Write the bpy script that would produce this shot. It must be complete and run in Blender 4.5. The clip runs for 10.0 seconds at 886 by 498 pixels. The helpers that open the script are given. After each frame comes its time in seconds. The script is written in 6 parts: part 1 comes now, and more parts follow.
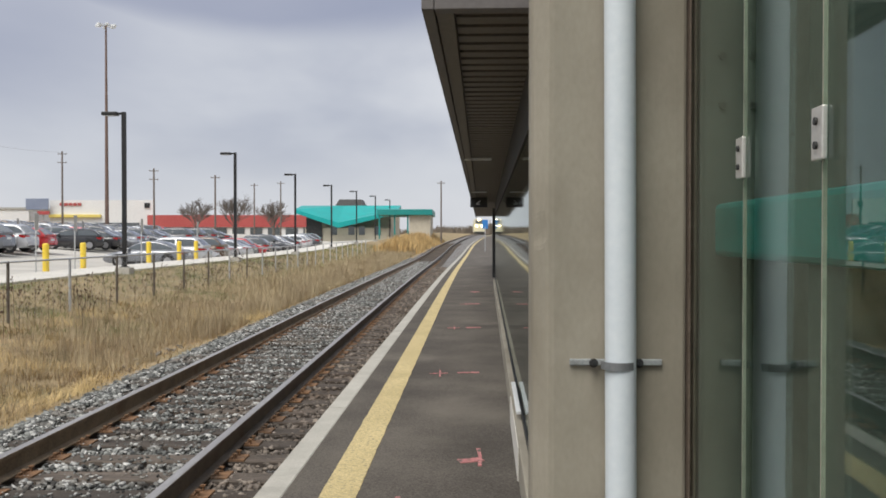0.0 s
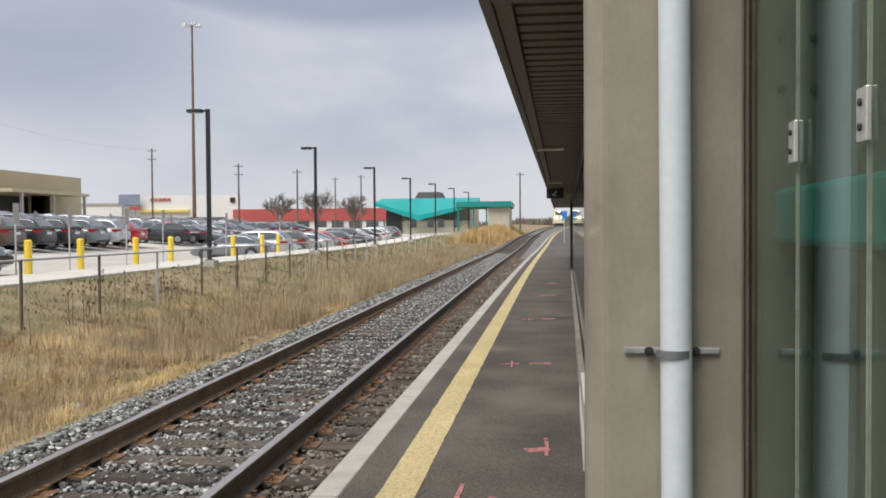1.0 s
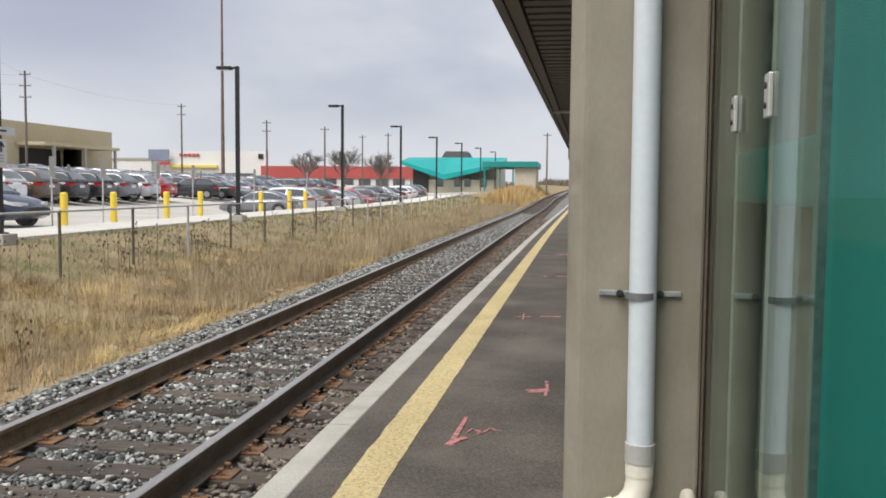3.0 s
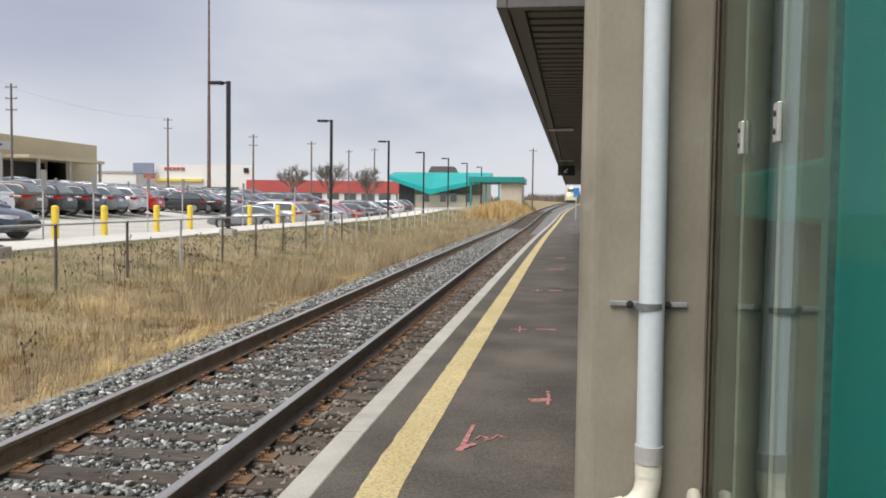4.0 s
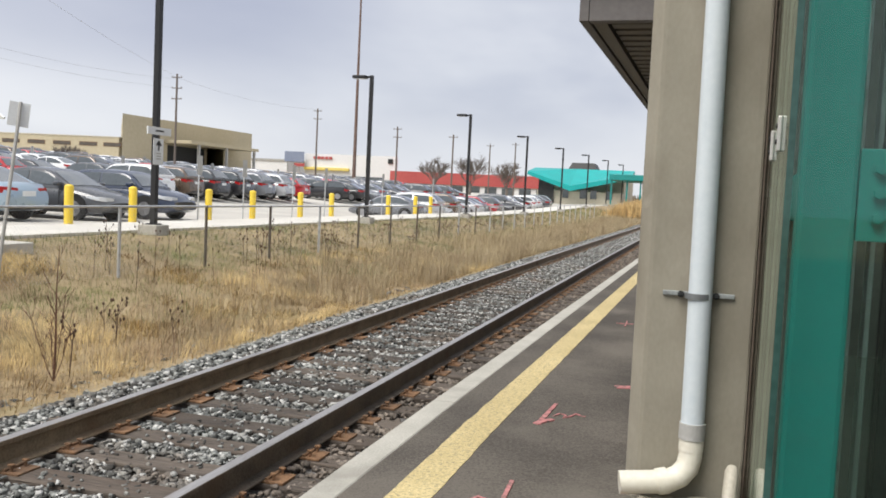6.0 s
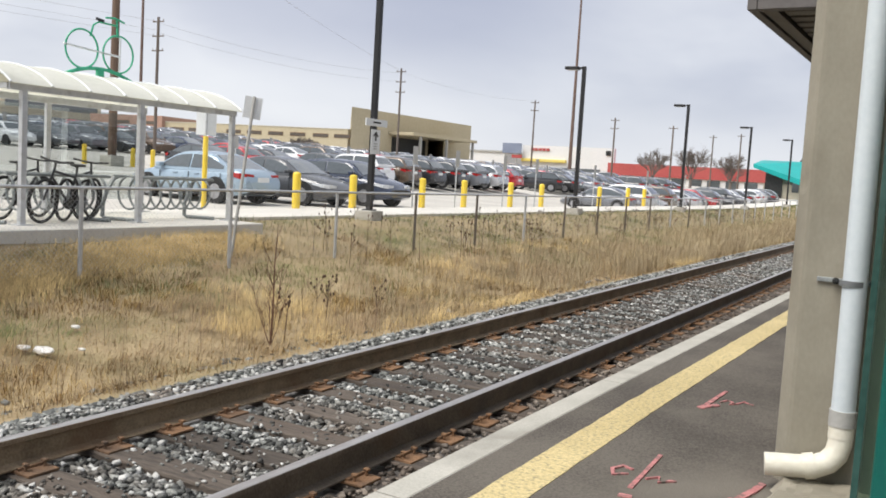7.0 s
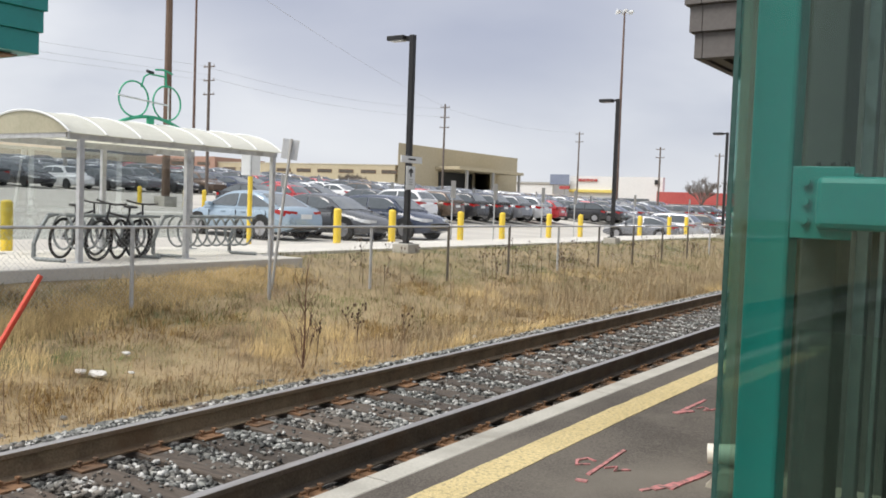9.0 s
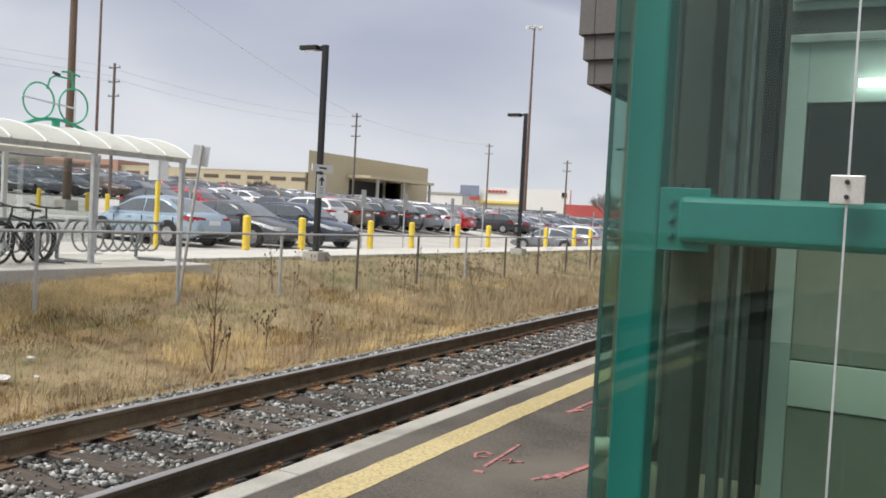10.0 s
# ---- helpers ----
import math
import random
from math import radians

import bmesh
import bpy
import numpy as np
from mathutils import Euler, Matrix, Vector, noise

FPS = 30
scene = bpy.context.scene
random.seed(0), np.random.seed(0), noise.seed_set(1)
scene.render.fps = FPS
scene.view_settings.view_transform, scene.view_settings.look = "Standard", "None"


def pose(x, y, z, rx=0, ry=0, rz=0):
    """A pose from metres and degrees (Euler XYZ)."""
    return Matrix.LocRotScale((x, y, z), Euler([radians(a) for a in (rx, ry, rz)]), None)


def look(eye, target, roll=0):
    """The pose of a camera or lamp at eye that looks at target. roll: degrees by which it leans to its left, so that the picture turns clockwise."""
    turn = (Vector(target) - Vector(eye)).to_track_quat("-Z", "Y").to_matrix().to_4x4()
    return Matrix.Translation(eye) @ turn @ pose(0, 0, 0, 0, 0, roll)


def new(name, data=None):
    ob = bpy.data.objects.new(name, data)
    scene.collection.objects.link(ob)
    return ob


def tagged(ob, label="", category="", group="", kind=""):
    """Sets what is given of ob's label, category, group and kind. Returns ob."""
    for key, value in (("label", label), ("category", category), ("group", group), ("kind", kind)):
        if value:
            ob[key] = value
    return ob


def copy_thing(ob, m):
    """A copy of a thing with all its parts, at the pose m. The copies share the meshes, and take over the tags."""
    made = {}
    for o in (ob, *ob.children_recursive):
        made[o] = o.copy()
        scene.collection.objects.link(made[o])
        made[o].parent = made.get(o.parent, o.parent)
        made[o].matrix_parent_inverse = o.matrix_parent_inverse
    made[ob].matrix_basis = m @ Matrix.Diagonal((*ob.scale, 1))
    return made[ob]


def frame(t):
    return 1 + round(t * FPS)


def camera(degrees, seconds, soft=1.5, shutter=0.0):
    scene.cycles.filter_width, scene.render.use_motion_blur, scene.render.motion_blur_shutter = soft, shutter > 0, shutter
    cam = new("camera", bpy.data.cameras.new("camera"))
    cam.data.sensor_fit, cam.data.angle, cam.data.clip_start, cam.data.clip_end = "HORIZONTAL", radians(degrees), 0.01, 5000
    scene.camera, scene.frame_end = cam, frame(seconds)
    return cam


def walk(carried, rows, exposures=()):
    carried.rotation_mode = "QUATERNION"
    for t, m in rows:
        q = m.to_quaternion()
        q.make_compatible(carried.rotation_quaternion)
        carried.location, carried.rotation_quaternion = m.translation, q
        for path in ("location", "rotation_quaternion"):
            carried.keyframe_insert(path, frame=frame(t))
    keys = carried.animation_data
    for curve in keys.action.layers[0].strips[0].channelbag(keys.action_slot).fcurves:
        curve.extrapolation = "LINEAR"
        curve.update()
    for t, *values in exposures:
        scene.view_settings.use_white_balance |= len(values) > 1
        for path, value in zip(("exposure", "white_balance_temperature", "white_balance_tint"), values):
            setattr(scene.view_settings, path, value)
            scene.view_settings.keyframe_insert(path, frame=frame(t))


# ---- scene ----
cam = camera(53.0, 10.0, 1.75)
PATH = [
    (0, (2.019, -3.295, 1.672), (1.98, -1.296, 1.643), -0.0),
    (0.5, (2.047, -3.302, 1.669), (1.969, -1.304, 1.621), -0.4),
    (1, (2.117, -3.327, 1.659), (1.899, -1.339, 1.613), -0.4),
    (1.5, (2.077, -3.405, 1.648), (1.919, -1.412, 1.593), 0.3),
    (2, (2.03, -3.525, 1.657), (1.966, -1.527, 1.589), -0.1),
    (2.5, (2.14, -3.681, 1.631), (1.98, -1.69, 1.535), 0.5),
    (3, (2.287, -3.824, 1.643), (2.011, -1.848, 1.506), 0.5),
    (3.2, (2.285, -3.884, 1.642), (1.98, -1.911, 1.512), 0.5),
    (4.5, (2.1, -4.16, 1.65), (1.888, -2.173, 1.57), 0.9),
    (5, (2.224, -4.271, 1.64), (1.936, -2.292, 1.591), 0.8),
    (5.2, (2.34, -4.342, 1.627), (1.976, -2.376, 1.576), 1.0),
    (6.3, (2.627, -4.645, 1.647), (1.968, -2.763, 1.5), 3.2),
    (6.5, (2.686, -4.711, 1.64), (1.911, -2.873, 1.499), 3.4),
    (7, (2.996, -4.786, 1.617), (2.008, -3.056, 1.448), 3.4),
    (7.5, (3.168, -4.923, 1.639), (2.203, -3.18, 1.471), 2.5),
    (8, (3.316, -5.115, 1.643), (2.404, -3.34, 1.505), 2.2),
    (8.5, (3.513, -5.204, 1.629), (2.499, -3.483, 1.533), 1.8),
    (9, (3.738, -5.257, 1.639), (2.648, -3.584, 1.539), 2.1),
    (9.5, (3.813, -5.451, 1.616), (2.809, -3.723, 1.535), 2.1),
    (10, (3.939, -5.567, 1.647), (3.022, -3.791, 1.577), 3.1),
]
walk(cam, [(t, look(e, g, r)) for t, e, g, r in PATH],
     [(0.0, 0.0), (1.0, 0.05), (2.5, 0.12), (4.5, 0.15), (5.2, 0.18), (6.5, 0.3), (7.5, 0.3), (9.0, 0.22), (10.0, 0.12)])

BEND_FROM, BEND_R = 15.0, 3300.0

# ---- sky and sun ----
SUN_ELEV, SUN_ROT = 57.0, 212.0
world = bpy.data.worlds.new("sky")
scene.world = world
world.use_nodes = True
wn, wl = world.node_tree.nodes, world.node_tree.links
bg = wn["Background"]
sky = wn.new("ShaderNodeTexSky")
sky.sky_type, sky.sun_disc = "NISHITA", False
sky.sun_elevation, sky.sun_rotation = radians(SUN_ELEV), radians(SUN_ROT)
sky_gain = wn.new("ShaderNodeVectorMath")
sky_gain.operation = "SCALE"
sky_gain.inputs["Scale"].default_value = 1.0
wl.new(sky.outputs["Color"], sky_gain.inputs[0])
wt = wn.new("ShaderNodeTexCoord")
wm = wn.new("ShaderNodeMapping")
wm.inputs["Scale"].default_value = (1.0, 1.0, 2.3)
wm.inputs["Location"].default_value = (0.35, 0.2, 0.15)
wl.new(wt.outputs["Generated"], wm.inputs["Vector"])
wc = wn.new("ShaderNodeTexNoise")
wc.inputs["Scale"].default_value, wc.inputs["Detail"].default_value, wc.inputs["Roughness"].default_value = 2.0, 5.0, 0.5
wc.inputs["Distortion"].default_value = 0.15
wl.new(wm.outputs["Vector"], wc.inputs["Vector"])
cloud = wn.new("ShaderNodeValToRGB")
cloud.color_ramp.elements[0].position, cloud.color_ramp.elements[1].position = 0.36, 0.66
cloud.color_ramp.elements[0].color, cloud.color_ramp.elements[1].color = (5.3, 5.7, 6.9, 1), (9.8, 10.0, 10.4, 1)
wl.new(wc.outputs["Fac"], cloud.inputs["Fac"])
wmix = wn.new("ShaderNodeMix")
wmix.data_type = "RGBA"
wmix.inputs["Factor"].default_value = 0.92
wl.new(sky_gain.outputs["Vector"], wmix.inputs["A"])
# a heavy cloud bank ahead, its underside broken by the same noise
bank = wn.new("ShaderNodeMapping")
bank.inputs["Location"].default_value = (0.17 / 0.3, 0.0, -0.315 / 0.1)
bank.inputs["Scale"].default_value = (1 / 0.3, 0.0, 1 / 0.1)
wl.new(wt.outputs["Generated"], bank.inputs["Vector"])
bank_size = wn.new("ShaderNodeVectorMath")
bank_size.operation = "LENGTH"
wl.new(bank.outputs["Vector"], bank_size.inputs[0])
ahead = wn.new("ShaderNodeSeparateXYZ")
wl.new(wt.outputs["Generated"], ahead.inputs[0])
fray = wn.new("ShaderNodeMath")
fray.operation = "MULTIPLY_ADD"
fray.inputs[1].default_value = -1.3
wl.new(wc.outputs["Fac"], fray.inputs[0])
wl.new(bank_size.outputs["Value"], fray.inputs[2])
heavy = wn.new("ShaderNodeMapRange")
heavy.interpolation_type = "SMOOTHSTEP"
heavy.inputs["From Min"].default_value, heavy.inputs["From Max"].default_value = 0.12, 0.5
heavy.inputs["To Min"].default_value, heavy.inputs["To Max"].default_value = 0.75, 0.0
wl.new(fray.outputs[0], heavy.inputs["Value"])
forward = wn.new("ShaderNodeMath")
forward.operation = "GREATER_THAN"
forward.inputs[1].default_value = 0.0
wl.new(ahead.outputs["Y"], forward.inputs[0])
heavy_ahead = wn.new("ShaderNodeMath")
heavy_ahead.operation = "MULTIPLY"
# a broader, thinner grey mass further to the west
west = wn.new("ShaderNodeMapping")
west.inputs["Location"].default_value = (0.55 / 0.26, 0.0, -0.25 / 0.17)
west.inputs["Scale"].default_value = (1 / 0.26, 0.0, 1 / 0.17)
wl.new(wt.outputs["Generated"], west.inputs["Vector"])
west_size = wn.new("ShaderNodeVectorMath")
west_size.operation = "LENGTH"
wl.new(west.outputs["Vector"], west_size.inputs[0])
west_fray = wn.new("ShaderNodeMath")
west_fray.operation = "MULTIPLY_ADD"
west_fray.inputs[1].default_value = -1.0
wl.new(wc.outputs["Fac"], west_fray.inputs[0])
wl.new(west_size.outputs["Value"], west_fray.inputs[2])
thin = wn.new("ShaderNodeMapRange")
thin.interpolation_type = "SMOOTHSTEP"
thin.inputs["From Min"].default_value, thin.inputs["From Max"].default_value = -0.1, 0.7
thin.inputs["To Min"].default_value, thin.inputs["To Max"].default_value = 0.6, 0.0
wl.new(west_fray.outputs[0], thin.inputs["Value"])
both_banks = wn.new("ShaderNodeMath")
both_banks.operation = "MAXIMUM"
wl.new(heavy.outputs["Result"], both_banks.inputs[0])
wl.new(thin.outputs["Result"], both_banks.inputs[1])
wl.new(both_banks.outputs[0], heavy_ahead.inputs[0])
wl.new(forward.outputs[0], heavy_ahead.inputs[1])
banked = wn.new("ShaderNodeMix")
banked.data_type = "RGBA"
wl.new(heavy_ahead.outputs[0], banked.inputs["Factor"])
wl.new(cloud.outputs["Color"], banked.inputs["A"])
banked.inputs["B"].default_value = (3.7, 4.1, 5.7, 1)
low_sky = wn.new("ShaderNodeMapRange")
low_sky.interpolation_type = "SMOOTHSTEP"
low_sky.inputs["From Min"].default_value, low_sky.inputs["From Max"].default_value = 0.0, 0.15
low_sky.inputs["To Min"].default_value, low_sky.inputs["To Max"].default_value = 0.7, 0.0
wl.new(ahead.outputs["Z"], low_sky.inputs["Value"])
hazed = wn.new("ShaderNodeMix")
hazed.data_type = "RGBA"
wl.new(low_sky.outputs["Result"], hazed.inputs["Factor"])
wl.new(banked.outputs["Result"], hazed.inputs["A"])
hazed.inputs["B"].default_value = (9.4, 9.6, 10.0, 1)
wl.new(hazed.outputs["Result"], wmix.inputs["B"])
wl.new(wmix.outputs["Result"], bg.inputs["Color"])
bg.inputs["Strength"].default_value = 0.08

sun = new("sun", bpy.data.lights.new("sun", "SUN"))
sun.data.energy, sun.data.angle, sun.data.color = 3.2, radians(35), (1.0, 0.96, 0.9)
sun.matrix_basis = look((0, 0, 30), (0 - 30 * math.sin(radians(SUN_ROT)) / math.tan(radians(SUN_ELEV)), 0 - 30 * math.cos(radians(SUN_ROT)) / math.tan(radians(SUN_ELEV)), 0))


# ---- helpers of the scene ----
def thing(name, label, category, group="", kind="", at=(0, 0, 0), turn=0.0):
    """An Empty that parents the parts of one thing."""
    ob = new(name)
    ob.empty_display_size = 0.2
    ob.matrix_basis = pose(at[0], at[1], at[2], 0, 0, turn)
    return tagged(ob, label, category, group, kind)


def mesh_of(name, bm, material, smooth=False):
    me = bpy.data.meshes.new(name)
    bm.to_mesh(me)
    bm.free()
    if smooth:
        for p in me.polygons:
            p.use_smooth = True
        me.set_sharp_from_angle(angle=0.85)
    for m in (material if isinstance(material, (list, tuple)) else [material]):
        me.materials.append(m)
    return me


def part(name, bm, material, parent, label="", smooth=False, m=None):
    ob = new(name, mesh_of(name, bm, material, smooth))
    ob.parent = parent
    if m is not None:
        ob.matrix_basis = m
    return tagged(ob, label)


def shared(name, me, parent, m, label=""):
    """One more object on a mesh that is already there."""
    ob = new(name, me)
    ob.parent = parent
    ob.matrix_basis = m
    return tagged(ob, label)


def whole(name, bm, material, label="", category="", kind="", group="", smooth=False):
    return tagged(new(name, mesh_of(name, bm, material, smooth)), label, category, group, kind)


def box(bm, x0, x1, y0, y1, z0, z1, bevel=0.0, m=None):
    c = bmesh.ops.create_cube(bm, size=1.0)["verts"]
    bmesh.ops.scale(bm, vec=(x1 - x0, y1 - y0, z1 - z0), verts=c)
    bmesh.ops.translate(bm, vec=((x0 + x1) / 2, (y0 + y1) / 2, (z0 + z1) / 2), verts=c)
    if m is not None:
        bmesh.ops.transform(bm, matrix=m, verts=c)
    if bevel:
        edges = list({e for v in c for e in v.link_edges})
        bmesh.ops.bevel(bm, geom=edges, offset=bevel, segments=2, affect="EDGES", profile=0.5)
    return bm


def rod(bm, a, b, r, r2=None, seg=12, cap=True):
    a, b = Vector(a), Vector(b)
    d = b - a
    rot = d.to_track_quat("Z", "Y").to_matrix().to_4x4()
    bmesh.ops.create_cone(bm, cap_ends=cap, segments=seg, radius1=r, radius2=r if r2 is None else r2, depth=d.length,
                          matrix=Matrix.Translation((a + b) / 2) @ rot)
    return bm


def tube(bm, pts, r, seg=10, closed=False):
    """A round tube along points, of one radius or one radius a point."""
    pts = [Vector(p) for p in pts]
    n = len(pts)
    rings = []
    up = None
    for i, p in enumerate(pts):
        if closed:
            d = pts[(i + 1) % n] - pts[i - 1]
        else:
            d = pts[min(i + 1, n - 1)] - pts[max(i - 1, 0)]
        d.normalize()
        if up is None:
            up = d.orthogonal().normalized()
        up = (up - d * up.dot(d)).normalized()
        side = d.cross(up)
        rr = r[i] if isinstance(r, (list, tuple)) else r
        rings.append([bm.verts.new(p + rr * (math.cos(t) * up + math.sin(t) * side))
                      for t in [2 * math.pi * k / seg for k in range(seg)]])
    for i in range(n if closed else n - 1):
        a, b = rings[i], rings[(i + 1) % n]
        for k in range(seg):
            bm.faces.new((a[k], a[(k + 1) % seg], b[(k + 1) % seg], b[k]))
    if not closed:
        bm.faces.new(rings[0][::-1])
        bm.faces.new(rings[-1])
    return bm


def prism(bm, outline, y0, y1):
    """An outline in x, z drawn out along y."""
    a = [bm.verts.new((x, y0, z)) for x, z in outline]
    b = [bm.verts.new((x, y1, z)) for x, z in outline]
    n = len(a)
    for i in range(n):
        bm.faces.new((a[i], a[(i + 1) % n], b[(i + 1) % n], b[i]))
    bm.faces.new(a[::-1])
    bm.faces.new(b)
    bmesh.ops.recalc_face_normals(bm, faces=bm.faces[:])
    return bm


def bend(y):
    """The line curves gently to the right far ahead."""
    return max(0.0, y - BEND_FROM) ** 2 / (2 * BEND_R)


def splay(y):
    """The platform edge draws slowly away from the rail."""
    return 0.0135 * max(0.0, y - 1.0)


def along(bm, outline, ys, splayed=False):
    """An outline in x, z drawn out along the line through the stations ys, closed at both ends."""
    rings = [[bm.verts.new((x + bend(y) + (splay(y) if splayed else 0.0), y, z)) for x, z in outline] for y in ys]
    n = len(outline)
    for a, b in zip(rings, rings[1:]):
        for i in range(n):
            bm.faces.new((a[i], a[(i + 1) % n], b[(i + 1) % n], b[i]))
    bm.faces.new(rings[0][::-1])
    bm.faces.new(rings[-1])
    bmesh.ops.recalc_face_normals(bm, faces=bm.faces[:])
    return bm


def soup(name, verts, faces, material):
    """A mesh from arrays that were worked out by rule."""
    me = bpy.data.meshes.new(name)
    k = faces.shape[1]
    me.vertices.add(len(verts))
    me.vertices.foreach_set("co", verts.astype(np.float32).ravel())
    me.loops.add(faces.size)
    me.loops.foreach_set("vertex_index", faces.astype(np.int32).ravel())
    me.polygons.add(len(faces))
    me.polygons.foreach_set("loop_start", np.arange(0, faces.size, k, dtype=np.int32))
    me.update(calc_edges=True)
    me.materials.append(material)
    return new(name, me)


# ---- materials ----
def nodes_of(name):
    m = bpy.data.materials.new(name)
    m.use_nodes = True
    t = m.node_tree
    return m, t, t.nodes, t.links, t.nodes["Principled BSDF"]


def surface(name, a, b, scale=3.0, rough=0.8, metal=0.0, bump=0.2, grain=40.0, dirt=None, dirt_scale=0.7, dirt_at=0.55,
            island=0.0, each=0.0, stretch=(1, 1, 1), coat=0.0, spread=(0.35, 0.65), speckle=0.45, pits=0.0):
    """A surface whose colour wanders from a to b at a coarse scale and by grain, with stains and fine relief."""
    m, t, n, l, p = nodes_of(name)
    tc = n.new("ShaderNodeNewGeometry")
    mp = n.new("ShaderNodeMapping")
    mp.inputs["Scale"].default_value = stretch
    l.new(tc.outputs["Position"], mp.inputs["Vector"])

    def noise_at(s, detail=5.0):
        q = n.new("ShaderNodeTexNoise")
        q.inputs["Scale"].default_value, q.inputs["Detail"].default_value = s, detail
        l.new(mp.outputs["Vector"], q.inputs["Vector"])
        return q

    big, fine = noise_at(scale), noise_at(grain, 3.0)
    add = n.new("ShaderNodeMath")
    add.operation = "MULTIPLY_ADD"
    add.inputs[1].default_value = speckle
    l.new(fine.outputs["Fac"], add.inputs[0])
    half = n.new("ShaderNodeMath")
    half.operation = "MULTIPLY"
    half.inputs[1].default_value = 1 - speckle
    l.new(big.outputs["Fac"], half.inputs[0])
    l.new(half.outputs[0], add.inputs[2])
    ramp = n.new("ShaderNodeValToRGB")
    ramp.color_ramp.elements[0].position, ramp.color_ramp.elements[1].position = spread
    ramp.color_ramp.elements[0].color, ramp.color_ramp.elements[1].color = (*a, 1), (*b, 1)
    l.new(add.outputs[0], ramp.inputs["Fac"])
    col = ramp.outputs["Color"]
    if dirt:
        d = noise_at(dirt_scale, 6.0)
        dr = n.new("ShaderNodeValToRGB")
        dr.color_ramp.elements[0].position, dr.color_ramp.elements[1].position = dirt_at, dirt_at + 0.2
        l.new(d.outputs["Fac"], dr.inputs["Fac"])
        mix = n.new("ShaderNodeMix")
        mix.data_type = "RGBA"
        l.new(dr.outputs["Color"], mix.inputs["Factor"])
        l.new(col, mix.inputs["A"])
        mix.inputs["B"].default_value = (*dirt, 1)
        col = mix.outputs["Result"]
    if pits:
        cells, dot, rare, both, pit = (n.new("ShaderNodeTexVoronoi"), n.new("ShaderNodeMapRange"), n.new("ShaderNodeMapRange"), n.new("ShaderNodeMath"), n.new("ShaderNodeMix"))
        cells.inputs["Scale"].default_value = 11.0
        l.new(mp.outputs["Vector"], cells.inputs["Vector"])
        dot.inputs["From Min"].default_value, dot.inputs["From Max"].default_value = 0.03, 0.06
        dot.inputs["To Min"].default_value, dot.inputs["To Max"].default_value = 1.0, 0.0
        l.new(cells.outputs["Distance"], dot.inputs["Value"])
        rare.inputs["From Min"].default_value, rare.inputs["From Max"].default_value = 1 - pits - 0.02, 1 - pits
        l.new(cells.outputs["Color"], rare.inputs["Value"])
        both.operation = "MULTIPLY"
        l.new(dot.outputs["Result"], both.inputs[0])
        l.new(rare.outputs["Result"], both.inputs[1])
        pit.data_type = "RGBA"
        l.new(both.outputs[0], pit.inputs["Factor"])
        l.new(col, pit.inputs["A"])
        pit.inputs["B"].default_value = (a[0] * 0.45, a[1] * 0.42, a[2] * 0.4, 1)
        col = pit.outputs["Result"]
    if island or each:
        src = n.new("ShaderNodeNewGeometry").outputs["Random Per Island"] if island else n.new("ShaderNodeObjectInfo").outputs["Random"]
        k = island or each
        mr = n.new("ShaderNodeMapRange")
        mr.inputs["To Min"].default_value, mr.inputs["To Max"].default_value = 1 - k, 1 + k
        l.new(src, mr.inputs["Value"])
        hs = n.new("ShaderNodeHueSaturation")
        l.new(mr.outputs["Result"], hs.inputs["Value"])
        l.new(col, hs.inputs["Color"])
        col = hs.outputs["Color"]
    l.new(col, p.inputs["Base Color"])
    rr = n.new("ShaderNodeMapRange")
    rr.inputs["To Min"].default_value, rr.inputs["To Max"].default_value = max(0.02, rough - 0.1), min(1.0, rough + 0.1)
    l.new(big.outputs["Fac"], rr.inputs["Value"])
    l.new(rr.outputs["Result"], p.inputs["Roughness"])
    p.inputs["Metallic"].default_value = metal
    p.inputs["Coat Weight"].default_value = coat
    if bump:
        bp = n.new("ShaderNodeBump")
        bp.inputs["Strength"].default_value, bp.inputs["Distance"].default_value = bump, 0.02
        l.new(fine.outputs["Fac"], bp.inputs["Height"])
        l.new(bp.outputs["Normal"], p.inputs["Normal"])
    return m


def glass(name, tint, rough=0.0, see=0.85, least=0.04):
    """A thin pane: light goes straight through, with the gloss of its surface on top, stronger at a flat angle."""
    m, t, n, l, p = nodes_of(name)
    n.remove(p)
    tr, gl, mx, lw, pw, rg = (n.new("ShaderNodeBsdfTransparent"), n.new("ShaderNodeBsdfGlossy"), n.new("ShaderNodeMixShader"),
                              n.new("ShaderNodeLayerWeight"), n.new("ShaderNodeMath"), n.new("ShaderNodeMapRange"))
    tr.inputs["Color"].default_value = (*[c * see for c in tint], 1)
    gl.inputs["Roughness"].default_value = rough
    gl.inputs["Color"].default_value = (0.92, 0.97, 0.95, 1)
    lw.inputs["Blend"].default_value = 0.5
    pw.operation = "POWER"
    pw.inputs[1].default_value = 5.0
    rg.inputs["To Min"].default_value, rg.inputs["To Max"].default_value = least, 0.8
    l.new(lw.outputs["Facing"], pw.inputs[0])
    l.new(pw.outputs[0], rg.inputs["Value"])
    l.new(rg.outputs["Result"], mx.inputs["Fac"])
    l.new(tr.outputs["BSDF"], mx.inputs[1])
    l.new(gl.outputs["BSDF"], mx.inputs[2])
    l.new(mx.outputs["Shader"], n["Material Output"].inputs["Surface"])
    return m


def glow(name, colour, strength):
    m, t, n, l, p = nodes_of(name)
    p.inputs["Base Color"].default_value = (*colour, 1)
    p.inputs["Emission Color"].default_value = (*colour, 1)
    p.inputs["Emission Strength"].default_value = strength
    return m


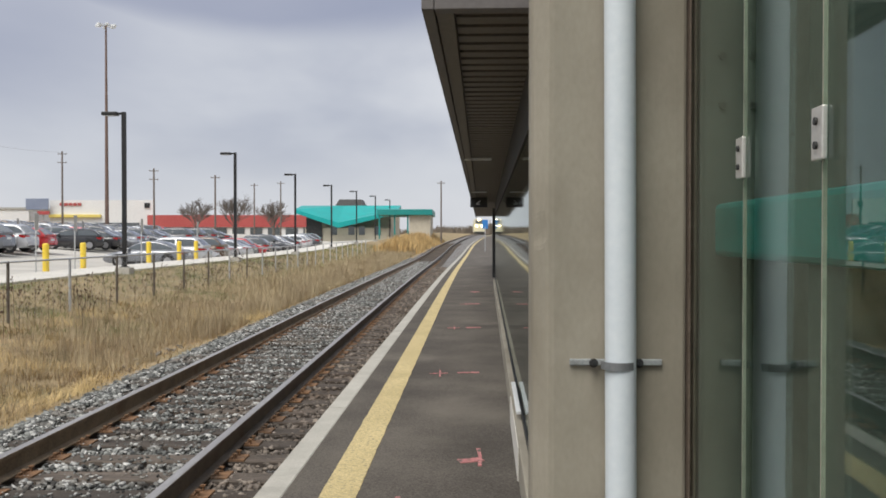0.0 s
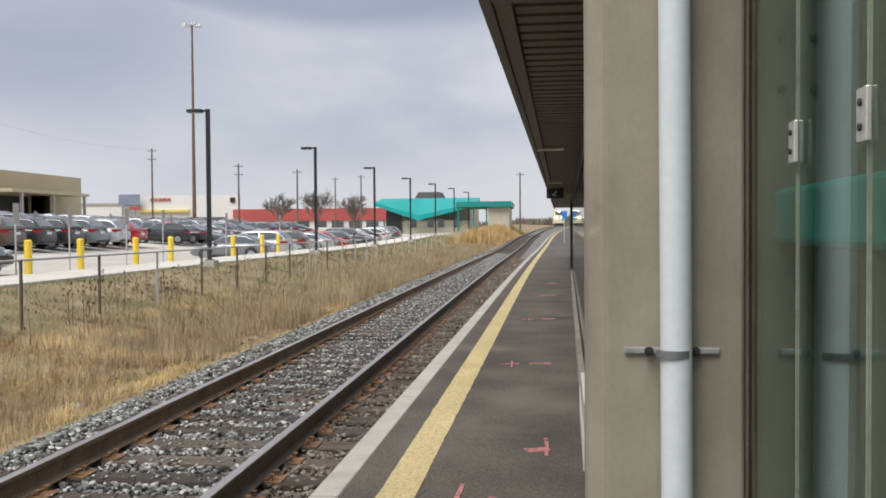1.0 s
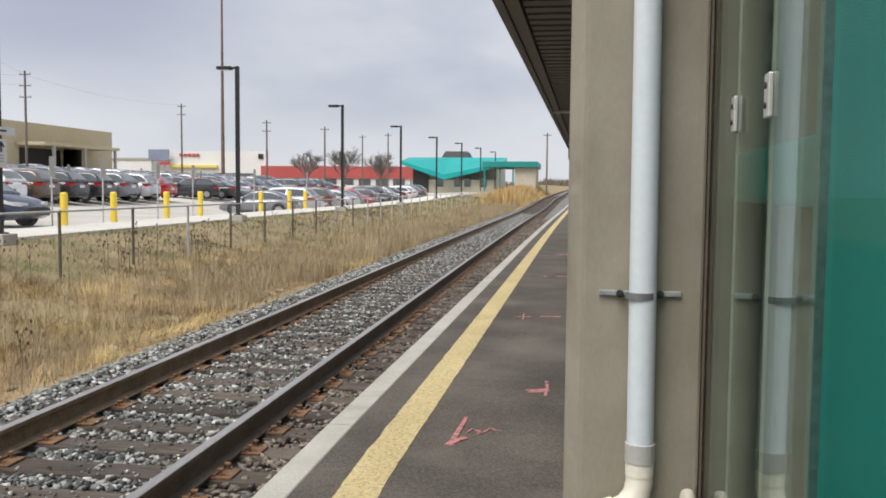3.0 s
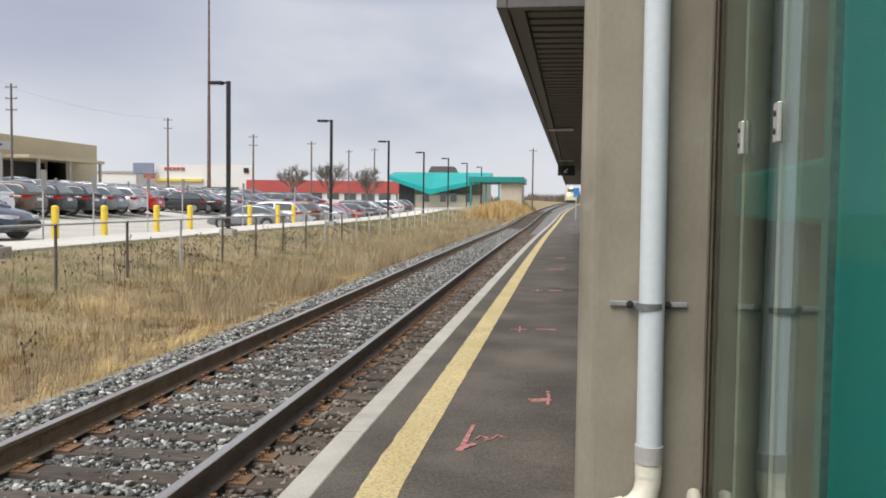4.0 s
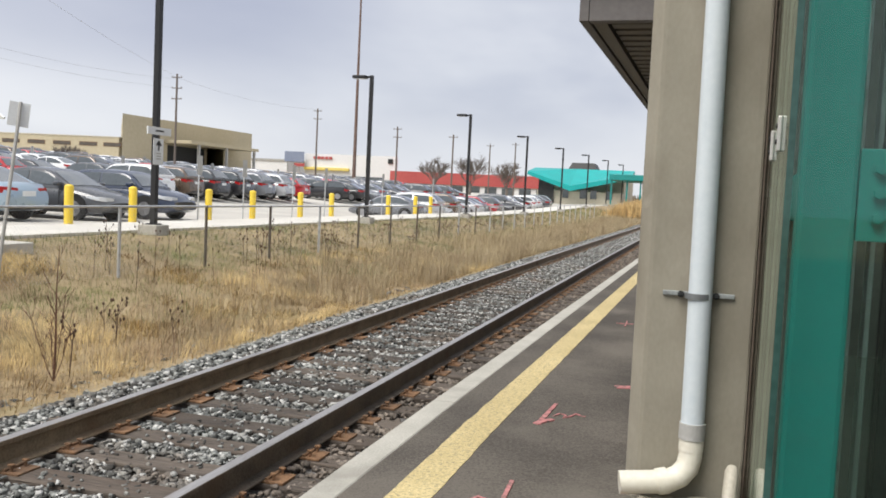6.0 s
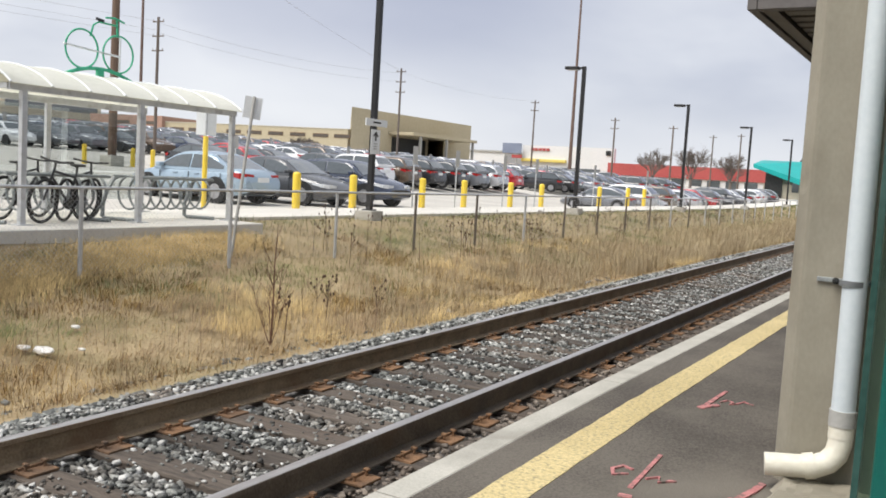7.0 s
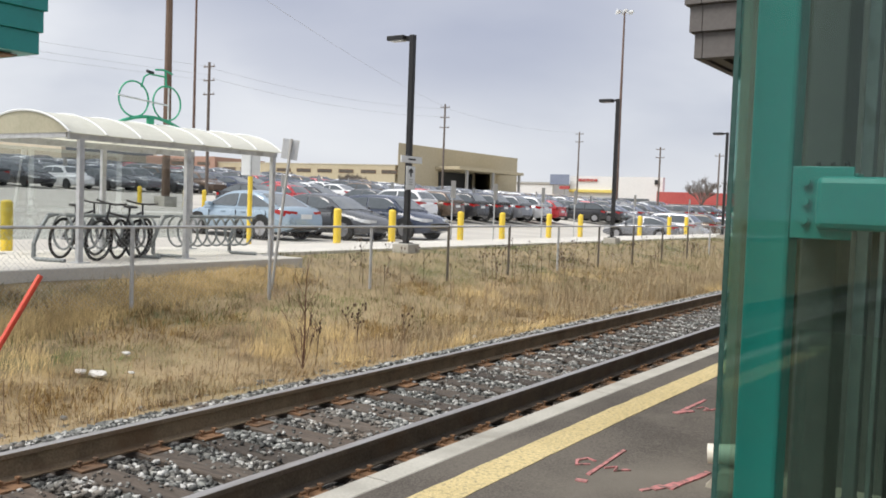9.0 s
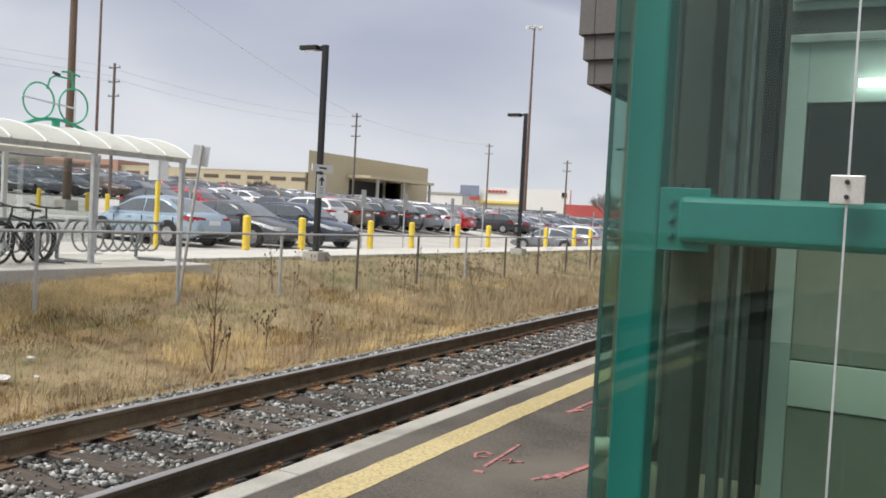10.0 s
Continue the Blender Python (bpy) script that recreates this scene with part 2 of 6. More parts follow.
M_CONCRETE = surface("concrete", (0.245, 0.222, 0.175), (0.355, 0.325, 0.262), 1.8, 0.88, 0, 0.1, 45, (0.22, 0.197, 0.15), 1.1, 0.5, spread=(0.3, 0.7), speckle=0.14)
M_COLUMN = surface("cast_concrete", (0.22, 0.2, 0.155), (0.335, 0.307, 0.246), 1.9, 0.9, 0, 0.07, 55, (0.19, 0.168, 0.126), 1.6, 0.5, spread=(0.32, 0.66), speckle=0.18, pits=0.12, stretch=(1, 1, 0.55))
M_KERB = surface("kerb_concrete", (0.37, 0.355, 0.31), (0.52, 0.5, 0.445), 2.5, 0.9, 0, 0.25, 70, (0.28, 0.265, 0.23), 1.6, 0.58)
M_WALK = surface("walk_concrete", (0.58, 0.555, 0.5), (0.7, 0.675, 0.615), 0.8, 0.9, 0, 0.2, 30, (0.5, 0.475, 0.42), 0.3, 0.6)
M_ASPHALT = surface("platform_asphalt", (0.055, 0.046, 0.037), (0.135, 0.118, 0.098), 1.1, 0.9, 0, 0.3, 75, (0.165, 0.146, 0.12), 0.7, 0.54, spread=(0.4, 0.6), speckle=0.55)
M_LOT = surface("lot_asphalt", (0.47, 0.445, 0.4), (0.58, 0.555, 0.5), 0.25, 0.92, 0, 0.15, 6, (0.34, 0.32, 0.29), 0.12, 0.58, speckle=0.25)
M_YELLOW_LINE = surface("yellow_line_paint", (0.45, 0.355, 0.165), (0.72, 0.59, 0.31), 2.0, 0.85, 0, 0.4, 90, (0.3, 0.255, 0.155), 38.0, 0.5, speckle=0.6)
M_PINK = surface("pink_marking_paint", (0.42, 0.15, 0.15), (0.62, 0.27, 0.26), 9.0, 0.88, 0, 0.3, 120, (0.13, 0.105, 0.09), 22.0, 0.47)
M_SOIL = surface("soil", (0.2, 0.145, 0.075), (0.42, 0.325, 0.185), 1.6, 0.95, 0, 0.8, 22, (0.14, 0.13, 0.05), 0.45, 0.52)
M_BALLAST = surface("ballast_bed", (0.07, 0.065, 0.06), (0.3, 0.29, 0.28), 14.0, 0.95, 0, 1.0, 38, (0.13, 0.1, 0.075), 0.8, 0.55)
M_STONE = surface("ballast_stone", (0.085, 0.09, 0.084), (0.26, 0.265, 0.25), 6.0, 0.9, 0, 0.5, 60, (0.15, 0.12, 0.095), 1.1, 0.5, island=0.9)
M_STONE_PALE = surface("pale_stone", (0.42, 0.42, 0.4), (0.62, 0.61, 0.58), 6.0, 0.85, 0, 0.4, 60, island=0.25)
M_STONE_BROWN = surface("dirty_stone", (0.12, 0.1, 0.085), (0.26, 0.22, 0.18), 3.0, 0.92, 0, 0.5, 60, (0.1, 0.07, 0.05), 1.1, 0.5, island=0.6)
M_RAIL = surface("rail_steel", (0.075, 0.06, 0.046), (0.17, 0.135, 0.1), 5.0, 0.7, 0.1, 0.25, 60, (0.11, 0.065, 0.035), 2.0, 0.55)
# rust brown, made paler to carry the light on the left rail's face
M_RAIL_RUSTY_LIT = surface("rusty_lit_rail_steel", (0.15, 0.108, 0.066), (0.3, 0.226, 0.145), 5.0, 0.75, 0.05, 0.25, 60, (0.16, 0.095, 0.05), 2.0, 0.55)
M_RAIL_TOP = surface("polished_rail_head", (0.24, 0.225, 0.215), (0.42, 0.41, 0.41), 6.0, 0.42, 0.35, 0.05, 90, (0.2, 0.16, 0.13), 5.0, 0.58, stretch=(1, 0.08, 1))
M_TIE = surface("weathered_tie", (0.042, 0.034, 0.028), (0.15, 0.122, 0.098), 5.0, 0.92, 0, 0.9, 50, (0.075, 0.055, 0.042), 2.5, 0.5, each=0.35, stretch=(0.15, 1, 1))
M_RUST = surface("rust", (0.17, 0.09, 0.045), (0.32, 0.185, 0.1), 14.0, 0.9, 0.1, 0.7, 70, (0.1, 0.07, 0.05), 4.0, 0.48)
M_PIPE = surface("white_plastic_pipe", (0.58, 0.64, 0.68), (0.66, 0.71, 0.74), 1.5, 0.45, 0, 0.02, 30, (0.5, 0.54, 0.56), 3.0, 0.62)
M_PIPE_OLD = surface("cream_plastic_elbow", (0.68, 0.64, 0.53), (0.78, 0.75, 0.65), 3.0, 0.5, 0, 0.1, 40, (0.5, 0.45, 0.35), 5.0, 0.62)
M_STUB = surface("weathered_pale_plastic", (0.4, 0.37, 0.3), (0.54, 0.5, 0.42), 5.0, 0.6, 0, 0.1, 50, (0.28, 0.25, 0.2), 9.0, 0.55)
M_COUPLING = surface("grey_coupling", (0.36, 0.36, 0.34), (0.45, 0.44, 0.42), 5.0, 0.6, 0, 0.1, 50)
M_GALV = surface("galvanised_steel", (0.46, 0.47, 0.48), (0.6, 0.61, 0.62), 8.0, 0.5, 0.35, 0.1, 60, (0.28, 0.27, 0.26), 5.0, 0.6)
M_STRAP = surface("dull_strap_steel", (0.26, 0.28, 0.28), (0.42, 0.44, 0.44), 10.0, 0.6, 0.3, 0.1, 60, (0.2, 0.2, 0.19), 9.0, 0.5)
M_STRAP_DARK = surface("dark_strap_steel", (0.13, 0.14, 0.145), (0.2, 0.21, 0.215), 8.0, 0.6, 0.2, 0.1, 60)
M_RACK = surface("dull_rack_steel", (0.17, 0.19, 0.19), (0.27, 0.29, 0.29), 8.0, 0.55, 0.2, 0.1, 60)
M_STEEL = surface("stainless_steel", (0.56, 0.54, 0.5), (0.68, 0.66, 0.62), 12.0, 0.4, 0.6, 0.05, 90)
M_TEAL = surface("teal_steel_paint", (0.012, 0.235, 0.22), (0.02, 0.29, 0.27), 1.5, 0.42, 0, 0.05, 50, (0.02, 0.16, 0.14), 2.0, 0.62)
M_TEAL_ROOF = surface("teal_roof_metal", (0.0, 0.3, 0.29), (0.01, 0.4, 0.38), 0.6, 0.4, 0, 0.05, 8)
M_FASCIA = surface("dark_taupe_fascia", (0.13, 0.12, 0.115), (0.17, 0.155, 0.15), 1.4, 0.6, 0.1, 0.06, 40, (0.11, 0.1, 0.095), 2.0, 0.6)
M_SOFFIT = surface("brown_soffit_metal", (0.12, 0.105, 0.085), (0.165, 0.145, 0.12), 1.2, 0.55, 0.1, 0.08, 30)
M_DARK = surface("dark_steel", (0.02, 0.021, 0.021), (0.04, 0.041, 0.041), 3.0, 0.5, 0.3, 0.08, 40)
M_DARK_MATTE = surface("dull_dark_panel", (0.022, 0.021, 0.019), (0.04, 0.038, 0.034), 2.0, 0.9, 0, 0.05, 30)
M_BROWN_POLE = surface("brown_wood_pole", (0.1, 0.065, 0.045), (0.19, 0.13, 0.095), 2.0, 0.9, 0, 0.5, 30, stretch=(1, 1, 0.1))
M_BLACK = surface("black_lamp_paint", (0.008, 0.008, 0.009), (0.018, 0.018, 0.019), 2.0, 0.45, 0.1, 0.05, 40)
M_SEAL = surface("brown_sealant", (0.08, 0.058, 0.042), (0.13, 0.1, 0.075), 6.0, 0.8, 0, 0.3, 60)
M_GLASS = glass("green_shaft_glass", (0.81, 0.92, 0.875), 0.0, 0.87, 0.03)
M_GUARD_GLASS = glass("clear_guard_glass", (0.94, 0.98, 0.96), 0.0, 0.95, 0.05)
M_GLASS_EDGE = surface("glass_edge", (0.02, 0.06, 0.05), (0.04, 0.1, 0.085), 5.0, 0.15, 0, 0.0, 40)
M_DARK_GLASS = glass("dark_wall_glass", (0.35, 0.37, 0.36), 0.03, 0.7, 0.08)
M_LIFT_PANEL = surface("lift_panel_paint", (0.5, 0.54, 0.52), (0.62, 0.66, 0.63), 1.5, 0.5, 0.1, 0.05, 30, (0.42, 0.45, 0.43), 2.5, 0.6)
M_LIFT_PALE = surface("lift_band_paint", (0.72, 0.74, 0.68), (0.82, 0.83, 0.77), 1.5, 0.5, 0, 0.04, 30)
M_LIFT_OLIVE = surface("olive_lift_steel", (0.25, 0.255, 0.21), (0.33, 0.33, 0.28), 1.3, 0.6, 0.0, 0.05, 30, (0.21, 0.21, 0.17), 2.0, 0.58)
M_LIFT_DARK = surface("grey_lift_steel", (0.075, 0.082, 0.074), (0.125, 0.132, 0.12), 1.3, 0.6, 0.1, 0.05, 30)
M_TUBE = glow("fluorescent_tube", (0.95, 1.0, 0.97), 6.0)
M_DRY = surface("dry_grass", (0.27, 0.215, 0.13), (0.58, 0.475, 0.3), 1.1, 0.85, 0, 0.0, 7, (0.24, 0.175, 0.105), 0.55, 0.5, island=0.25)
M_MATTED = surface("matted_straw", (0.26, 0.175, 0.075), (0.56, 0.42, 0.205), 1.8, 0.9, 0, 0.0, 12, (0.16, 0.11, 0.055), 0.5, 0.5, island=0.4)
M_STRAW = surface("pale_straw", (0.4, 0.285, 0.12), (0.66, 0.49, 0.23), 1.5, 0.85, 0, 0.0, 9, (0.27, 0.185, 0.08), 1.3, 0.54, island=0.35)
M_GREENISH = surface("short_grass", (0.2, 0.19, 0.08), (0.38, 0.335, 0.16), 0.9, 0.9, 0, 0.0, 7, (0.13, 0.16, 0.05), 0.45, 0.4, island=0.35)
M_BROWN_GRASS = surface("brown_dead_grass", (0.16, 0.105, 0.058), (0.4, 0.285, 0.16), 1.6, 0.9, 0, 0.0, 10, island=0.45)
M_STEM_PALE = surface("dead_stem", (0.13, 0.085, 0.055), (0.3, 0.2, 0.13), 4.0, 0.9, 0, 0.0, 12, island=0.4)
M_REED = surface("golden_reed", (0.4, 0.27, 0.11), (0.66, 0.47, 0.22), 0.5, 0.85, 0, 0.0, 3, island=0.3)
M_STEM_RED = surface("reddish_stem", (0.09, 0.04, 0.028), (0.19, 0.095, 0.065), 6.0, 0.85, 0, 0.1, 40)
M_STEM = surface("brown_stem", (0.06, 0.035, 0.025), (0.13, 0.08, 0.055), 6.0, 0.9, 0, 0.2, 40)
M_BARK = surface("bare_branch", (0.12, 0.1, 0.085), (0.2, 0.17, 0.15), 6.0, 0.9, 0, 0.3, 30)
M_WOOD_POLE = surface("creosoted_pole", (0.12, 0.098, 0.082), (0.2, 0.165, 0.14), 2.0, 0.9, 0, 0.5, 30, stretch=(1, 1, 0.1))
M_MAST = surface("rusty_mast", (0.14, 0.09, 0.07), (0.22, 0.15, 0.12), 1.0, 0.7, 0.2, 0.1, 20)
M_YELLOW = surface("bollard_yellow", (0.78, 0.55, 0.04), (0.88, 0.65, 0.08), 3.0, 0.5, 0, 0.05, 40, (0.6, 0.43, 0.08), 5.0, 0.64)
M_SIGN = surface("white_sign", (0.68, 0.7, 0.7), (0.78, 0.8, 0.8), 3.0, 0.5, 0, 0.02, 30)
M_INK = surface("black_ink", (0.02, 0.02, 0.02), (0.04, 0.04, 0.04), 3.0, 0.6, 0, 0.0, 30)
M_ORANGE = surface("orange_marker", (0.68, 0.06, 0.03), (0.78, 0.1, 0.045), 3.0, 0.5, 0, 0.05, 30)
M_VAULT = surface("frosted_vault_sheet", (0.6, 0.6, 0.55), (0.7, 0.7, 0.65), 1.2, 0.5, 0, 0.05, 20, (0.5, 0.5, 0.44), 1.5, 0.6)
M_GABLE = surface("tan_gable_sheet", (0.36, 0.34, 0.24), (0.46, 0.43, 0.32), 1.2, 0.5, 0, 0.02, 20)
M_POST_DARK = surface("weathered_post", (0.1, 0.085, 0.07), (0.17, 0.15, 0.125), 5.0, 0.85, 0, 0.2, 40)
vn = M_VAULT.node_tree.nodes
M_VAULT.node_tree.links.new(vn.new("ShaderNodeBsdfTranslucent").outputs["BSDF"], vn.new("ShaderNodeMixShader").inputs[2])
vmix = vn["Mix Shader"]
vmix.inputs["Fac"].default_value = 0.3
vn["Translucent BSDF"].inputs["Color"].default_value = (0.85, 0.85, 0.78, 1)
M_VAULT.node_tree.links.new(vn["Principled BSDF"].outputs["BSDF"], vmix.inputs[1])
M_VAULT.node_tree.links.new(vmix.outputs["Shader"], vn["Material Output"].inputs["Surface"])
M_CLEAR = glass("shelter_glass", (0.93, 0.96, 0.96), 0.0, 0.95, 0.18)
M_GREEN_PAINT = surface("green_sculpture_paint", (0.03, 0.36, 0.19), (0.06, 0.48, 0.28), 2.0, 0.4, 0, 0.02, 30)
M_TYRE = surface("tyre_rubber", (0.012, 0.012, 0.012), (0.03, 0.03, 0.03), 8.0, 0.85, 0, 0.2, 60)
M_RIM = surface("alloy_rim", (0.35, 0.35, 0.36), (0.5, 0.5, 0.51), 8.0, 0.35, 0.7, 0.02, 60)
M_CARGLASS = surface("car_glass", (0.075, 0.088, 0.095), (0.11, 0.125, 0.135), 1.0, 0.06, 0, 0.0, 10, coat=1.0)
M_LAMP_RED = surface("tail_lamp_red", (0.4, 0.015, 0.015), (0.36, 0.02, 0.02), 4.0, 0.2, 0, 0.0, 30, coat=0.5)
M_LAMP_CLEAR = surface("head_lamp", (0.55, 0.57, 0.6), (0.7, 0.72, 0.74), 6.0, 0.2, 0, 0.0, 30, coat=0.5)
M_PLASTIC = surface("black_plastic", (0.015, 0.015, 0.016), (0.03, 0.03, 0.03), 5.0, 0.6, 0, 0.1, 50)
M_WINDOW_FAR = surface("far_window", (0.09, 0.075, 0.06), (0.13, 0.11, 0.09), 0.5, 0.35, 0, 0.0, 3.0)
M_TAN = surface("tan_cladding", (0.45, 0.39, 0.26), (0.53, 0.46, 0.32), 0.12, 0.85, 0, 0.05, 2.0, (0.41, 0.355, 0.24), 0.05, 0.6)
M_BRICK_FAR = surface("far_brick", (0.33, 0.2, 0.15), (0.42, 0.27, 0.21), 0.3, 0.9, 0, 0.1, 3.0)
M_WHITE_WALL = surface("white_wall_panel", (0.7, 0.71, 0.71), (0.8, 0.8, 0.8), 0.1, 0.7, 0, 0.02, 2.0)
M_RED_WALL = surface("red_wall_panel", (0.4, 0.07, 0.07), (0.5, 0.11, 0.1), 0.1, 0.6, 0, 0.02, 2.0)
M_YELLOW_WALL = surface("yellow_wall_panel", (0.72, 0.58, 0.15), (0.8, 0.66, 0.2), 0.1, 0.6, 0, 0.02, 2.0)
M_BEIGE = surface("beige_station_wall", (0.52, 0.47, 0.37), (0.62, 0.57, 0.46), 0.4, 0.85, 0, 0.05, 4.0)
M_BLUE = surface("blue_sign", (0.03, 0.2, 0.55), (0.05, 0.26, 0.65), 1.0, 0.5, 0, 0.0, 10)
M_BLUE_BAND = surface("blue_grey_band", (0.2, 0.24, 0.34), (0.26, 0.3, 0.4), 0.3, 0.7, 0, 0.0, 4)
M_LITTER = surface("white_litter", (0.6, 0.58, 0.54), (0.75, 0.73, 0.7), 20.0, 0.8, 0, 0.3, 60)
M_HEDGE = surface("far_twigs", (0.12, 0.1, 0.08), (0.2, 0.17, 0.13), 0.6, 0.95, 0, 0.0, 4, island=0.35)
M_TRAIN = surface("train_paint", (0.62, 0.58, 0.4), (0.74, 0.7, 0.5), 0.8, 0.5, 0, 0.02, 6)
M_HEADLIGHT = glow("lit_headlight", (1.0, 0.86, 0.55), 12.0)
M_BIKE = surface("dark_bicycle_paint", (0.02, 0.021, 0.024), (0.045, 0.046, 0.05), 5.0, 0.45, 0.2, 0.02, 50)
PAINTS = {"silver": (0.5, 0.51, 0.53), "white": (0.72, 0.73, 0.74), "black": (0.024, 0.024, 0.027), "grey": (0.19, 0.2, 0.22), "dark grey": (0.07, 0.074, 0.082),
          "dark blue": (0.03, 0.042, 0.075), "red": (0.42, 0.02, 0.025), "pale blue": (0.31, 0.4, 0.48), "brown": (0.12, 0.085, 0.06)}
M_PAINT = {k: surface(k.replace(" ", "_") + "_car_paint", v, tuple(min(1, c * 1.12 + 0.004) for c in v), 0.8, 0.28, 0.3 if k in ("silver", "grey", "brown", "pale blue") else 0.0, 0.0, 20,
                      coat=0.6) for k, v in PAINTS.items()}


# ---- ground ----
YS = [-40, -20, -10, -6, -3] + [0.75 * i for i in range(0, 60)] + [46 + 4 * i for i in range(0, 64)] + [320, 420, 560, 760]


def terrain(x, y):
    """The height of the ground sheet beside the line."""
    s = x - bend(y)
    if s > -2.55:
        return -0.3
    if s > -3.4:
        return -0.3 - 0.16 * (-2.55 - s) / 0.85
    if s > -6.2:
        return -0.46 + 0.28 * (-3.4 - s) / 2.8 + 0.05 * noise.noise((x * 0.6, y * 0.5, 0))
    if s > -9.95:
        k = min(1.0, (-6.2 - s) / 3.0)
        return -0.18 + 0.56 * k * k * (3 - 2 * k) + 0.03 * noise.noise((x * 0.7, y * 0.6, 3))
    return 0.38 if s > -10.5 or s < -170 or y > 190 else -0.7


def ground():
    bm = bmesh.new()
    cols = [-900, -300, -120, -60, -30, -15, -11, -9.96] + [-9.6 + 0.3 * i for i in range(0, 24)] + [-2.5, -1, 0.9, 3, 10, 40, 200, 900]
    rows = [-300, -80] + YS + [1100, 1800, 3000]
    grid = [[bm.verts.new((x + bend(min(y, 400)), y, terrain(x + bend(y), y) if -40 <= y <= 400 else (0.38 if x < -9.9 else -0.3)))
             for x in cols] for y in rows]
    for a, b in zip(grid, grid[1:]):
        for i in range(len(cols) - 1):
            bm.faces.new((a[i], a[i + 1], b[i + 1], b[i]))
    whole("ground", bm, M_SOIL, "bare brown soil and thatch beside the railway", "ground", "structure", smooth=True)


ground()
RAIL_Y = [-30, -8] + [2.0 * i for i in range(-3, 30)] + [60 + 5 * i for i in range(0, 60)] + [380, 480]


def track():
    t = thing("railway_track", "single railway track on timber ties in grey ballast", "railway track", kind="structure")
    bm = bmesh.new()
    along(bm, [(-2.75, -0.45), (-2.3, -0.25), (-1.6, -0.235), (0.1, -0.235), (0.76, -0.25), (2.8, -0.26), (2.8, -0.45)], RAIL_Y)
    part("ballast_bed", bm, M_BALLAST, t)
    for xc in (-1.4685, 0.0365):
        web = [(-0.0365, -0.002), (-0.0365, -0.03), (-0.009, -0.045), (-0.009, -0.145), (-0.07, -0.163), (-0.07, -0.172),
               (0.07, -0.172), (0.07, -0.163), (0.009, -0.145), (0.009, -0.045), (0.0365, -0.03), (0.0365, -0.002)]
        bm = bmesh.new()
        along(bm, [(xc + x, z) for x, z in web], RAIL_Y)
        # darker copy for the shaded right rail, lighter copy for the lit left
        r = part("rail", bm, M_RAIL if xc > 0 else M_RAIL_RUSTY_LIT, t, "brown steel rail with a polished head")
        bm = bmesh.new()
        along(bm, [(xc - 0.0363, -0.006), (xc - 0.033, 0.0), (xc + 0.031, 0.0), (xc + 0.0345, -0.006)], RAIL_Y)
        part("running_surface", bm, M_RAIL_TOP, r)
    return t


TRACK = track()


def platform():
    bm = bmesh.new()
    along(bm, [(0.945, -0.4), (0.945, 0.122), (1.16, 0.125), (9, 0.125), (9, -0.4)], RAIL_Y, True)
    whole("platform", bm, M_ASPHALT, "worn dark asphalt station platform", "platform", "structure")
    kerb = thing("platform_edge", "pale concrete coping blocks along the platform edge", "kerb", kind="structure")
    y = -10.56
    while y < 130:
        n = 3.05 if y < 60 else 9.15
        bm = bmesh.new()
        ys = [y + 0.007, y + n * 0.5, y + n - 0.007]
        along(bm, [(0.775, -0.45), (0.775, 0.117), (0.783, 0.125), (0.937, 0.125), (0.944, 0.12), (0.944, -0.45)], ys, True)
        part("coping_block", bm, M_KERB, kerb)
        y += n
    bm = bmesh.new()
    near = [-9 + 0.06 * i for i in range(0, 380)] + [y for y in RAIL_Y if 14 < y < 240]
    rings = []
    for y in near:
        s = bend(y) + splay(y)
        a = 1.168 + s + 0.009 * noise.noise((0, y * 4, 0)) + 0.003 * noise.noise((0, y * 15, 5))
        b = 1.388 + s + 0.009 * noise.noise((0, y * 4, 9)) + 0.003 * noise.noise((0, y * 15, 7))
        rings.append([bm.verts.new(q) for q in ((a, y, 0.1), (a, y, 0.1285), (b, y, 0.1285), (b, y, 0.1))])
    for p, q in zip(rings, rings[1:]):
        for i in range(4):
            bm.faces.new((p[i], p[(i + 1) % 4], q[(i + 1) % 4], q[i]))
    bmesh.ops.recalc_face_normals(bm, faces=bm.faces[:])
    whole("yellow_line", bm, M_YELLOW_LINE, "worn yellow safety line painted on the platform", "platform marking", "structure")


platform()

# ---- the walk and the lot beyond the fence ----
bm = bmesh.new()
along(bm, [(-12.4, -0.2), (-12.4, 0.45), (-9.95, 0.45), (-9.95, -0.2)], [y for y in YS if -41 < y < 94])
whole("pavement", bm, M_WALK, "pale concrete path beside the parking lot", "pavement", "structure")
bm = bmesh.new()


def lot_z(x, y):
    """The lot climbs away from the railway, and dips along the path further on."""
    k = min(1.0, max(0.0, (y - 26) / 22))
    return 0.4 + 0.034 * max(0.0, -x - 16) + 0.014 * max(0.0, -x - 30) - 0.45 * k * k * (3 - 2 * k) * min(1.0, max(0.0, (x + 26) / 6))


rows = []
for y in [-60, -20, 0, 20] + list(range(26, 50, 3)) + [50, 60, 80, 100, 120, 140, 160, 180, 200]:
    rows.append([bm.verts.new((x + bend(y), y, z if z is not None else lot_z(x, y)))
                 for x, z in ((-160, -0.4), (-160, None), (-60, None), (-26, None), (-23, None), (-20, None), (-16, None), (-12.41, None), (-12.41, -0.4))])
for a, b in zip(rows, rows[1:]):
    for i in range(8):
        bm.faces.new((a[i], a[i + 1], b[i + 1], b[i]))
bmesh.ops.recalc_face_normals(bm, faces=bm.faces[:])
whole("parking_lot", bm, M_LOT, "grey asphalt parking lot", "parking lot", "structure")

# ---- canopy building, turned a little off the line ----
BUILD = pose(2.32, 0.0, 0.125, 0, 0, -1.7)
TURN = BUILD.to_3x3().to_4x4()


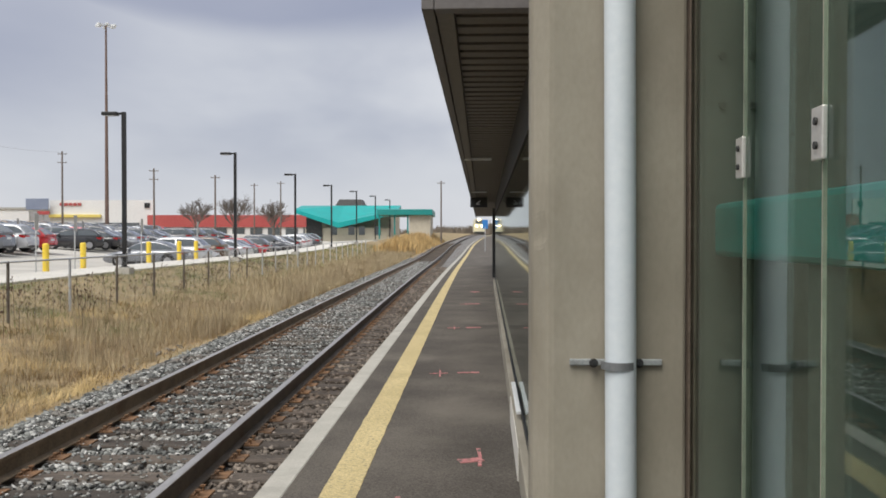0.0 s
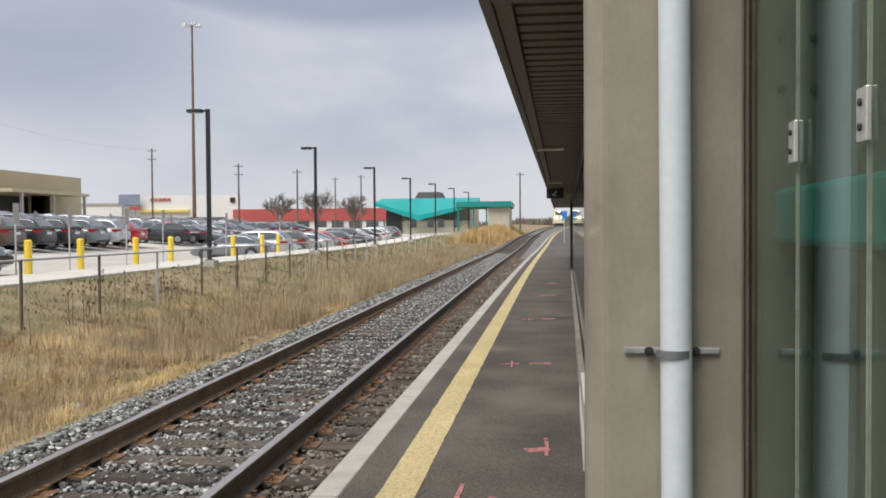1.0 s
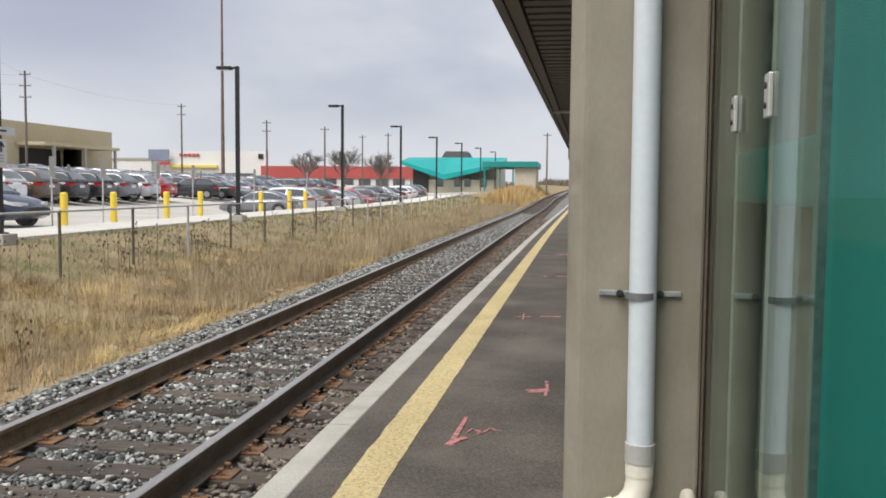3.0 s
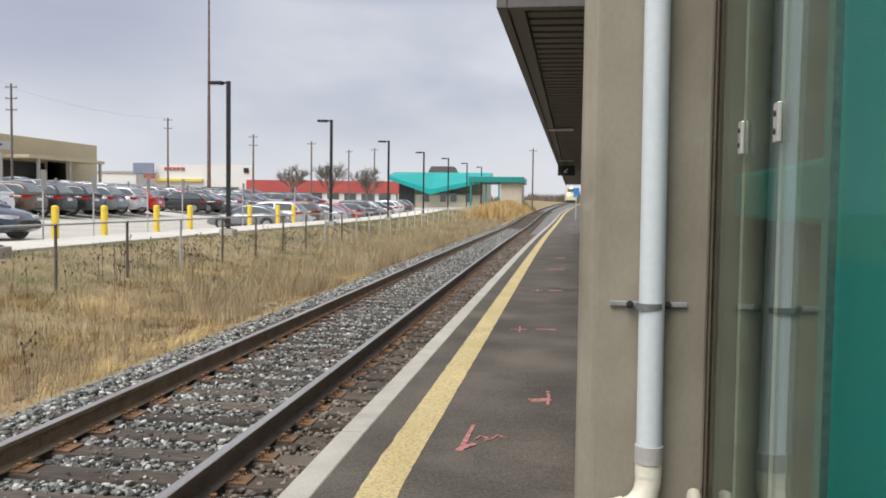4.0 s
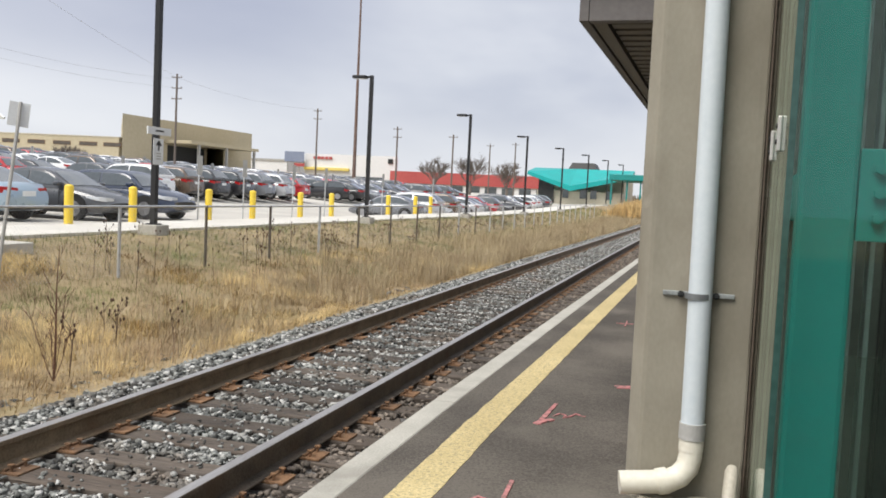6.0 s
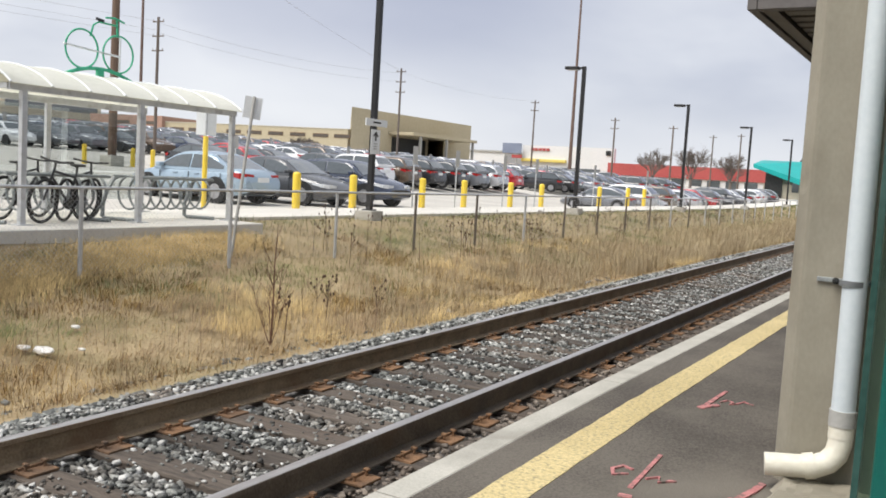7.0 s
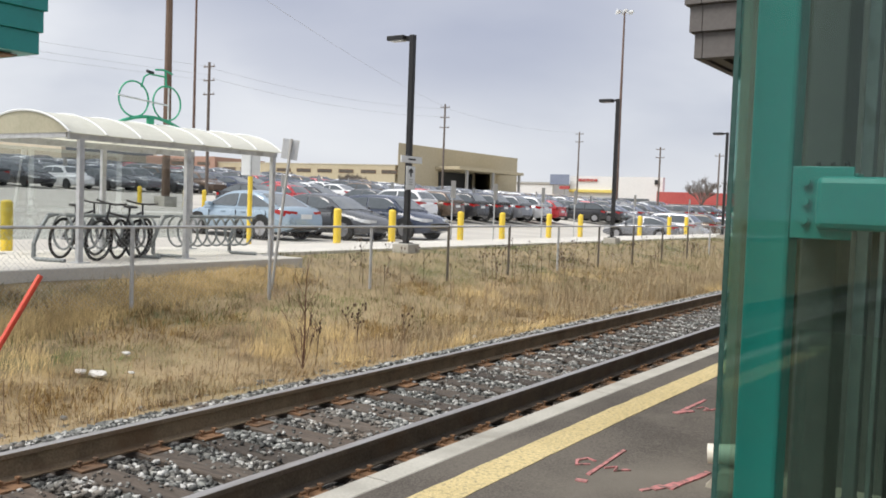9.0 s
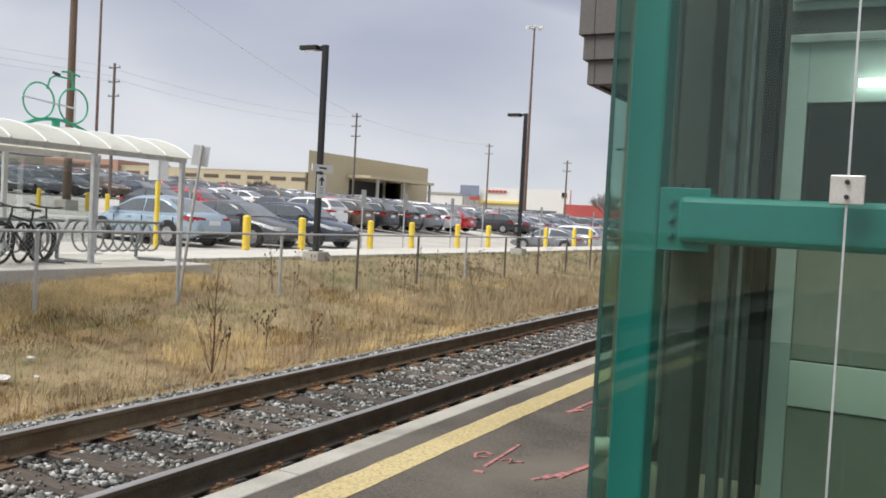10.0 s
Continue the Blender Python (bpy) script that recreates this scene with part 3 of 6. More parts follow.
def column():
    c = thing("concrete_column", "bare concrete column with worn chamfered edges", "column", kind="structure", at=(2.32, 0.0, 0.125))
    bm = bmesh.new()
    outline = [(-0.03, 0.24), (-0.03, 0.2), (-0.03, 0.12), (-0.022, 0.095), (0.0, 0.068), (0.018, 0.046), (0.03, 0.036), (0.05, 0.033), (0.27, 0.033),
               (0.5, 0.033), (0.53, 0.035), (0.541, 0.042), (0.545, 0.06), (0.545, 0.15), (0.545, 0.24)]
    rings = []
    for k in range(230):
        z = -0.2 + 3.8 * k / 229
        row = []
        for i, (x, y) in enumerate(outline):
            chip = max(0.0, noise.noise((x * 3, i * 0.35, z * 5.5)) - 0.36) * 0.024 if 2 < i < 6 else 0.0
            if i == 11:
                chip = max(0.0, noise.noise((4, 0.7, z * 7)) - 0.35) * 0.02
            wave = 0.0022 * noise.noise((i * 0.8, 2.0, z * 1.4)) + 0.0012 * noise.noise((i * 2.1, 5.0, z * 9))
            row.append(bm.verts.new((x + (chip if i < 8 else -chip), y + wave + chip * 0.8, z)))
        rings.append(row)
    n = len(outline)
    for a, b in zip(rings, rings[1:]):
        for i in range(n):
            bm.faces.new((a[i], a[(i + 1) % n], b[(i + 1) % n], b[i]))
    bm.faces.new(rings[0][::-1])
    bm.faces.new(rings[-1])
    bmesh.ops.recalc_face_normals(bm, faces=bm.faces[:])
    part("shaft", bm, M_COLUMN, c)
    for x0, x1, y0 in ((0.5455, 0.553, 0.012), (0.5535, 0.566, 0.03), (0.5665, 0.576, 0.014)):
        bm = bmesh.new()
        box(bm, x0, x1, y0, 0.085, 0.0, 3.4, 0.002)
        part("joint_sealant", bm, M_SEAL, c, "brown sealant strip")
    return c


column()


def canopy():
    c = thing("platform_canopy", "platform canopy with dark fascia and ribbed brown soffit", "canopy", kind="structure", at=(2.32, 0.0, 0.125), turn=-1.3)
    bm = bmesh.new()
    box(bm, -0.43, 2.6, 0.66, 44, 2.59, 2.62)
    y = 0.7
    while y < 24:
        box(bm, -0.34, 2.5, y, y + 0.13, 2.577, 2.592)
        y += 0.2
    part("soffit", bm, M_SOFFIT, c, "ribbed brown metal soffit")
    bm = bmesh.new()
    box(bm, -0.428, -0.345, 0.66, 24, 2.55, 2.592, 0.004)
    part("edge_trim", bm, M_SOFFIT, c)
    for i, (dx, z0, z1) in enumerate(((0.0, 2.535, 2.705), (0.03, 2.705, 2.88), (0.06, 2.88, 3.25))):
        bm = bmesh.new()
        box(bm, -0.485 - dx, -0.43, 0.58 - dx, 44, z0, z1, 0.004)
        box(bm, -0.428, 2.6, 0.58 - dx, 0.66, z0, z1, 0.004)
        part("fascia_board", bm, M_FASCIA, c)
    bm = bmesh.new()
    box(bm, -0.48, 3.0, 0.6, 44, 3.15, 3.28)
    part("roof", bm, M_FASCIA, c)
    return c


canopy()


def station_wall():
    w = thing("wall_east", "dark glazed waiting room wall on a concrete plinth", "wall", kind="structure", at=(2.32, 0.0, 0.125), turn=-1.7)
    bm = bmesh.new()
    box(bm, 0.0, 0.2, 0.27, 24, -0.2, 0.22, 0.01)
    part("plinth", bm, M_CONCRETE, w)
    bm = bmesh.new()
    box(bm, 0.06, 0.09, 0.27, 24, 0.25, 2.2)
    g = part("window_pane", bm, M_DARK_GLASS, w)
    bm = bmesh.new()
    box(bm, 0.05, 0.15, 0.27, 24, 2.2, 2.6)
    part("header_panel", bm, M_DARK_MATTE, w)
    bm = bmesh.new()
    box(bm, 0.05, 0.15, 0.27, 24, 0.2, 0.26)
    part("bottom_rail", bm, M_DARK, w)
    bm = bmesh.new()
    box(bm, -0.008, 0.0, 2.3, 4.1, -0.15, 0.215, 0.003)
    part("plinth_patch", bm, M_WALK, w, "pale plaster patch on the plinth")
    bm = bmesh.new()
    box(bm, 0.01, 0.045, 3.1, 4.4, 0.262, 0.285, 0.004)
    part("edge_strip", bm, M_SIGN, w, "loose white plastic strip")
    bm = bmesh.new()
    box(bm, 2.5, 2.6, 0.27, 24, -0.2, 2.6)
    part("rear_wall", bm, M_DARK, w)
    return w


station_wall()

# ---- glazed lift shaft, in its own axes: x along the end face, y along the platform side ----
def lift_shaft():
    s = thing("lift_shaft", "green-tinted glass lift shaft with teal steel frame", "lift shaft", kind="structure", at=(2.807, -1.886, 0.125), turn=-2.1)
    ends = (0.0, 0.6, 1.23, 1.98)
    for y0, y1 in zip(ends, ends[1:]):
        bm = bmesh.new()
        box(bm, 0.0, 0.012, y0 + 0.004, y1 - 0.004, 0.03, 6.2)
        part("glass_pane", bm, M_GLASS, s)
    for y in ends[1:3]:
        bm = bmesh.new()
        box(bm, 0.001, 0.011, y - 0.003, y + 0.003, 0.03, 6.2)
        part("glass_joint", bm, M_STUB, s)
        for z in (1.777, 4.2):
            bm = bmesh.new()
            box(bm, -0.013, 0.0, y - 0.034, y + 0.034, z - 0.06, z + 0.06, 0.003)
            c = part("glass_clamp", bm, M_STEEL, s, "stainless clamp plate with two screws")
            for dz in (-0.027, 0.027):
                bm = bmesh.new()
                rod(bm, (-0.019, y, z + dz), (-0.012, y, z + dz), 0.009, seg=10)
                part("screw", bm, M_DARK, c)
    for x0, x1 in ((0.016, 0.933), (0.939, 1.88), (1.886, 2.6)):
        bm = bmesh.new()
        box(bm, x0, x1, 0.0, 0.012, 0.03, 6.2)
        part("glass_pane", bm, M_GLASS, s)
    for x in (0.936,):
        bm = bmesh.new()
        box(bm, x - 0.004, x + 0.004, -0.003, 0.008, 0.03, 6.2)
        part("glass_joint", bm, M_GALV, s)
        bm = bmesh.new()
        box(bm, x - 0.06, x + 0.06, -0.016, -0.003, 1.652, 1.762, 0.004)
        c = part("glass_clamp", bm, M_STEEL, s, "stainless clamp plate with two screws")
        for dz in (-0.028, 0.028):
            bm = bmesh.new()
            rod(bm, (x, -0.034, 1.708 + dz), (x, -0.014, 1.708 + dz), 0.009, seg=8)
            part("screw", bm, M_DARK, c)
    bm = bmesh.new()
    box(bm, -0.005, 0.014, -0.006, 0.003, 0.03, 6.2, 0.001)
    part("corner_seal", bm, M_GLASS_EDGE, s, "dark corner joint of the glass")
    bm = bmesh.new()
    box(bm, 0.038, 0.198, 0.11, 0.25, 0.0, 6.2, 0.016)
    part("post", bm, M_TEAL, s, "teal painted steel post")
    bm = bmesh.new()
    box(bm, 1.75, 1.94, 0.1, 0.29, 0.0, 6.2, 0.02)
    part("post", bm, M_TEAL, s, "teal painted steel post")
    for z in (1.473, 4.3):
        bm = bmesh.new()
        box(bm, 0.288, 1.7, 0.075, 0.245, z, z + 0.193, 0.024)
        b = part("beam", bm, M_TEAL, s, "teal painted steel beam")
        bm = bmesh.new()
        box(bm, 0.1985, 0.41, 0.112, 0.128, z - 0.035, z + 0.23, 0.003)
        box(bm, 0.2, 0.216, 0.13, 0.24, z - 0.035, z + 0.23, 0.003)
        box(bm, 0.25, 0.42, 0.13, 0.24, z + 0.194, z + 0.208, 0.003)
        pl = part("end_plate", bm, M_TEAL, b, "bolted connection plate")
        for dz in (0.032, 0.102, 0.172):
            bm = bmesh.new()
            rod(bm, (0.251, 0.113, z + dz), (0.251, 0.107, z + dz), 0.021, seg=14)
            rod(bm, (0.251, 0.108, z + dz), (0.251, 0.09, z + dz), 0.0155, seg=6)
            part("bolt", bm, M_TEAL, b)
        for dx in (0.27, 0.32, 0.37):
            bm = bmesh.new()
            rod(bm, (dx, 0.19, z + 0.205), (dx, 0.19, z + 0.25), 0.009, seg=6)
            part("bolt", bm, M_DARK, b)
        bm = bmesh.new()
        box(bm, 0.08, 0.22, 0.36, 1.9, z, z + 0.193, 0.02)
        part("side_beam", bm, M_TEAL, s, "teal painted steel beam")
    bm = bmesh.new()
    box(bm, -0.02, 2.6, -0.025, 1.97, -0.3, 0.03, 0.01)
    part("base", bm, M_CONCRETE, s)
    # lower inner panes, guide rails, lift car and back wall
    bm = bmesh.new()
    box(bm, 0.2, 1.7, 0.32, 0.33, 0.035, 1.075)
    part("inner_pane", bm, M_GUARD_GLASS, s, "low inner glass guard")
    bm = bmesh.new()
    box(bm, 0.1, 0.25, 0.7, 0.98, 0.03, 6.2, 0.01)
    part("pilaster", bm, M_LIFT_DARK, s, "grey concrete pilaster inside the shaft")
    bm = bmesh.new()
    box(bm, 0.03, 0.54, 1.91, 1.975, 0.03, 6.2, 0.004)
    plate = part("end_panel", bm, M_LIFT_DARK, s, "grey panel with four bolts")
    for bx in (0.11, 0.22):
        for bz in (2.03, 2.21):
            bm = bmesh.new()
            rod(bm, (bx, 1.912, bz), (bx, 1.897, bz), 0.014, seg=8)
            part("bolt", bm, M_DARK, plate)
    for x, w in ((0.265, 0.05), (0.36, 0.02), (0.43, 0.07)):
        bm = bmesh.new()
        box(bm, x, x + w, 1.02, 1.12, 0.03, 6.2, 0.004)
        part("guide_rail", bm, M_DARK if w > 0.06 else M_GALV, s, "upright steel guide rail")
    car = [(0.545, 2.3, 2.62, 3.1, M_LIFT_PANEL), (0.545, 0.64, 0.1, 2.5, M_LIFT_PANEL), (0.64, 2.3, 2.17, 2.5, M_LIFT_PANEL),
           (0.66, 2.3, 1.62, 2.17, M_DARK), (0.64, 2.3, 0.92, 1.62, M_LIFT_OLIVE), (0.64, 2.3, 0.69, 0.92, M_LIFT_PALE), (0.64, 2.3, 0.1, 0.69, M_LIFT_OLIVE)]
    bm = bmesh.new()
    box(bm, 0.56, 2.3, 1.02, 1.9, 0.1, 3.1)
    body = part("lift_car", bm, M_LIFT_DARK, s, "grey steel lift car behind the glass")
    for x0, x1, z0, z1, m in car:
        bm = bmesh.new()
        box(bm, x0, x1, 1.0 - (0.01 if m is M_LIFT_PANEL or m is M_LIFT_PALE else 0.0), 1.015, z0 + 0.004, z1 - 0.004, 0.003)
        part("car_panel", bm, m, body)
    bm = bmesh.new()
    box(bm, 0.55, 2.3, 0.955, 0.985, 2.46, 2.5, 0.004)
    box(bm, 0.55, 2.3, 0.955, 0.985, 2.66, 2.7, 0.004)
    part("top_rail", bm, M_GALV, body)
    bm = bmesh.new()
    box(bm, 0.867, 2.2, 0.93, 0.955, 2.24, 2.275)
    part("light_tube", bm, M_TUBE, body, "lit fluorescent tube")
    # back wall coloured near black to stand in for the shaft's dim interior
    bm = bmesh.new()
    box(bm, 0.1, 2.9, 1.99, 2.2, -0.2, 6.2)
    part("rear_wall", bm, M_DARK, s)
    # unseen solid side, added to keep daylight out of the shaft
    bm = bmesh.new()
    box(bm, 2.6, 2.8, 0.0, 1.985, -0.2, 6.2)
    part("side_wall", bm, M_CONCRETE, s)
    for ob in s.children:
        if "pane" in ob.name:
            ob.visible_shadow = False
    bm = bmesh.new()
    box(bm, -0.1, 2.9, -0.1, 2.3, 6.2, 6.4)
    part("roof", bm, M_FASCIA, s)
    return s


lift_shaft()

# ---- ties, tie plates and stones ----
rng = np.random.default_rng(7)


def ties():
    bm = bmesh.new()
    box(bm, -1.3, 1.3, -0.115, 0.115, -0.17, 0.0, 0.012)
    for v in bm.verts:
        v.co += Vector((0.02 * noise.noise(v.co * 3), 0.012 * noise.noise(v.co * 5 + Vector((5, 0, 0))), 0))
    tie = mesh_of("tie", bm, M_TIE)
    bm = bmesh.new()
    box(bm, -0.2, 0.2, -0.098, 0.098, 0.0, 0.016, 0.003)
    box(bm, -0.095, -0.073, -0.085, 0.085, 0.016, 0.03)
    box(bm, 0.073, 0.095, -0.085, 0.085, 0.016, 0.03)
    plate = mesh_of("tie_plate", bm, M_RUST)
    bm = bmesh.new()
    rod(bm, (0, 0, 0.0), (0, 0, 0.05), 0.009, seg=6)
    box(bm, -0.02, 0.02, -0.014, 0.014, 0.044, 0.058, 0.003)
    spike = mesh_of("spike", bm, M_RUST)
    y = -7.9
    i = 0
    while y < 118:
        jig = random.uniform(-0.03, 0.03)
        z = -0.189 + random.uniform(-0.006, 0.004)
        shared("tie", tie, TRACK, pose(-0.716 + bend(y) + random.uniform(-0.04, 0.04), y + jig, z, 0, 0, random.uniform(-1.2, 1.2)))
        if y < 62:
            for xc in (-1.4685, 0.0365):
                shared("tie_plate", plate, TRACK, pose(xc + bend(y), y + jig, -0.189))
                if y < 16:
                    for dx, dy in ((-0.12, 0.06), (0.12, -0.06), (0.12, 0.06)):
                        shared("spike", spike, TRACK, pose(xc + dx, y + jig + dy, -0.185, 0, 0, random.uniform(-15, 15)))
        y += 0.52
        i += 1


ties()

CUBE = np.array([(-1, -1, -1), (1, -1, -1), (1, 1, -1), (-1, 1, -1), (-1, -1, 1), (1, -1, 1), (1, 1, 1), (-1, 1, 1)], float)
QUADS = np.array([(0, 3, 2, 1), (4, 5, 6, 7), (0, 1, 5, 4), (1, 2, 6, 5), (2, 3, 7, 6), (3, 0, 4, 7)])


def stones(name, x, y, z, size, material, label):
    """Broken stones: shaken, flattened and turned blocks."""
    n = len(x)
    v = np.repeat(CUBE[None], n, 0) * 0.5
    v *= rng.uniform(0.3, 1.4, (n, 8, 3)) * np.array((1.3, 0.95, 0.75))
    a, b = rng.uniform(0, 6.28, n), rng.uniform(-0.9, 0.9, n)
    ca, sa, cb, sb = (q[:, None] for q in (np.cos(a), np.sin(a), np.cos(b), np.sin(b)))
    px, py, pz = v[..., 0], v[..., 1] * cb - v[..., 2] * sb, v[..., 1] * sb + v[..., 2] * cb
    v = np.stack((px * ca - py * sa, px * sa + py * ca, pz), -1) * size[:, None, None]
    v += np.stack((x, y, z), -1)[:, None]
    f = (QUADS[None] + 8 * np.arange(n)[:, None, None]).reshape(-1, 4)
    ob = soup(name, v.reshape(-1, 3), f, material)
    return tagged(ob, label, "ballast", kind="stuff")


def bends(y):
    return np.maximum(0, y - BEND_FROM) ** 2 / (2 * BEND_R)


def spread(n, lo, hi, near):
    """Stations along the line, denser where the camera passes."""
    u = rng.uniform(0, 1, n)
    return lo + (hi - lo) * u ** near


def ballast():
    n = 100000
    y = spread(n, -4.5, 60, 1.9)
    x = rng.uniform(-2.75, -0.06, n)
    s = rng.uniform(0.014, 0.046, n) * (1 + np.maximum(0, y) / 70)
    z = np.where(x > -1.55, -0.222, np.where(x > -2.25, -0.215, -0.215 - (-2.25 - x) * 0.42)) + rng.uniform(-0.012, 0.022, n)
    on_tie = np.abs((y + 7.9 + 0.26) % 0.52 - 0.26) < 0.135
    lying = on_tie & (x > -2.0)
    z = np.where(lying, -0.184 + rng.uniform(-0.006, 0.004, n), z)
    s = np.where(lying, s * 0.62, s)
    keep = ~(on_tie & (x > -2.0) & (rng.uniform(0, 1, n) > 0.1 + 0.55 * np.clip((y - 1) / 12, 0, 1))) & (np.abs(x + 1.4685) > 0.1)
    stones("ballast_stone", x[keep] + bends(y[keep]), y[keep], z[keep], s[keep], M_STONE, "loose grey crushed stone ballast")
    pick = keep & (rng.uniform(0, 1, n) < 0.15)
    stones("pale_ballast_stone", x[pick] + bends(y[pick]) + 0.02, y[pick] + 0.03, z[pick] + 0.008, s[pick] * 0.95, M_STONE_PALE, "scattered pale crushed stone in the ballast")
    n = 14000
    y = spread(n, -4.5, 50, 1.8)
    x = 0.12 + rng.uniform(0, 1, n) * (0.65 + 0.0135 * np.maximum(0, y - 1))
    s = rng.uniform(0.016, 0.045, n) * (1 + np.maximum(0, y) / 70)
    stones("dirty_ballast_stone", x + bends(y), y, -0.215 + rng.uniform(-0.02, 0.02, n), s, M_STONE_BROWN, "brown dusty crushed stone by the platform")
    n = 18000
    y = spread(n, -4.5, 70, 1.6)
    x = -2.5 - np.abs(rng.normal(0, 0.3, n))
    s = rng.uniform(0.025, 0.075, n) * (1 + np.maximum(0, y) / 80)
    z = np.maximum(-0.34 + (x + 2.55) * 0.3, -0.46) + rng.uniform(0.0, 0.03, n)
    stones("shoulder_stone", x + bends(y), y, z, s, M_STONE, "loose grey crushed stone on the ballast shoulder")


ballast()


# ---- dry grass ----
def ground_height(x, y):
    s = x - bends(y)
    k = np.clip((-6.2 - s) / 3.0, 0, 1)
    z = np.where(s > -2.55, -0.3, np.where(s > -3.4, -0.3 - 0.16 * (-2.55 - s) / 0.85,
                 np.where(s > -6.2, -0.46 + 0.28 * (-3.4 - s) / 2.8, -0.18 + 0.56 * k * k * (3 - 2 * k))))
    return z - 0.03


def blades(name, x, y, h, lean, width, material, label, category, way=None):
    """Curved blades of two joints each, tapering to a point."""
    n = len(x)
    a = rng.uniform(0, 6.28, n) if way is None else way
    d = np.stack((np.cos(a), np.sin(a), np.zeros(n)), -1)
    side = np.stack((-np.sin(a), np.cos(a), np.zeros(n)), -1) * width[:, None]
    root = np.stack((x, y, ground_height(x, y)), -1)
    up = np.array((0, 0, 1.0))
    mid = root + d * (lean * h * 0.3)[:, None] + up * (h * 0.55)[:, None]
    tip = root + d * (lean * h)[:, None] + up * (h * np.sqrt(np.clip(1 - lean ** 2 * 0.6, 0.1, 1)))[:, None]
    v = np.stack((root - side, root + side, mid - side * 0.7, mid + side * 0.7, tip), 1)
    f3 = np.array([(0, 1, 3), (0, 3, 2), (2, 3, 4)])
    f = (f3[None] + 5 * np.arange(n)[:, None, None]).reshape(-1, 3)
    ob = soup(name, v.reshape(-1, 3), f, material)
    return tagged(ob, label, category, kind="stuff")


def grass():
    # standing dry grass, thickest along the ballast
    n = 130000
    y = spread(n, -6, 120, 1.8)
    x = -2.85 - np.abs(rng.normal(0, 1.6, n))
    patch = np.array([noise.noise((q * 0.55, r * 0.4, 1.7)) for q, r in zip(x, y)])
    tall = np.clip((y - 2.5) / 12, 0.0, 1.0)
    keep = (x > -7.2) & (patch > -0.3) & (rng.uniform(0, 1, n) < 0.18 + 0.82 * tall)
    fine = np.array([noise.noise((q * 2.1, r * 1.7, 6.3)) for q, r in zip(x, y)])
    h = rng.uniform(0.1, 0.44, n) ** 1.15 * 1.15 * (0.42 + 0.8 * tall) * (1 + 0.6 * patch) * (1 + 0.75 * fine)
    lean = rng.beta(1.6, 1.8, n) * (1.2 - 0.35 * tall)
    w = rng.uniform(0.0016, 0.0036, n) * (1 + np.maximum(0, y) / 34)
    blades("dry_grass", (x + bends(y))[keep], y[keep], h[keep], lean[keep], w[keep], M_DRY, "tall dry straw-coloured grass along the track", "grass")
    n = 70000
    y = spread(n, -6, 90, 1.9)
    x = rng.uniform(-10.0, -2.7, n)
    keep = ~((x < -8.35) & (y < 8.3))
    h = rng.uniform(0.05, 0.2, n)
    lean = rng.uniform(0.3, 1.0, n)
    w = rng.uniform(0.0022, 0.005, n) * (1 + np.maximum(0, y) / 25)
    green = keep & (x + 0.9 * np.sin(y * 0.7) < -5.2)
    blades("short_grass", (x + bends(y))[green], y[green], h[green], lean[green], w[green], M_GREENISH, "short matted brown and green grass", "grass")
    rest = keep & ~green
    blades("matted_grass", (x + bends(y))[rest], y[rest], h[rest] * 0.8, lean[rest], w[rest], M_MATTED, "short matted pale straw-coloured grass", "grass")
    # tufts of flattened straw over the near ground, combed by wind and snow into swirls
    tufts = 4200
    ty = spread(tufts, -5.5, 20, 1.25)
    tx = rng.uniform(-8.2, -2.85, tufts)
    swirl = np.array([noise.noise((q * 0.45, r * 0.4, 4.1)) for q, r in zip(tx, ty)])
    kind = np.array([noise.noise((q * 0.7, r * 0.55, 8.3)) for q, r in zip(tx, ty)]) + rng.normal(0, 0.12, tufts) - 0.3 * (tx < -5.9 - 0.05 * ty)
    size = rng.uniform(0.5, 1.4, tufts) * (1 + 0.5 * np.clip(swirl, -0.6, 0.6))
    for name, label, material, pick, up in (("straw_tuft", "combed tufts of pale golden straw", M_STRAW, kind > 0.1, 1.0),
                                            ("brown_tuft", "combed tufts of dull brown dead grass", M_BROWN_GRASS, (kind <= 0.1) & (kind > -0.2), 0.85),
                                            ("green_tuft", "low tufts of green and brown grass", M_GREENISH, (kind <= -0.2) & (tx < -4.4), 0.6)):
        k = np.repeat(np.nonzero(pick)[0], 26)
        n = len(k)
        x = tx[k] + rng.normal(0, 0.075, n)
        y = ty[k] + rng.normal(0, 0.09, n)
        h = rng.uniform(0.08, 0.27, n) * size[k] * up
        blades(name, x, y, h, rng.uniform(0.75, 1.27, n), rng.uniform(0.0014, 0.0032, n), material, label, "grass", swirl[k] * 7 + rng.normal(0, 0.45, n))
    # a lying drift of pale straw
    n = 17000
    t = rng.uniform(0, 1, n)
    x = -7.9 + 1.5 * t * t + rng.normal(0, 0.25, n)
    y = 7.4 - 7.0 * t + rng.normal(0, 0.3, n)
    blades("straw_drift", x, y, rng.uniform(0.12, 0.34, n), rng.uniform(0.8, 1.25, n), rng.uniform(0.0018, 0.0036, n), M_STRAW, "drift of flattened pale straw", "grass", rng.normal(2.3, 0.6, n))
    # bare upright stems
    n = 1500
    y = spread(n, -4, 24, 1.2)
    x = -2.9 - np.abs(rng.normal(0, 1.5, n))
    blades("dead_stem", x, y, rng.uniform(0.2, 0.62, n), rng.uniform(0.0, 0.35, n), rng.uniform(0.0014, 0.003, n), M_STEM_PALE, "thin upright brown dead stems", "grass")
    # far reeds by the station
    n = 9000
    y = rng.uniform(80, 130, n)
    x = rng.normal(-4.6, 1.0, n)
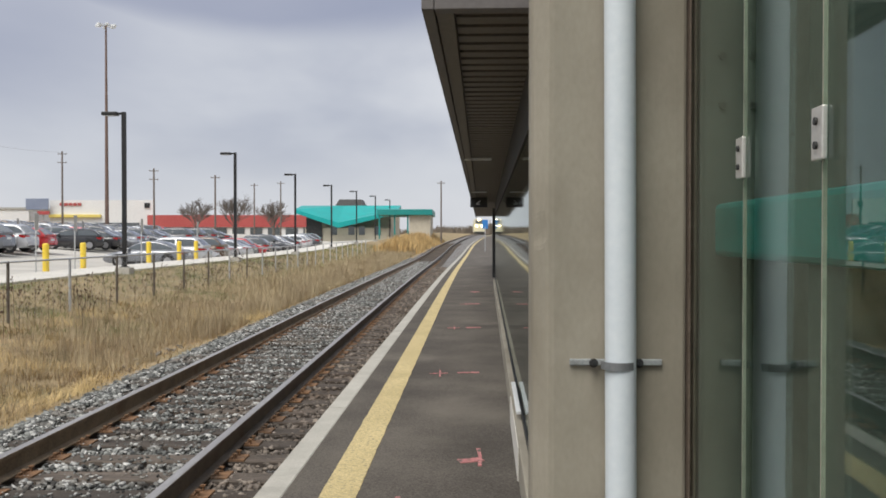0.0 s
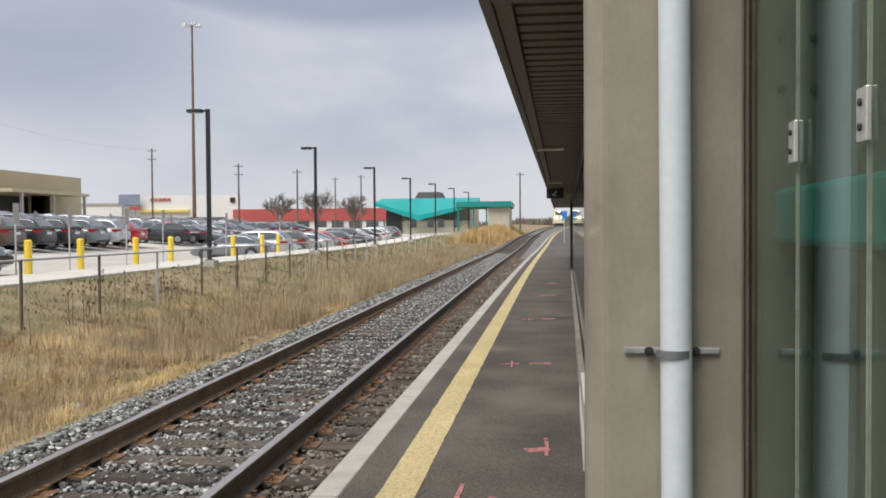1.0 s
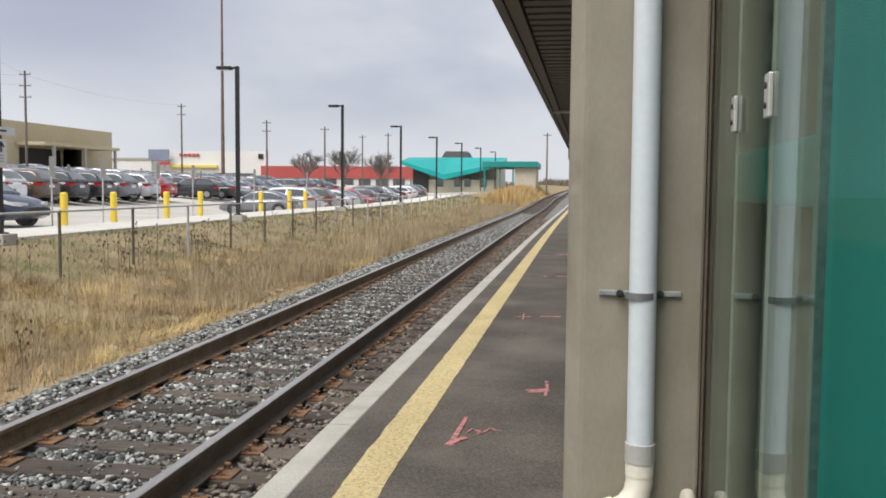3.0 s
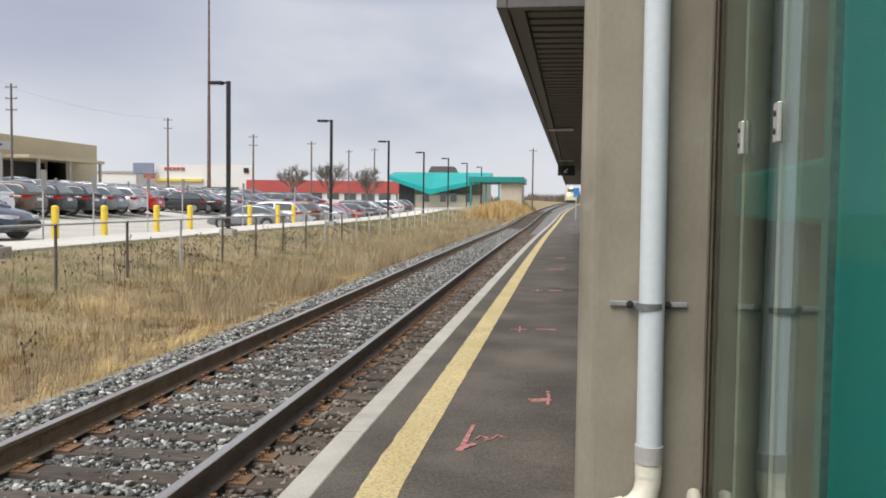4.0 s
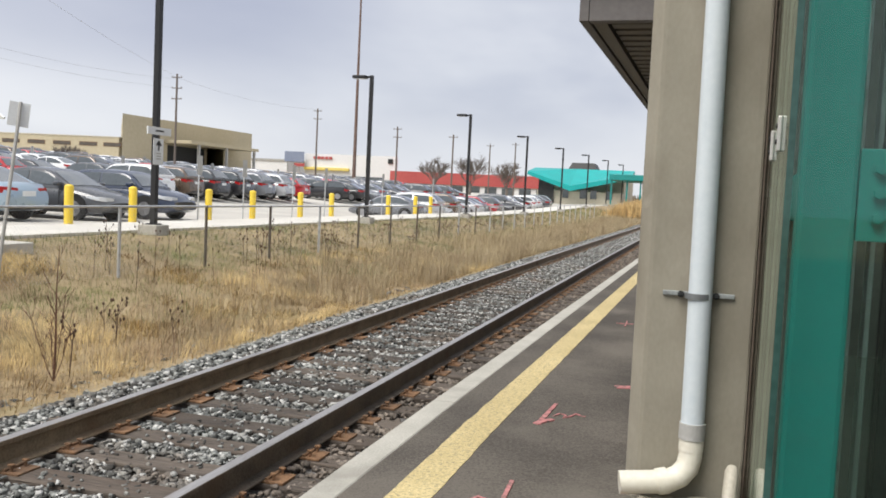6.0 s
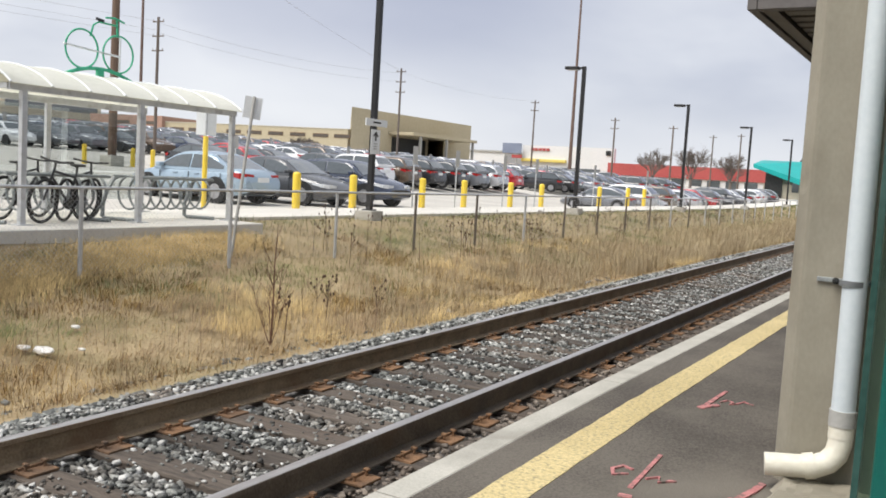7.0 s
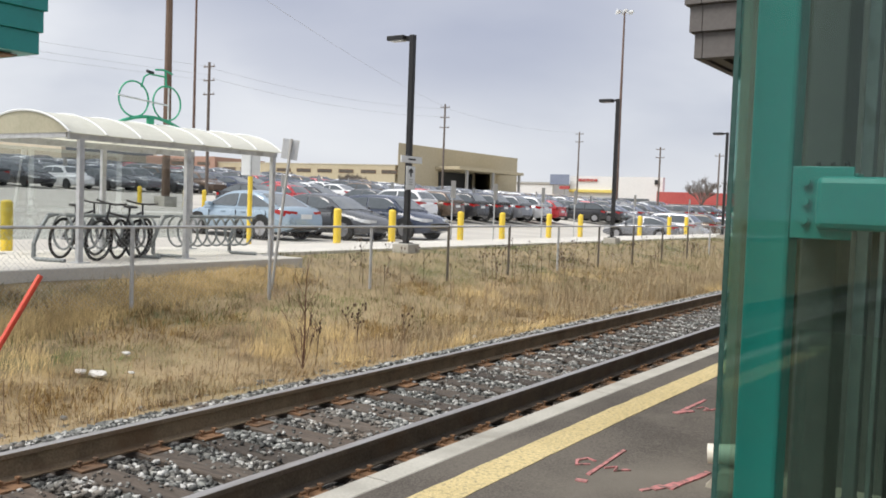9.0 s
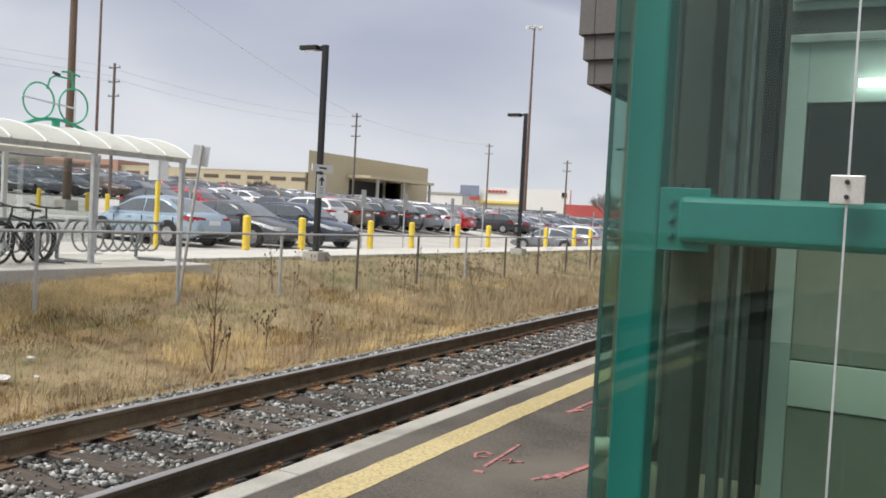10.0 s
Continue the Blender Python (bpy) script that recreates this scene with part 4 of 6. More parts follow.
    h = rng.uniform(0.9, 2.0, n) * np.clip(1.2 - np.abs(x + 4.6) / 3, 0.2, 1)
    blades("reed_clump", x + bends(y), y, h, rng.beta(1.5, 3, n) * 0.7, rng.uniform(0.02, 0.045, n), M_REED, "tall golden reeds beyond the fence", "reeds")


grass()


def weeds():
    """Dead stalks with dark seed heads along the fence."""
    bm = bmesh.new()
    for k in range(126):
        y = random.uniform(8, 46) if k < 120 else random.uniform(3, 6)
        x = random.uniform(-7.4, -5.6) if k < 120 else random.uniform(-5.5, -3.4)
        o = Vector((x, y, terrain(x, y) - 0.02))
        h = random.uniform(0.55, 0.95) if k < 120 else random.uniform(0.35, 0.55)
        lean = random.uniform(-0.08, 0.08)
        tube(bm, [o, o + Vector((lean * 0.4, 0.01, h * 0.5)), o + Vector((lean, 0, h))], [0.005, 0.004, 0.003], 4)
        tips = [o + Vector((lean, 0, h))]
        for j in range(random.randint(2, 5)):
            zz = h * random.uniform(0.45, 0.9)
            an = random.uniform(0, 6.28)
            ln = random.uniform(0.1, 0.24)
            p = o + Vector((lean * zz / h, 0, zz))
            tip = p + Vector((ln * 0.6 * math.cos(an), ln * 0.6 * math.sin(an), ln * 0.8))
            tube(bm, [p, tip], [0.003, 0.002], 4)
            tips.append(tip)
        for q in tips:
            bmesh.ops.create_icosphere(bm, subdivisions=1, radius=0.016, matrix=Matrix.Translation(q) @ Matrix.Diagonal((1, 1, 1.6, 1)))
    whole("dead_weed_stalk", bm, M_STEM, "dead brown weed stalks with dark seed heads", "weeds", "stuff")


weeds()


def branching(bm, p, d, length, r, depth, spread_by=0.6, n=3):
    q = p + d * length
    mid = p + d * length * 0.5 + Vector((random.uniform(-1, 1), random.uniform(-1, 1), 0)) * length * 0.06
    tube(bm, [p, mid, q], [r, r * 0.8, r * 0.6], 5 if depth > 1 else 3)
    if depth == 0:
        return
    for _ in range(n):
        e = (d + Vector((random.uniform(-1, 1), random.uniform(-1, 1), random.uniform(-0.3, 0.7))) * spread_by).normalized()
        branching(bm, p + d * length * random.uniform(0.45, 1.0), e, length * random.uniform(0.5, 0.8), r * 0.62, depth - 1, spread_by, n)


def shrub():
    x, y = -3.57, 2.9
    t = thing("bare_sapling", "thin leafless reddish sapling in the grass", "sapling", at=(x, y, terrain(x, y) - 0.03))
    bm = bmesh.new()
    tube(bm, [(0, 0, 0), (0.01, 0.01, 0.45), (-0.01, 0.03, 0.95), (0.0, 0.05, 1.4)], [0.013, 0.01, 0.006, 0.003], 6)
    part("trunk", bm, M_STEM_RED, t)
    for k in range(6):
        bm = bmesh.new()
        an, out, up = k * 1.05 + random.uniform(-0.2, 0.2), random.uniform(0.1, 0.36), random.uniform(0.45, 1.0)
        way = Vector((math.cos(an) * out, math.sin(an) * out, up))
        tube(bm, [Vector((0, 0, 0.02)), way * 0.4 + Vector((0, 0, -0.05)), way], [0.0045, 0.0035, 0.0018], 5)
        for _ in range(5):
            p = way * random.uniform(0.35, 0.85)
            branching(bm, p, (way.normalized() + Vector((random.uniform(-0.7, 0.7), random.uniform(-0.7, 0.7), 0.2))).normalized(), random.uniform(0.1, 0.24), 0.003, 1, 0.5, 2)
        part("stem", bm, M_STEM_RED, t)
    bm = bmesh.new()
    for k in range(12):
        z = random.uniform(0.25, 1.2)
        an = random.uniform(0, 6.28)
        branching(bm, Vector((0, 0.03, z)), Vector((0.5 * math.cos(an), 0.5 * math.sin(an), 0.9)).normalized(), random.uniform(0.12, 0.28), 0.004, 1, 0.5, 2)
    part("crown", bm, M_STEM_RED, t)


shrub()

# ---- fence ----
def fence():
    f = thing("chain_link_fence", "grey galvanised chain-link fence with round posts", "fence", kind="structure")
    ys = [3.02 + 2.805 * i for i in range(-4, 27)]
    for i, y in enumerate(ys):
        b = terrain(-7.0 + bend(y), y) - 0.1
        bm = bmesh.new()
        dark = i in (7, 8, 10, 11, 12, 13, 15)
        rod(bm, (-7 + bend(y), y, b), (-7 + bend(y), y, 1.14), 0.03, seg=10)
        bmesh.ops.create_uvsphere(bm, u_segments=8, v_segments=5, radius=0.034, matrix=Matrix.Translation((-7 + bend(y), y, 1.14)))
        part("fence_post", bm, M_POST_DARK if dark else M_GALV, f, "dark weathered post" if dark else "")
    bm = bmesh.new()
    tube(bm, [(-7 + bend(y), y, 1.15) for y in ys], 0.021, 8)
    part("top_rail", bm, M_GALV, f)
    n0, n1, step = ys[0], 48.0, 0.075
    a = np.arange(n0, n1, step)
    v, q = [], []
    for s in (-1, 1):
        for y in a:
            b = terrain(-7.0, y) + 0.03
            dy = s * (1.13 - b)
            k = len(v)
            v += [(-7.03, y, b), (-7.03, y + 0.004, b), (-7.03, y + dy + 0.004, 1.13), (-7.03, y + dy, 1.13)]
            q.append((k, k + 1, k + 2, k + 3))
    ob = soup("wire_mesh", np.array(v, float), np.array(q), M_GALV)
    ob.parent = f
    tagged(ob, "woven wire diamond mesh", kind="stuff")


fence()


# ---- street lamps along the path ----
LAMP_Y = [-0.4, 13.07, 26.47, 40.93, 56.25, 71.5, 87, 103, 119]


def lamp():
    t = thing("street_lamp", "tall black square street lamp on a concrete footing", "street lamp", "lamps along the path")
    bm = bmesh.new()
    box(bm, -0.25, 0.25, -0.25, 0.25, -0.5, 0.22, 0.025)
    part("footing", bm, M_KERB, t, "pale concrete footing")
    bm = bmesh.new()
    box(bm, -0.13, 0.13, -0.13, 0.13, 0.22, 0.25, 0.005)
    box(bm, -0.065, 0.065, -0.065, 0.065, 0.25, 5.45, 0.008)
    part("pole", bm, M_BLACK, t)
    bm = bmesh.new()
    box(bm, -0.24, -0.06, -0.03, 0.03, 5.36, 5.43, 0.004)
    part("arm", bm, M_BLACK, t)
    bm = bmesh.new()
    box(bm, -0.72, -0.2, -0.15, 0.15, 5.33, 5.45, 0.02)
    h = part("lamp_head", bm, M_BLACK, t)
    bm = bmesh.new()
    box(bm, -0.66, -0.3, -0.11, 0.11, 5.318, 5.33, 0.003)
    part("lens", bm, M_LAMP_CLEAR, h)
    return t


LAMP = lamp()
LAMP.matrix_basis = pose(-9.33, LAMP_Y[0], 0.4)
for ly in LAMP_Y[1:]:
    copy_thing(LAMP, pose(-9.33 + bend(ly), ly, 0.4))


def lamp_signs():
    s = thing("direction_sign", "white sign plates with black arrow fixed to a lamp pole", "sign", at=(-9.33, 13.07, 0.4))
    bm = bmesh.new()
    box(bm, 0.067, 0.08, -0.19, 0.19, 1.58, 2.17, 0.004)
    p1 = part("arrow_plate", bm, M_SIGN, s)
    bm = bmesh.new()
    box(bm, 0.081, 0.085, -0.03, 0.03, 1.9, 2.08)
    for k in (-1, 1):
        box(bm, 0.081, 0.085, -0.022, 0.022, -0.07, 0.07, m=Matrix.Translation((0, k * 0.045, 2.06)) @ Matrix.Rotation(k * 0.8, 4, "X"))
    part("arrow", bm, M_INK, p1)
    bm = bmesh.new()
    for z in (1.82, 1.76, 1.7):
        box(bm, 0.081, 0.085, -0.08, 0.08, z, z + 0.025)
    part("lettering_bars", bm, M_COUPLING, p1)
    bm = bmesh.new()
    box(bm, 0.067, 0.1, -0.45, 0.45, 2.25, 2.42, 0.004)
    p2 = part("name_plate", bm, M_SIGN, s)
    bm = bmesh.new()
    box(bm, 0.101, 0.104, -0.16, 0.16, 2.32, 2.36)
    part("lettering_bars", bm, M_INK, p2)


lamp_signs()


# ---- bollards ----
def bollard():
    t = thing("bollard", "yellow plastic-sleeved steel bollard", "bollard", "bollards along the lot")
    bm = bmesh.new()
    rod(bm, (0, 0, -0.1), (0, 0, 0.94), 0.11, seg=16)
    bmesh.ops.create_uvsphere(bm, u_segments=16, v_segments=6, radius=0.11, matrix=Matrix.Translation((0, 0, 0.94)) @ Matrix.Diagonal((1, 1, 0.45, 1)))
    part("sleeve", bm, M_YELLOW, t, smooth=True)
    return t


BOLLARD = bollard()
BOLLARD.matrix_basis = pose(-12.35, 13.97, 0.44)
for by in (4.3, 16.55, 20.47, 23.35, 27.18, 30.2, 37.2, 41.5, 44.3):
    copy_thing(BOLLARD, pose(-12.35 + bend(by), by, 0.44))
for bx, by in ((-33.1, 23.5), (-32.2, 25.6), (-31.7, 26.4), (-34, 12)):
    copy_thing(BOLLARD, pose(bx, by, lot_z(bx, by)))


def bay_sign():
    t = thing("bay_sign", "small grey sign plate on a thin post", "sign", "signs along the lot")
    bm = bmesh.new()
    rod(bm, (0, 0, -0.1), (0, 0, 2.05), 0.025, seg=8)
    part("post", bm, M_GALV, t)
    bm = bmesh.new()
    box(bm, 0.026, 0.034, -0.15, 0.15, 1.45, 2.05, 0.003)
    part("plate", bm, M_COUPLING, t)
    return t


BAY = bay_sign()
BAY.matrix_basis = pose(-12.8, 20.6, 0.42)
for by in (23.5, 27.4, 30.5, 37.5, 46, 54):
    copy_thing(BAY, pose(-12.8 + bend(by), by, 0.42))
for bx, by in ((-26.8, 27), (-26.8, 36), (-26.8, 45), (-26.8, 54), (-26.8, 64), (-49, 20), (-49, 30), (-49, 42), (-49, 55), (-49, 70)):
    copy_thing(BAY, pose(bx, by, lot_z(bx, by)))


# ---- bicycle shelter ----
def shelter():
    bm = bmesh.new()
    box(bm, -12.2, -8.35, -8.0, 8.15, 0.0, 0.47, 0.02)
    whole("shelter_slab", bm, M_WALK, "pale concrete slab under the bicycle shelter", "slab", "structure")
    t = thing("bicycle_shelter", "bicycle shelter with vaulted translucent roof on grey posts", "shelter", at=(-10.32, 5.82, 0.47))
    for x in (-1.25, 1.2):
        for y in (-2.2, 0.0, 2.2):
            bm = bmesh.new()
            box(bm, x - 0.045, x + 0.045, y - 0.045, y + 0.045, 0.01, 2.02, 0.006)
            box(bm, x - 0.13, x + 0.13, y - 0.13, y + 0.13, 0.0, 0.015, 0.003)
            part("post", bm, M_GALV, t)
        bm = bmesh.new()
        box(bm, x - 0.05, x + 0.05, -2.45, 2.27, 2.0, 2.12, 0.006)
        part("eave_beam", bm, M_GALV, t)
    arc = [(1.34 * math.sin(a) / math.sin(0.95), (math.cos(a) - math.cos(0.95)) / (1 - math.cos(0.95)) * 0.38) for a in np.linspace(-0.95, 0.95, 17)]
    bm = bmesh.new()
    out = [(x, 2.1 + z) for x, z in arc] + [(x, 2.085 + z) for x, z in arc[::-1]]
    prism(bm, out, -2.5, 2.3)
    part("vault", bm, M_VAULT, t, "milky vaulted roof sheet").visible_shadow = False
    for y in np.linspace(-2.5, 2.3, 8):
        bm = bmesh.new()
        tube(bm, [(x, y, 2.105 + z) for x, z in arc], 0.02, 6)
        part("roof_rib", bm, M_SIGN, t)
    bm = bmesh.new()
    prism(bm, [(x, 2.1 + z * 0.97) for x, z in arc], -2.49, -2.47)
    part("gable_panel", bm, M_GABLE, t, "tan end panel")
    bm = bmesh.new()
    box(bm, -1.25, 1.2, -2.47, -2.4, 2.02, 2.11, 0.005)
    part("tie_beam", bm, M_GALV, t)
    for y0, y1 in ((-2.13, -0.07), (0.07, 2.13)):
        bm = bmesh.new()
        box(bm, -1.255, -1.247, y0, y1, 0.25, 1.95)
        part("glass_panel", bm, M_CLEAR, t)


shelter()


def rooftop_bicycle():
    t = thing("bicycle_sculpture", "green tubular bicycle outline mounted on the shelter roof", "sculpture", at=(-10.32, 5.93, 2.98))
    for y in (-0.385, 0.385):
        bm = bmesh.new()
        tube(bm, [(0, y + 0.33 * math.cos(a), 0.42 + 0.33 * math.sin(a)) for a in np.linspace(0, 2 * math.pi, 32, endpoint=False)], 0.018, 6, True)
        part("wheel", bm, M_GREEN_PAINT, t)
    bm = bmesh.new()
    tube(bm, [(0, 0.42, 0.42), (0, 0.42, 0.1)], 0.016, 6)
    tube(bm, [(0, 0.42, 0.42), (0, 0.42, 0.72)], 0.016, 6)
    tube(bm, [(0, -0.75, 0.46), (0, 0.42, 0.38)], 0.02, 6)
    part("crossbar", bm, M_SIGN, t, "white bar and upright")
    bm = bmesh.new()
    tube(bm, [(0, -0.22, 0.66), (0, -0.16, 0.86), (0, -0.05, 0.93), (0, 0.35, 0.92)], 0.017, 6)
    part("frame_tube", bm, M_GREEN_PAINT, t)
    bm = bmesh.new()
    tube(bm, [(0, -0.1, 0.98), (0, 0.05, 0.96)], 0.03, 6)
    part("saddle", bm, M_BIKE, t)
    bm = bmesh.new()
    tube(bm, [(0, 0.1, 1.03), (0, 0.3, 1.05), (0, 0.5, 1.0)], 0.02, 6)
    tube(bm, [(0, 0.36, 0.72), (0, 0.33, 1.05)], 0.02, 6)
    part("handlebar", bm, M_GREEN_PAINT, t)
    bm = bmesh.new()
    tube(bm, [(0, y, 0.12 - 0.24 * (y / 0.85) ** 2) for y in np.linspace(-0.85, 0.85, 14)], 0.034, 6)
    box(bm, -0.04, 0.04, -0.06, 0.06, -0.4, 0.12)
    part("cradle", bm, M_GREEN_PAINT, t)


rooftop_bicycle()


def bike_rack():
    t = thing("bicycle_rack", "grey galvanised spiral bicycle rack", "bicycle rack", "racks under the shelter")
    for x in (0.0, 0.5):
        bm = bmesh.new()
        tube(bm, [(x, -0.95, 0.76), (x, 0.95, 0.76)], 0.026, 8)
        part("rail", bm, M_RACK, t)
    for k in range(8):
        bm = bmesh.new()
        y = -0.85 + k * 0.24
        tube(bm, [(0.25 + 0.3 * math.cos(a), y + 0.04 * math.sin(a * 0.5), 0.48 + 0.29 * math.sin(a)) for a in np.linspace(0, 2 * math.pi, 20, endpoint=False)], 0.021, 6, True)
        part("hoop", bm, M_RACK, t)
    for y in (-0.95, 0.95):
        bm = bmesh.new()
        tube(bm, [(0.0, y + 0.1, 0.76), (0.0, y, 0.72), (0.02, y - 0.16, 0.5), (0.04, y - 0.26, 0.28), (0.05, y - 0.27, 0.06), (0.12, y - 0.26, 0.03), (0.65, y - 0.1, 0.03)], 0.036, 8)
        part("leg", bm, M_RACK, t)
    return t


RACK = bike_rack()
RACK.matrix_basis = pose(-9.9, 4.5, 0.47)
copy_thing(RACK, pose(-9.9, 6.9, 0.47))


def bicycle(x, y, turn, lean):
    t = thing("bicycle", "dark mountain bicycle leaning in the rack", "bicycle", "parked bicycles", at=(x, y, 0.48))
    t.matrix_basis = pose(x, y, 0.48, lean, 0, turn)
    for u in (-0.52, 0.52):
        bm = bmesh.new()
        tube(bm, [(u + 0.33 * math.cos(a), 0, 0.35 + 0.33 * math.sin(a)) for a in np.linspace(0, 2 * math.pi, 28, endpoint=False)], 0.026, 8, True)
        w = part("wheel", bm, M_TYRE, t)
        bm = bmesh.new()
        for a in np.linspace(0, math.pi, 7, endpoint=False):
            c = Vector((math.cos(a), 0, math.sin(a))) * 0.32
            rod(bm, Vector((u, 0, 0.35)) - c, Vector((u, 0, 0.35)) + c, 0.003, seg=4)
        rod(bm, (u, -0.04, 0.35), (u, 0.04, 0.35), 0.02, seg=8)
        part("spokes", bm, M_GALV, w)
    bm = bmesh.new()
    for a, b in (((-0.52, 0, 0.35), (-0.08, 0, 0.3)), ((-0.08, 0, 0.3), (-0.2, 0, 0.78)), ((-0.52, 0, 0.35), (-0.18, 0, 0.7)),
                 ((-0.08, 0, 0.3), (0.36, 0, 0.72)), ((-0.19, 0, 0.72), (0.34, 0, 0.82)), ((0.52, 0, 0.35), (0.34, 0, 0.86))):
        rod(bm, a, b, 0.02, seg=8)
    part("frame", bm, M_BIKE, t)
    bm = bmesh.new()
    rod(bm, (-0.2, 0, 0.78), (-0.22, 0, 0.9), 0.014, seg=6)
    box(bm, -0.36, -0.1, -0.06, 0.06, 0.9, 0.94, 0.02)
    part("saddle", bm, M_PLASTIC, t)
    bm = bmesh.new()
    tube(bm, [(0.3, -0.3, 1.0), (0.33, -0.1, 0.97), (0.33, 0.1, 0.97), (0.3, 0.3, 1.0)], 0.018, 6)
    rod(bm, (0.34, 0, 0.86), (0.33, 0, 0.97), 0.016, seg=6)
    part("handlebar", bm, M_PLASTIC, t)
    bm = bmesh.new()
    rod(bm, (-0.08, -0.03, 0.3), (-0.08, 0.03, 0.3), 0.09, seg=14)
    part("chainring", bm, M_DARK, t)


bicycle(-10.2, 4.35, 112, 5)
bicycle(-9.4, 4.55, -74, -6)
bicycle(-9.75, 5.1, 118, 4)


def notice_sign():
    t = thing("notice_sign", "white sign plates on a yellow-sleeved post", "sign", at=(-12.75, 10.98, 0.45))
    bm = bmesh.new()
    rod(bm, (0, 0, 0), (0, 0, 2.35), 0.03, seg=8)
    part("post", bm, M_GALV, t)
    bm = bmesh.new()
    rod(bm, (0, 0, 0), (0, 0, 1.72), 0.06, seg=12)
    part("sleeve", bm, M_YELLOW, t, "yellow post sleeve")
    for k in (-1, 1):
        bm = bmesh.new()
        box(bm, 0.0, 0.012, 0.02, 0.25, 1.75, 2.4, 0.003, m=Matrix.Rotation(k * 0.35 + (math.pi if k < 0 else 0), 4, "Z"))
        part("plate", bm, M_SIGN, t)
    t.rotation_euler = (0, 0, radians(-45))
    s = thing("leaning_sign", "white sign plate on a leaning grey post by the fence", "sign", at=(-7.4, 6.29, 0.0))
    s.rotation_euler = (radians(-8.8), 0, 0)
    bm = bmesh.new()
    rod(bm, (0, 0, -0.5), (0, 0, 2.75), 0.026, seg=8)
    part("post", bm, M_COUPLING, s)
    bm = bmesh.new()
    box(bm, -0.04, -0.028, -0.15, 0.15, 2.38, 2.75, 0.003, m=Matrix.Rotation(radians(-40), 4, "Z"))
    part("plate", bm, M_SIGN, s)
    k = thing("snow_marker", "bright orange plastic marker stake leaning beside the track", "marker stake", at=(-2.2, -2.29, -0.3))
    bm = bmesh.new()
    tube(bm, [(0, -0.02, -0.05), (0.02, 0.35, 0.6), (0.03, 0.8, 1.32)], 0.022, 8)
    part("stake", bm, M_ORANGE, k)


notice_sign()


def entrance_house():
    t = thing("entrance_canopy", "teal stepped canopy of the stair entrance beyond the fence", "canopy", kind="structure", at=(-8.0, 2.0, 0.0))
    for i, (d, z0, z1) in enumerate(((0.1, 3.52, 3.82), (0.14, 3.82, 4.12), (0.18, 4.12, 4.5))):
        bm = bmesh.new()
        box(bm, -1.6, 0.0 + d, -9.0, 0.0 + d, z0, z1, 0.01)
        part("fascia_board", bm, M_TEAL, t)
    bm = bmesh.new()
    box(bm, -1.5, -0.1, -8.9, -0.1, 3.48, 3.5)
    part("soffit", bm, M_RUST, t, "brown soffit")
    bm = bmesh.new()
    box(bm, -1.4, -0.3, -8.4, -6.0, -0.3, 3.48)
    part("stair_wall", bm, M_CONCRETE, t)


entrance_house()

# ---- litter in the grass ----
for lx, ly, r in ((-4.45, 0.64, 0.075), (-4.62, 0.55, 0.05), (-5.0, 1.42, 0.04), (-4.3, 0.95, 0.03)):
    bm = bmesh.new()
    bmesh.ops.create_icosphere(bm, subdivisions=2, radius=r, matrix=Matrix.Diagonal((1.6, 1, 0.5, 1)))
    for v in bm.verts:
        v.co *= 1 + 0.5 * noise.noise(v.co * 20)
    o = whole("litter", bm, M_LITTER, "crumpled white plastic scrap in the grass", "litter", group="litter")
    o.location = (lx, ly, terrain(lx, ly) + 0.06)

# ---- cars ----
SHAPES = {  # length, half width, bonnet, belt, tail, roof heights; cabin: windscreen foot, roof front, roof back, rear foot
    "sedan": (4.65, 0.91, 0.84, 0.94, 1.0, 1.46, 1.15, 0.3, -0.95, -1.95),
    "suv": (4.6, 0.93, 1.02, 1.1, 1.12, 1.68, 1.1, 0.5, -1.75, -2.2),
    "hatchback": (4.25, 0.88, 0.9, 0.98, 1.0, 1.5, 1.05, 0.45, -1.45, -2.0),
}


def loft(bm, sections):
    rings = [[bm.verts.new(p) for p in s] for s in sections]
    n = len(rings[0])
    for a, b in zip(rings, rings[1:]):
        for i in range(n):
            bm.faces.new((a[i], a[(i + 1) % n], b[(i + 1) % n], b[i]))
    bm.faces.new(rings[0][::-1])
    bm.faces.new(rings[-1])
    bmesh.ops.recalc_face_normals(bm, faces=bm.faces[:])
    return bm


def ring(u, w, z0, z1):
    """A cross-section of the lower body, bulging at the sides."""
    h = z1 - z0
    return [(u, -w * 0.88, z0), (u, -w * 0.98, z0 + 0.25 * h), (u, -w, z0 + 0.55 * h), (u, -w * 0.96, z0 + 0.86 * h), (u, -w * 0.84, z1),
            (u, 0, z1 + 0.025), (u, w * 0.84, z1), (u, w * 0.96, z0 + 0.86 * h), (u, w, z0 + 0.55 * h), (u, w * 0.98, z0 + 0.25 * h), (u, w * 0.88, z0)]


def curve(points, u):
    """Height of a smooth profile through (u, z) points."""
    for (u0, z0), (u1, z1) in zip(points, points[1:]):
        if u <= u1:
            k = max(0.0, (u - u0) / (u1 - u0))
            return z0 + (z1 - z0) * k
    return points[-1][1]


def soft(points, u, r=0.14):
    return sum(curve(points, u + d * r) for d in (-1, -0.6, -0.2, 0.2, 0.6, 1)) / 6


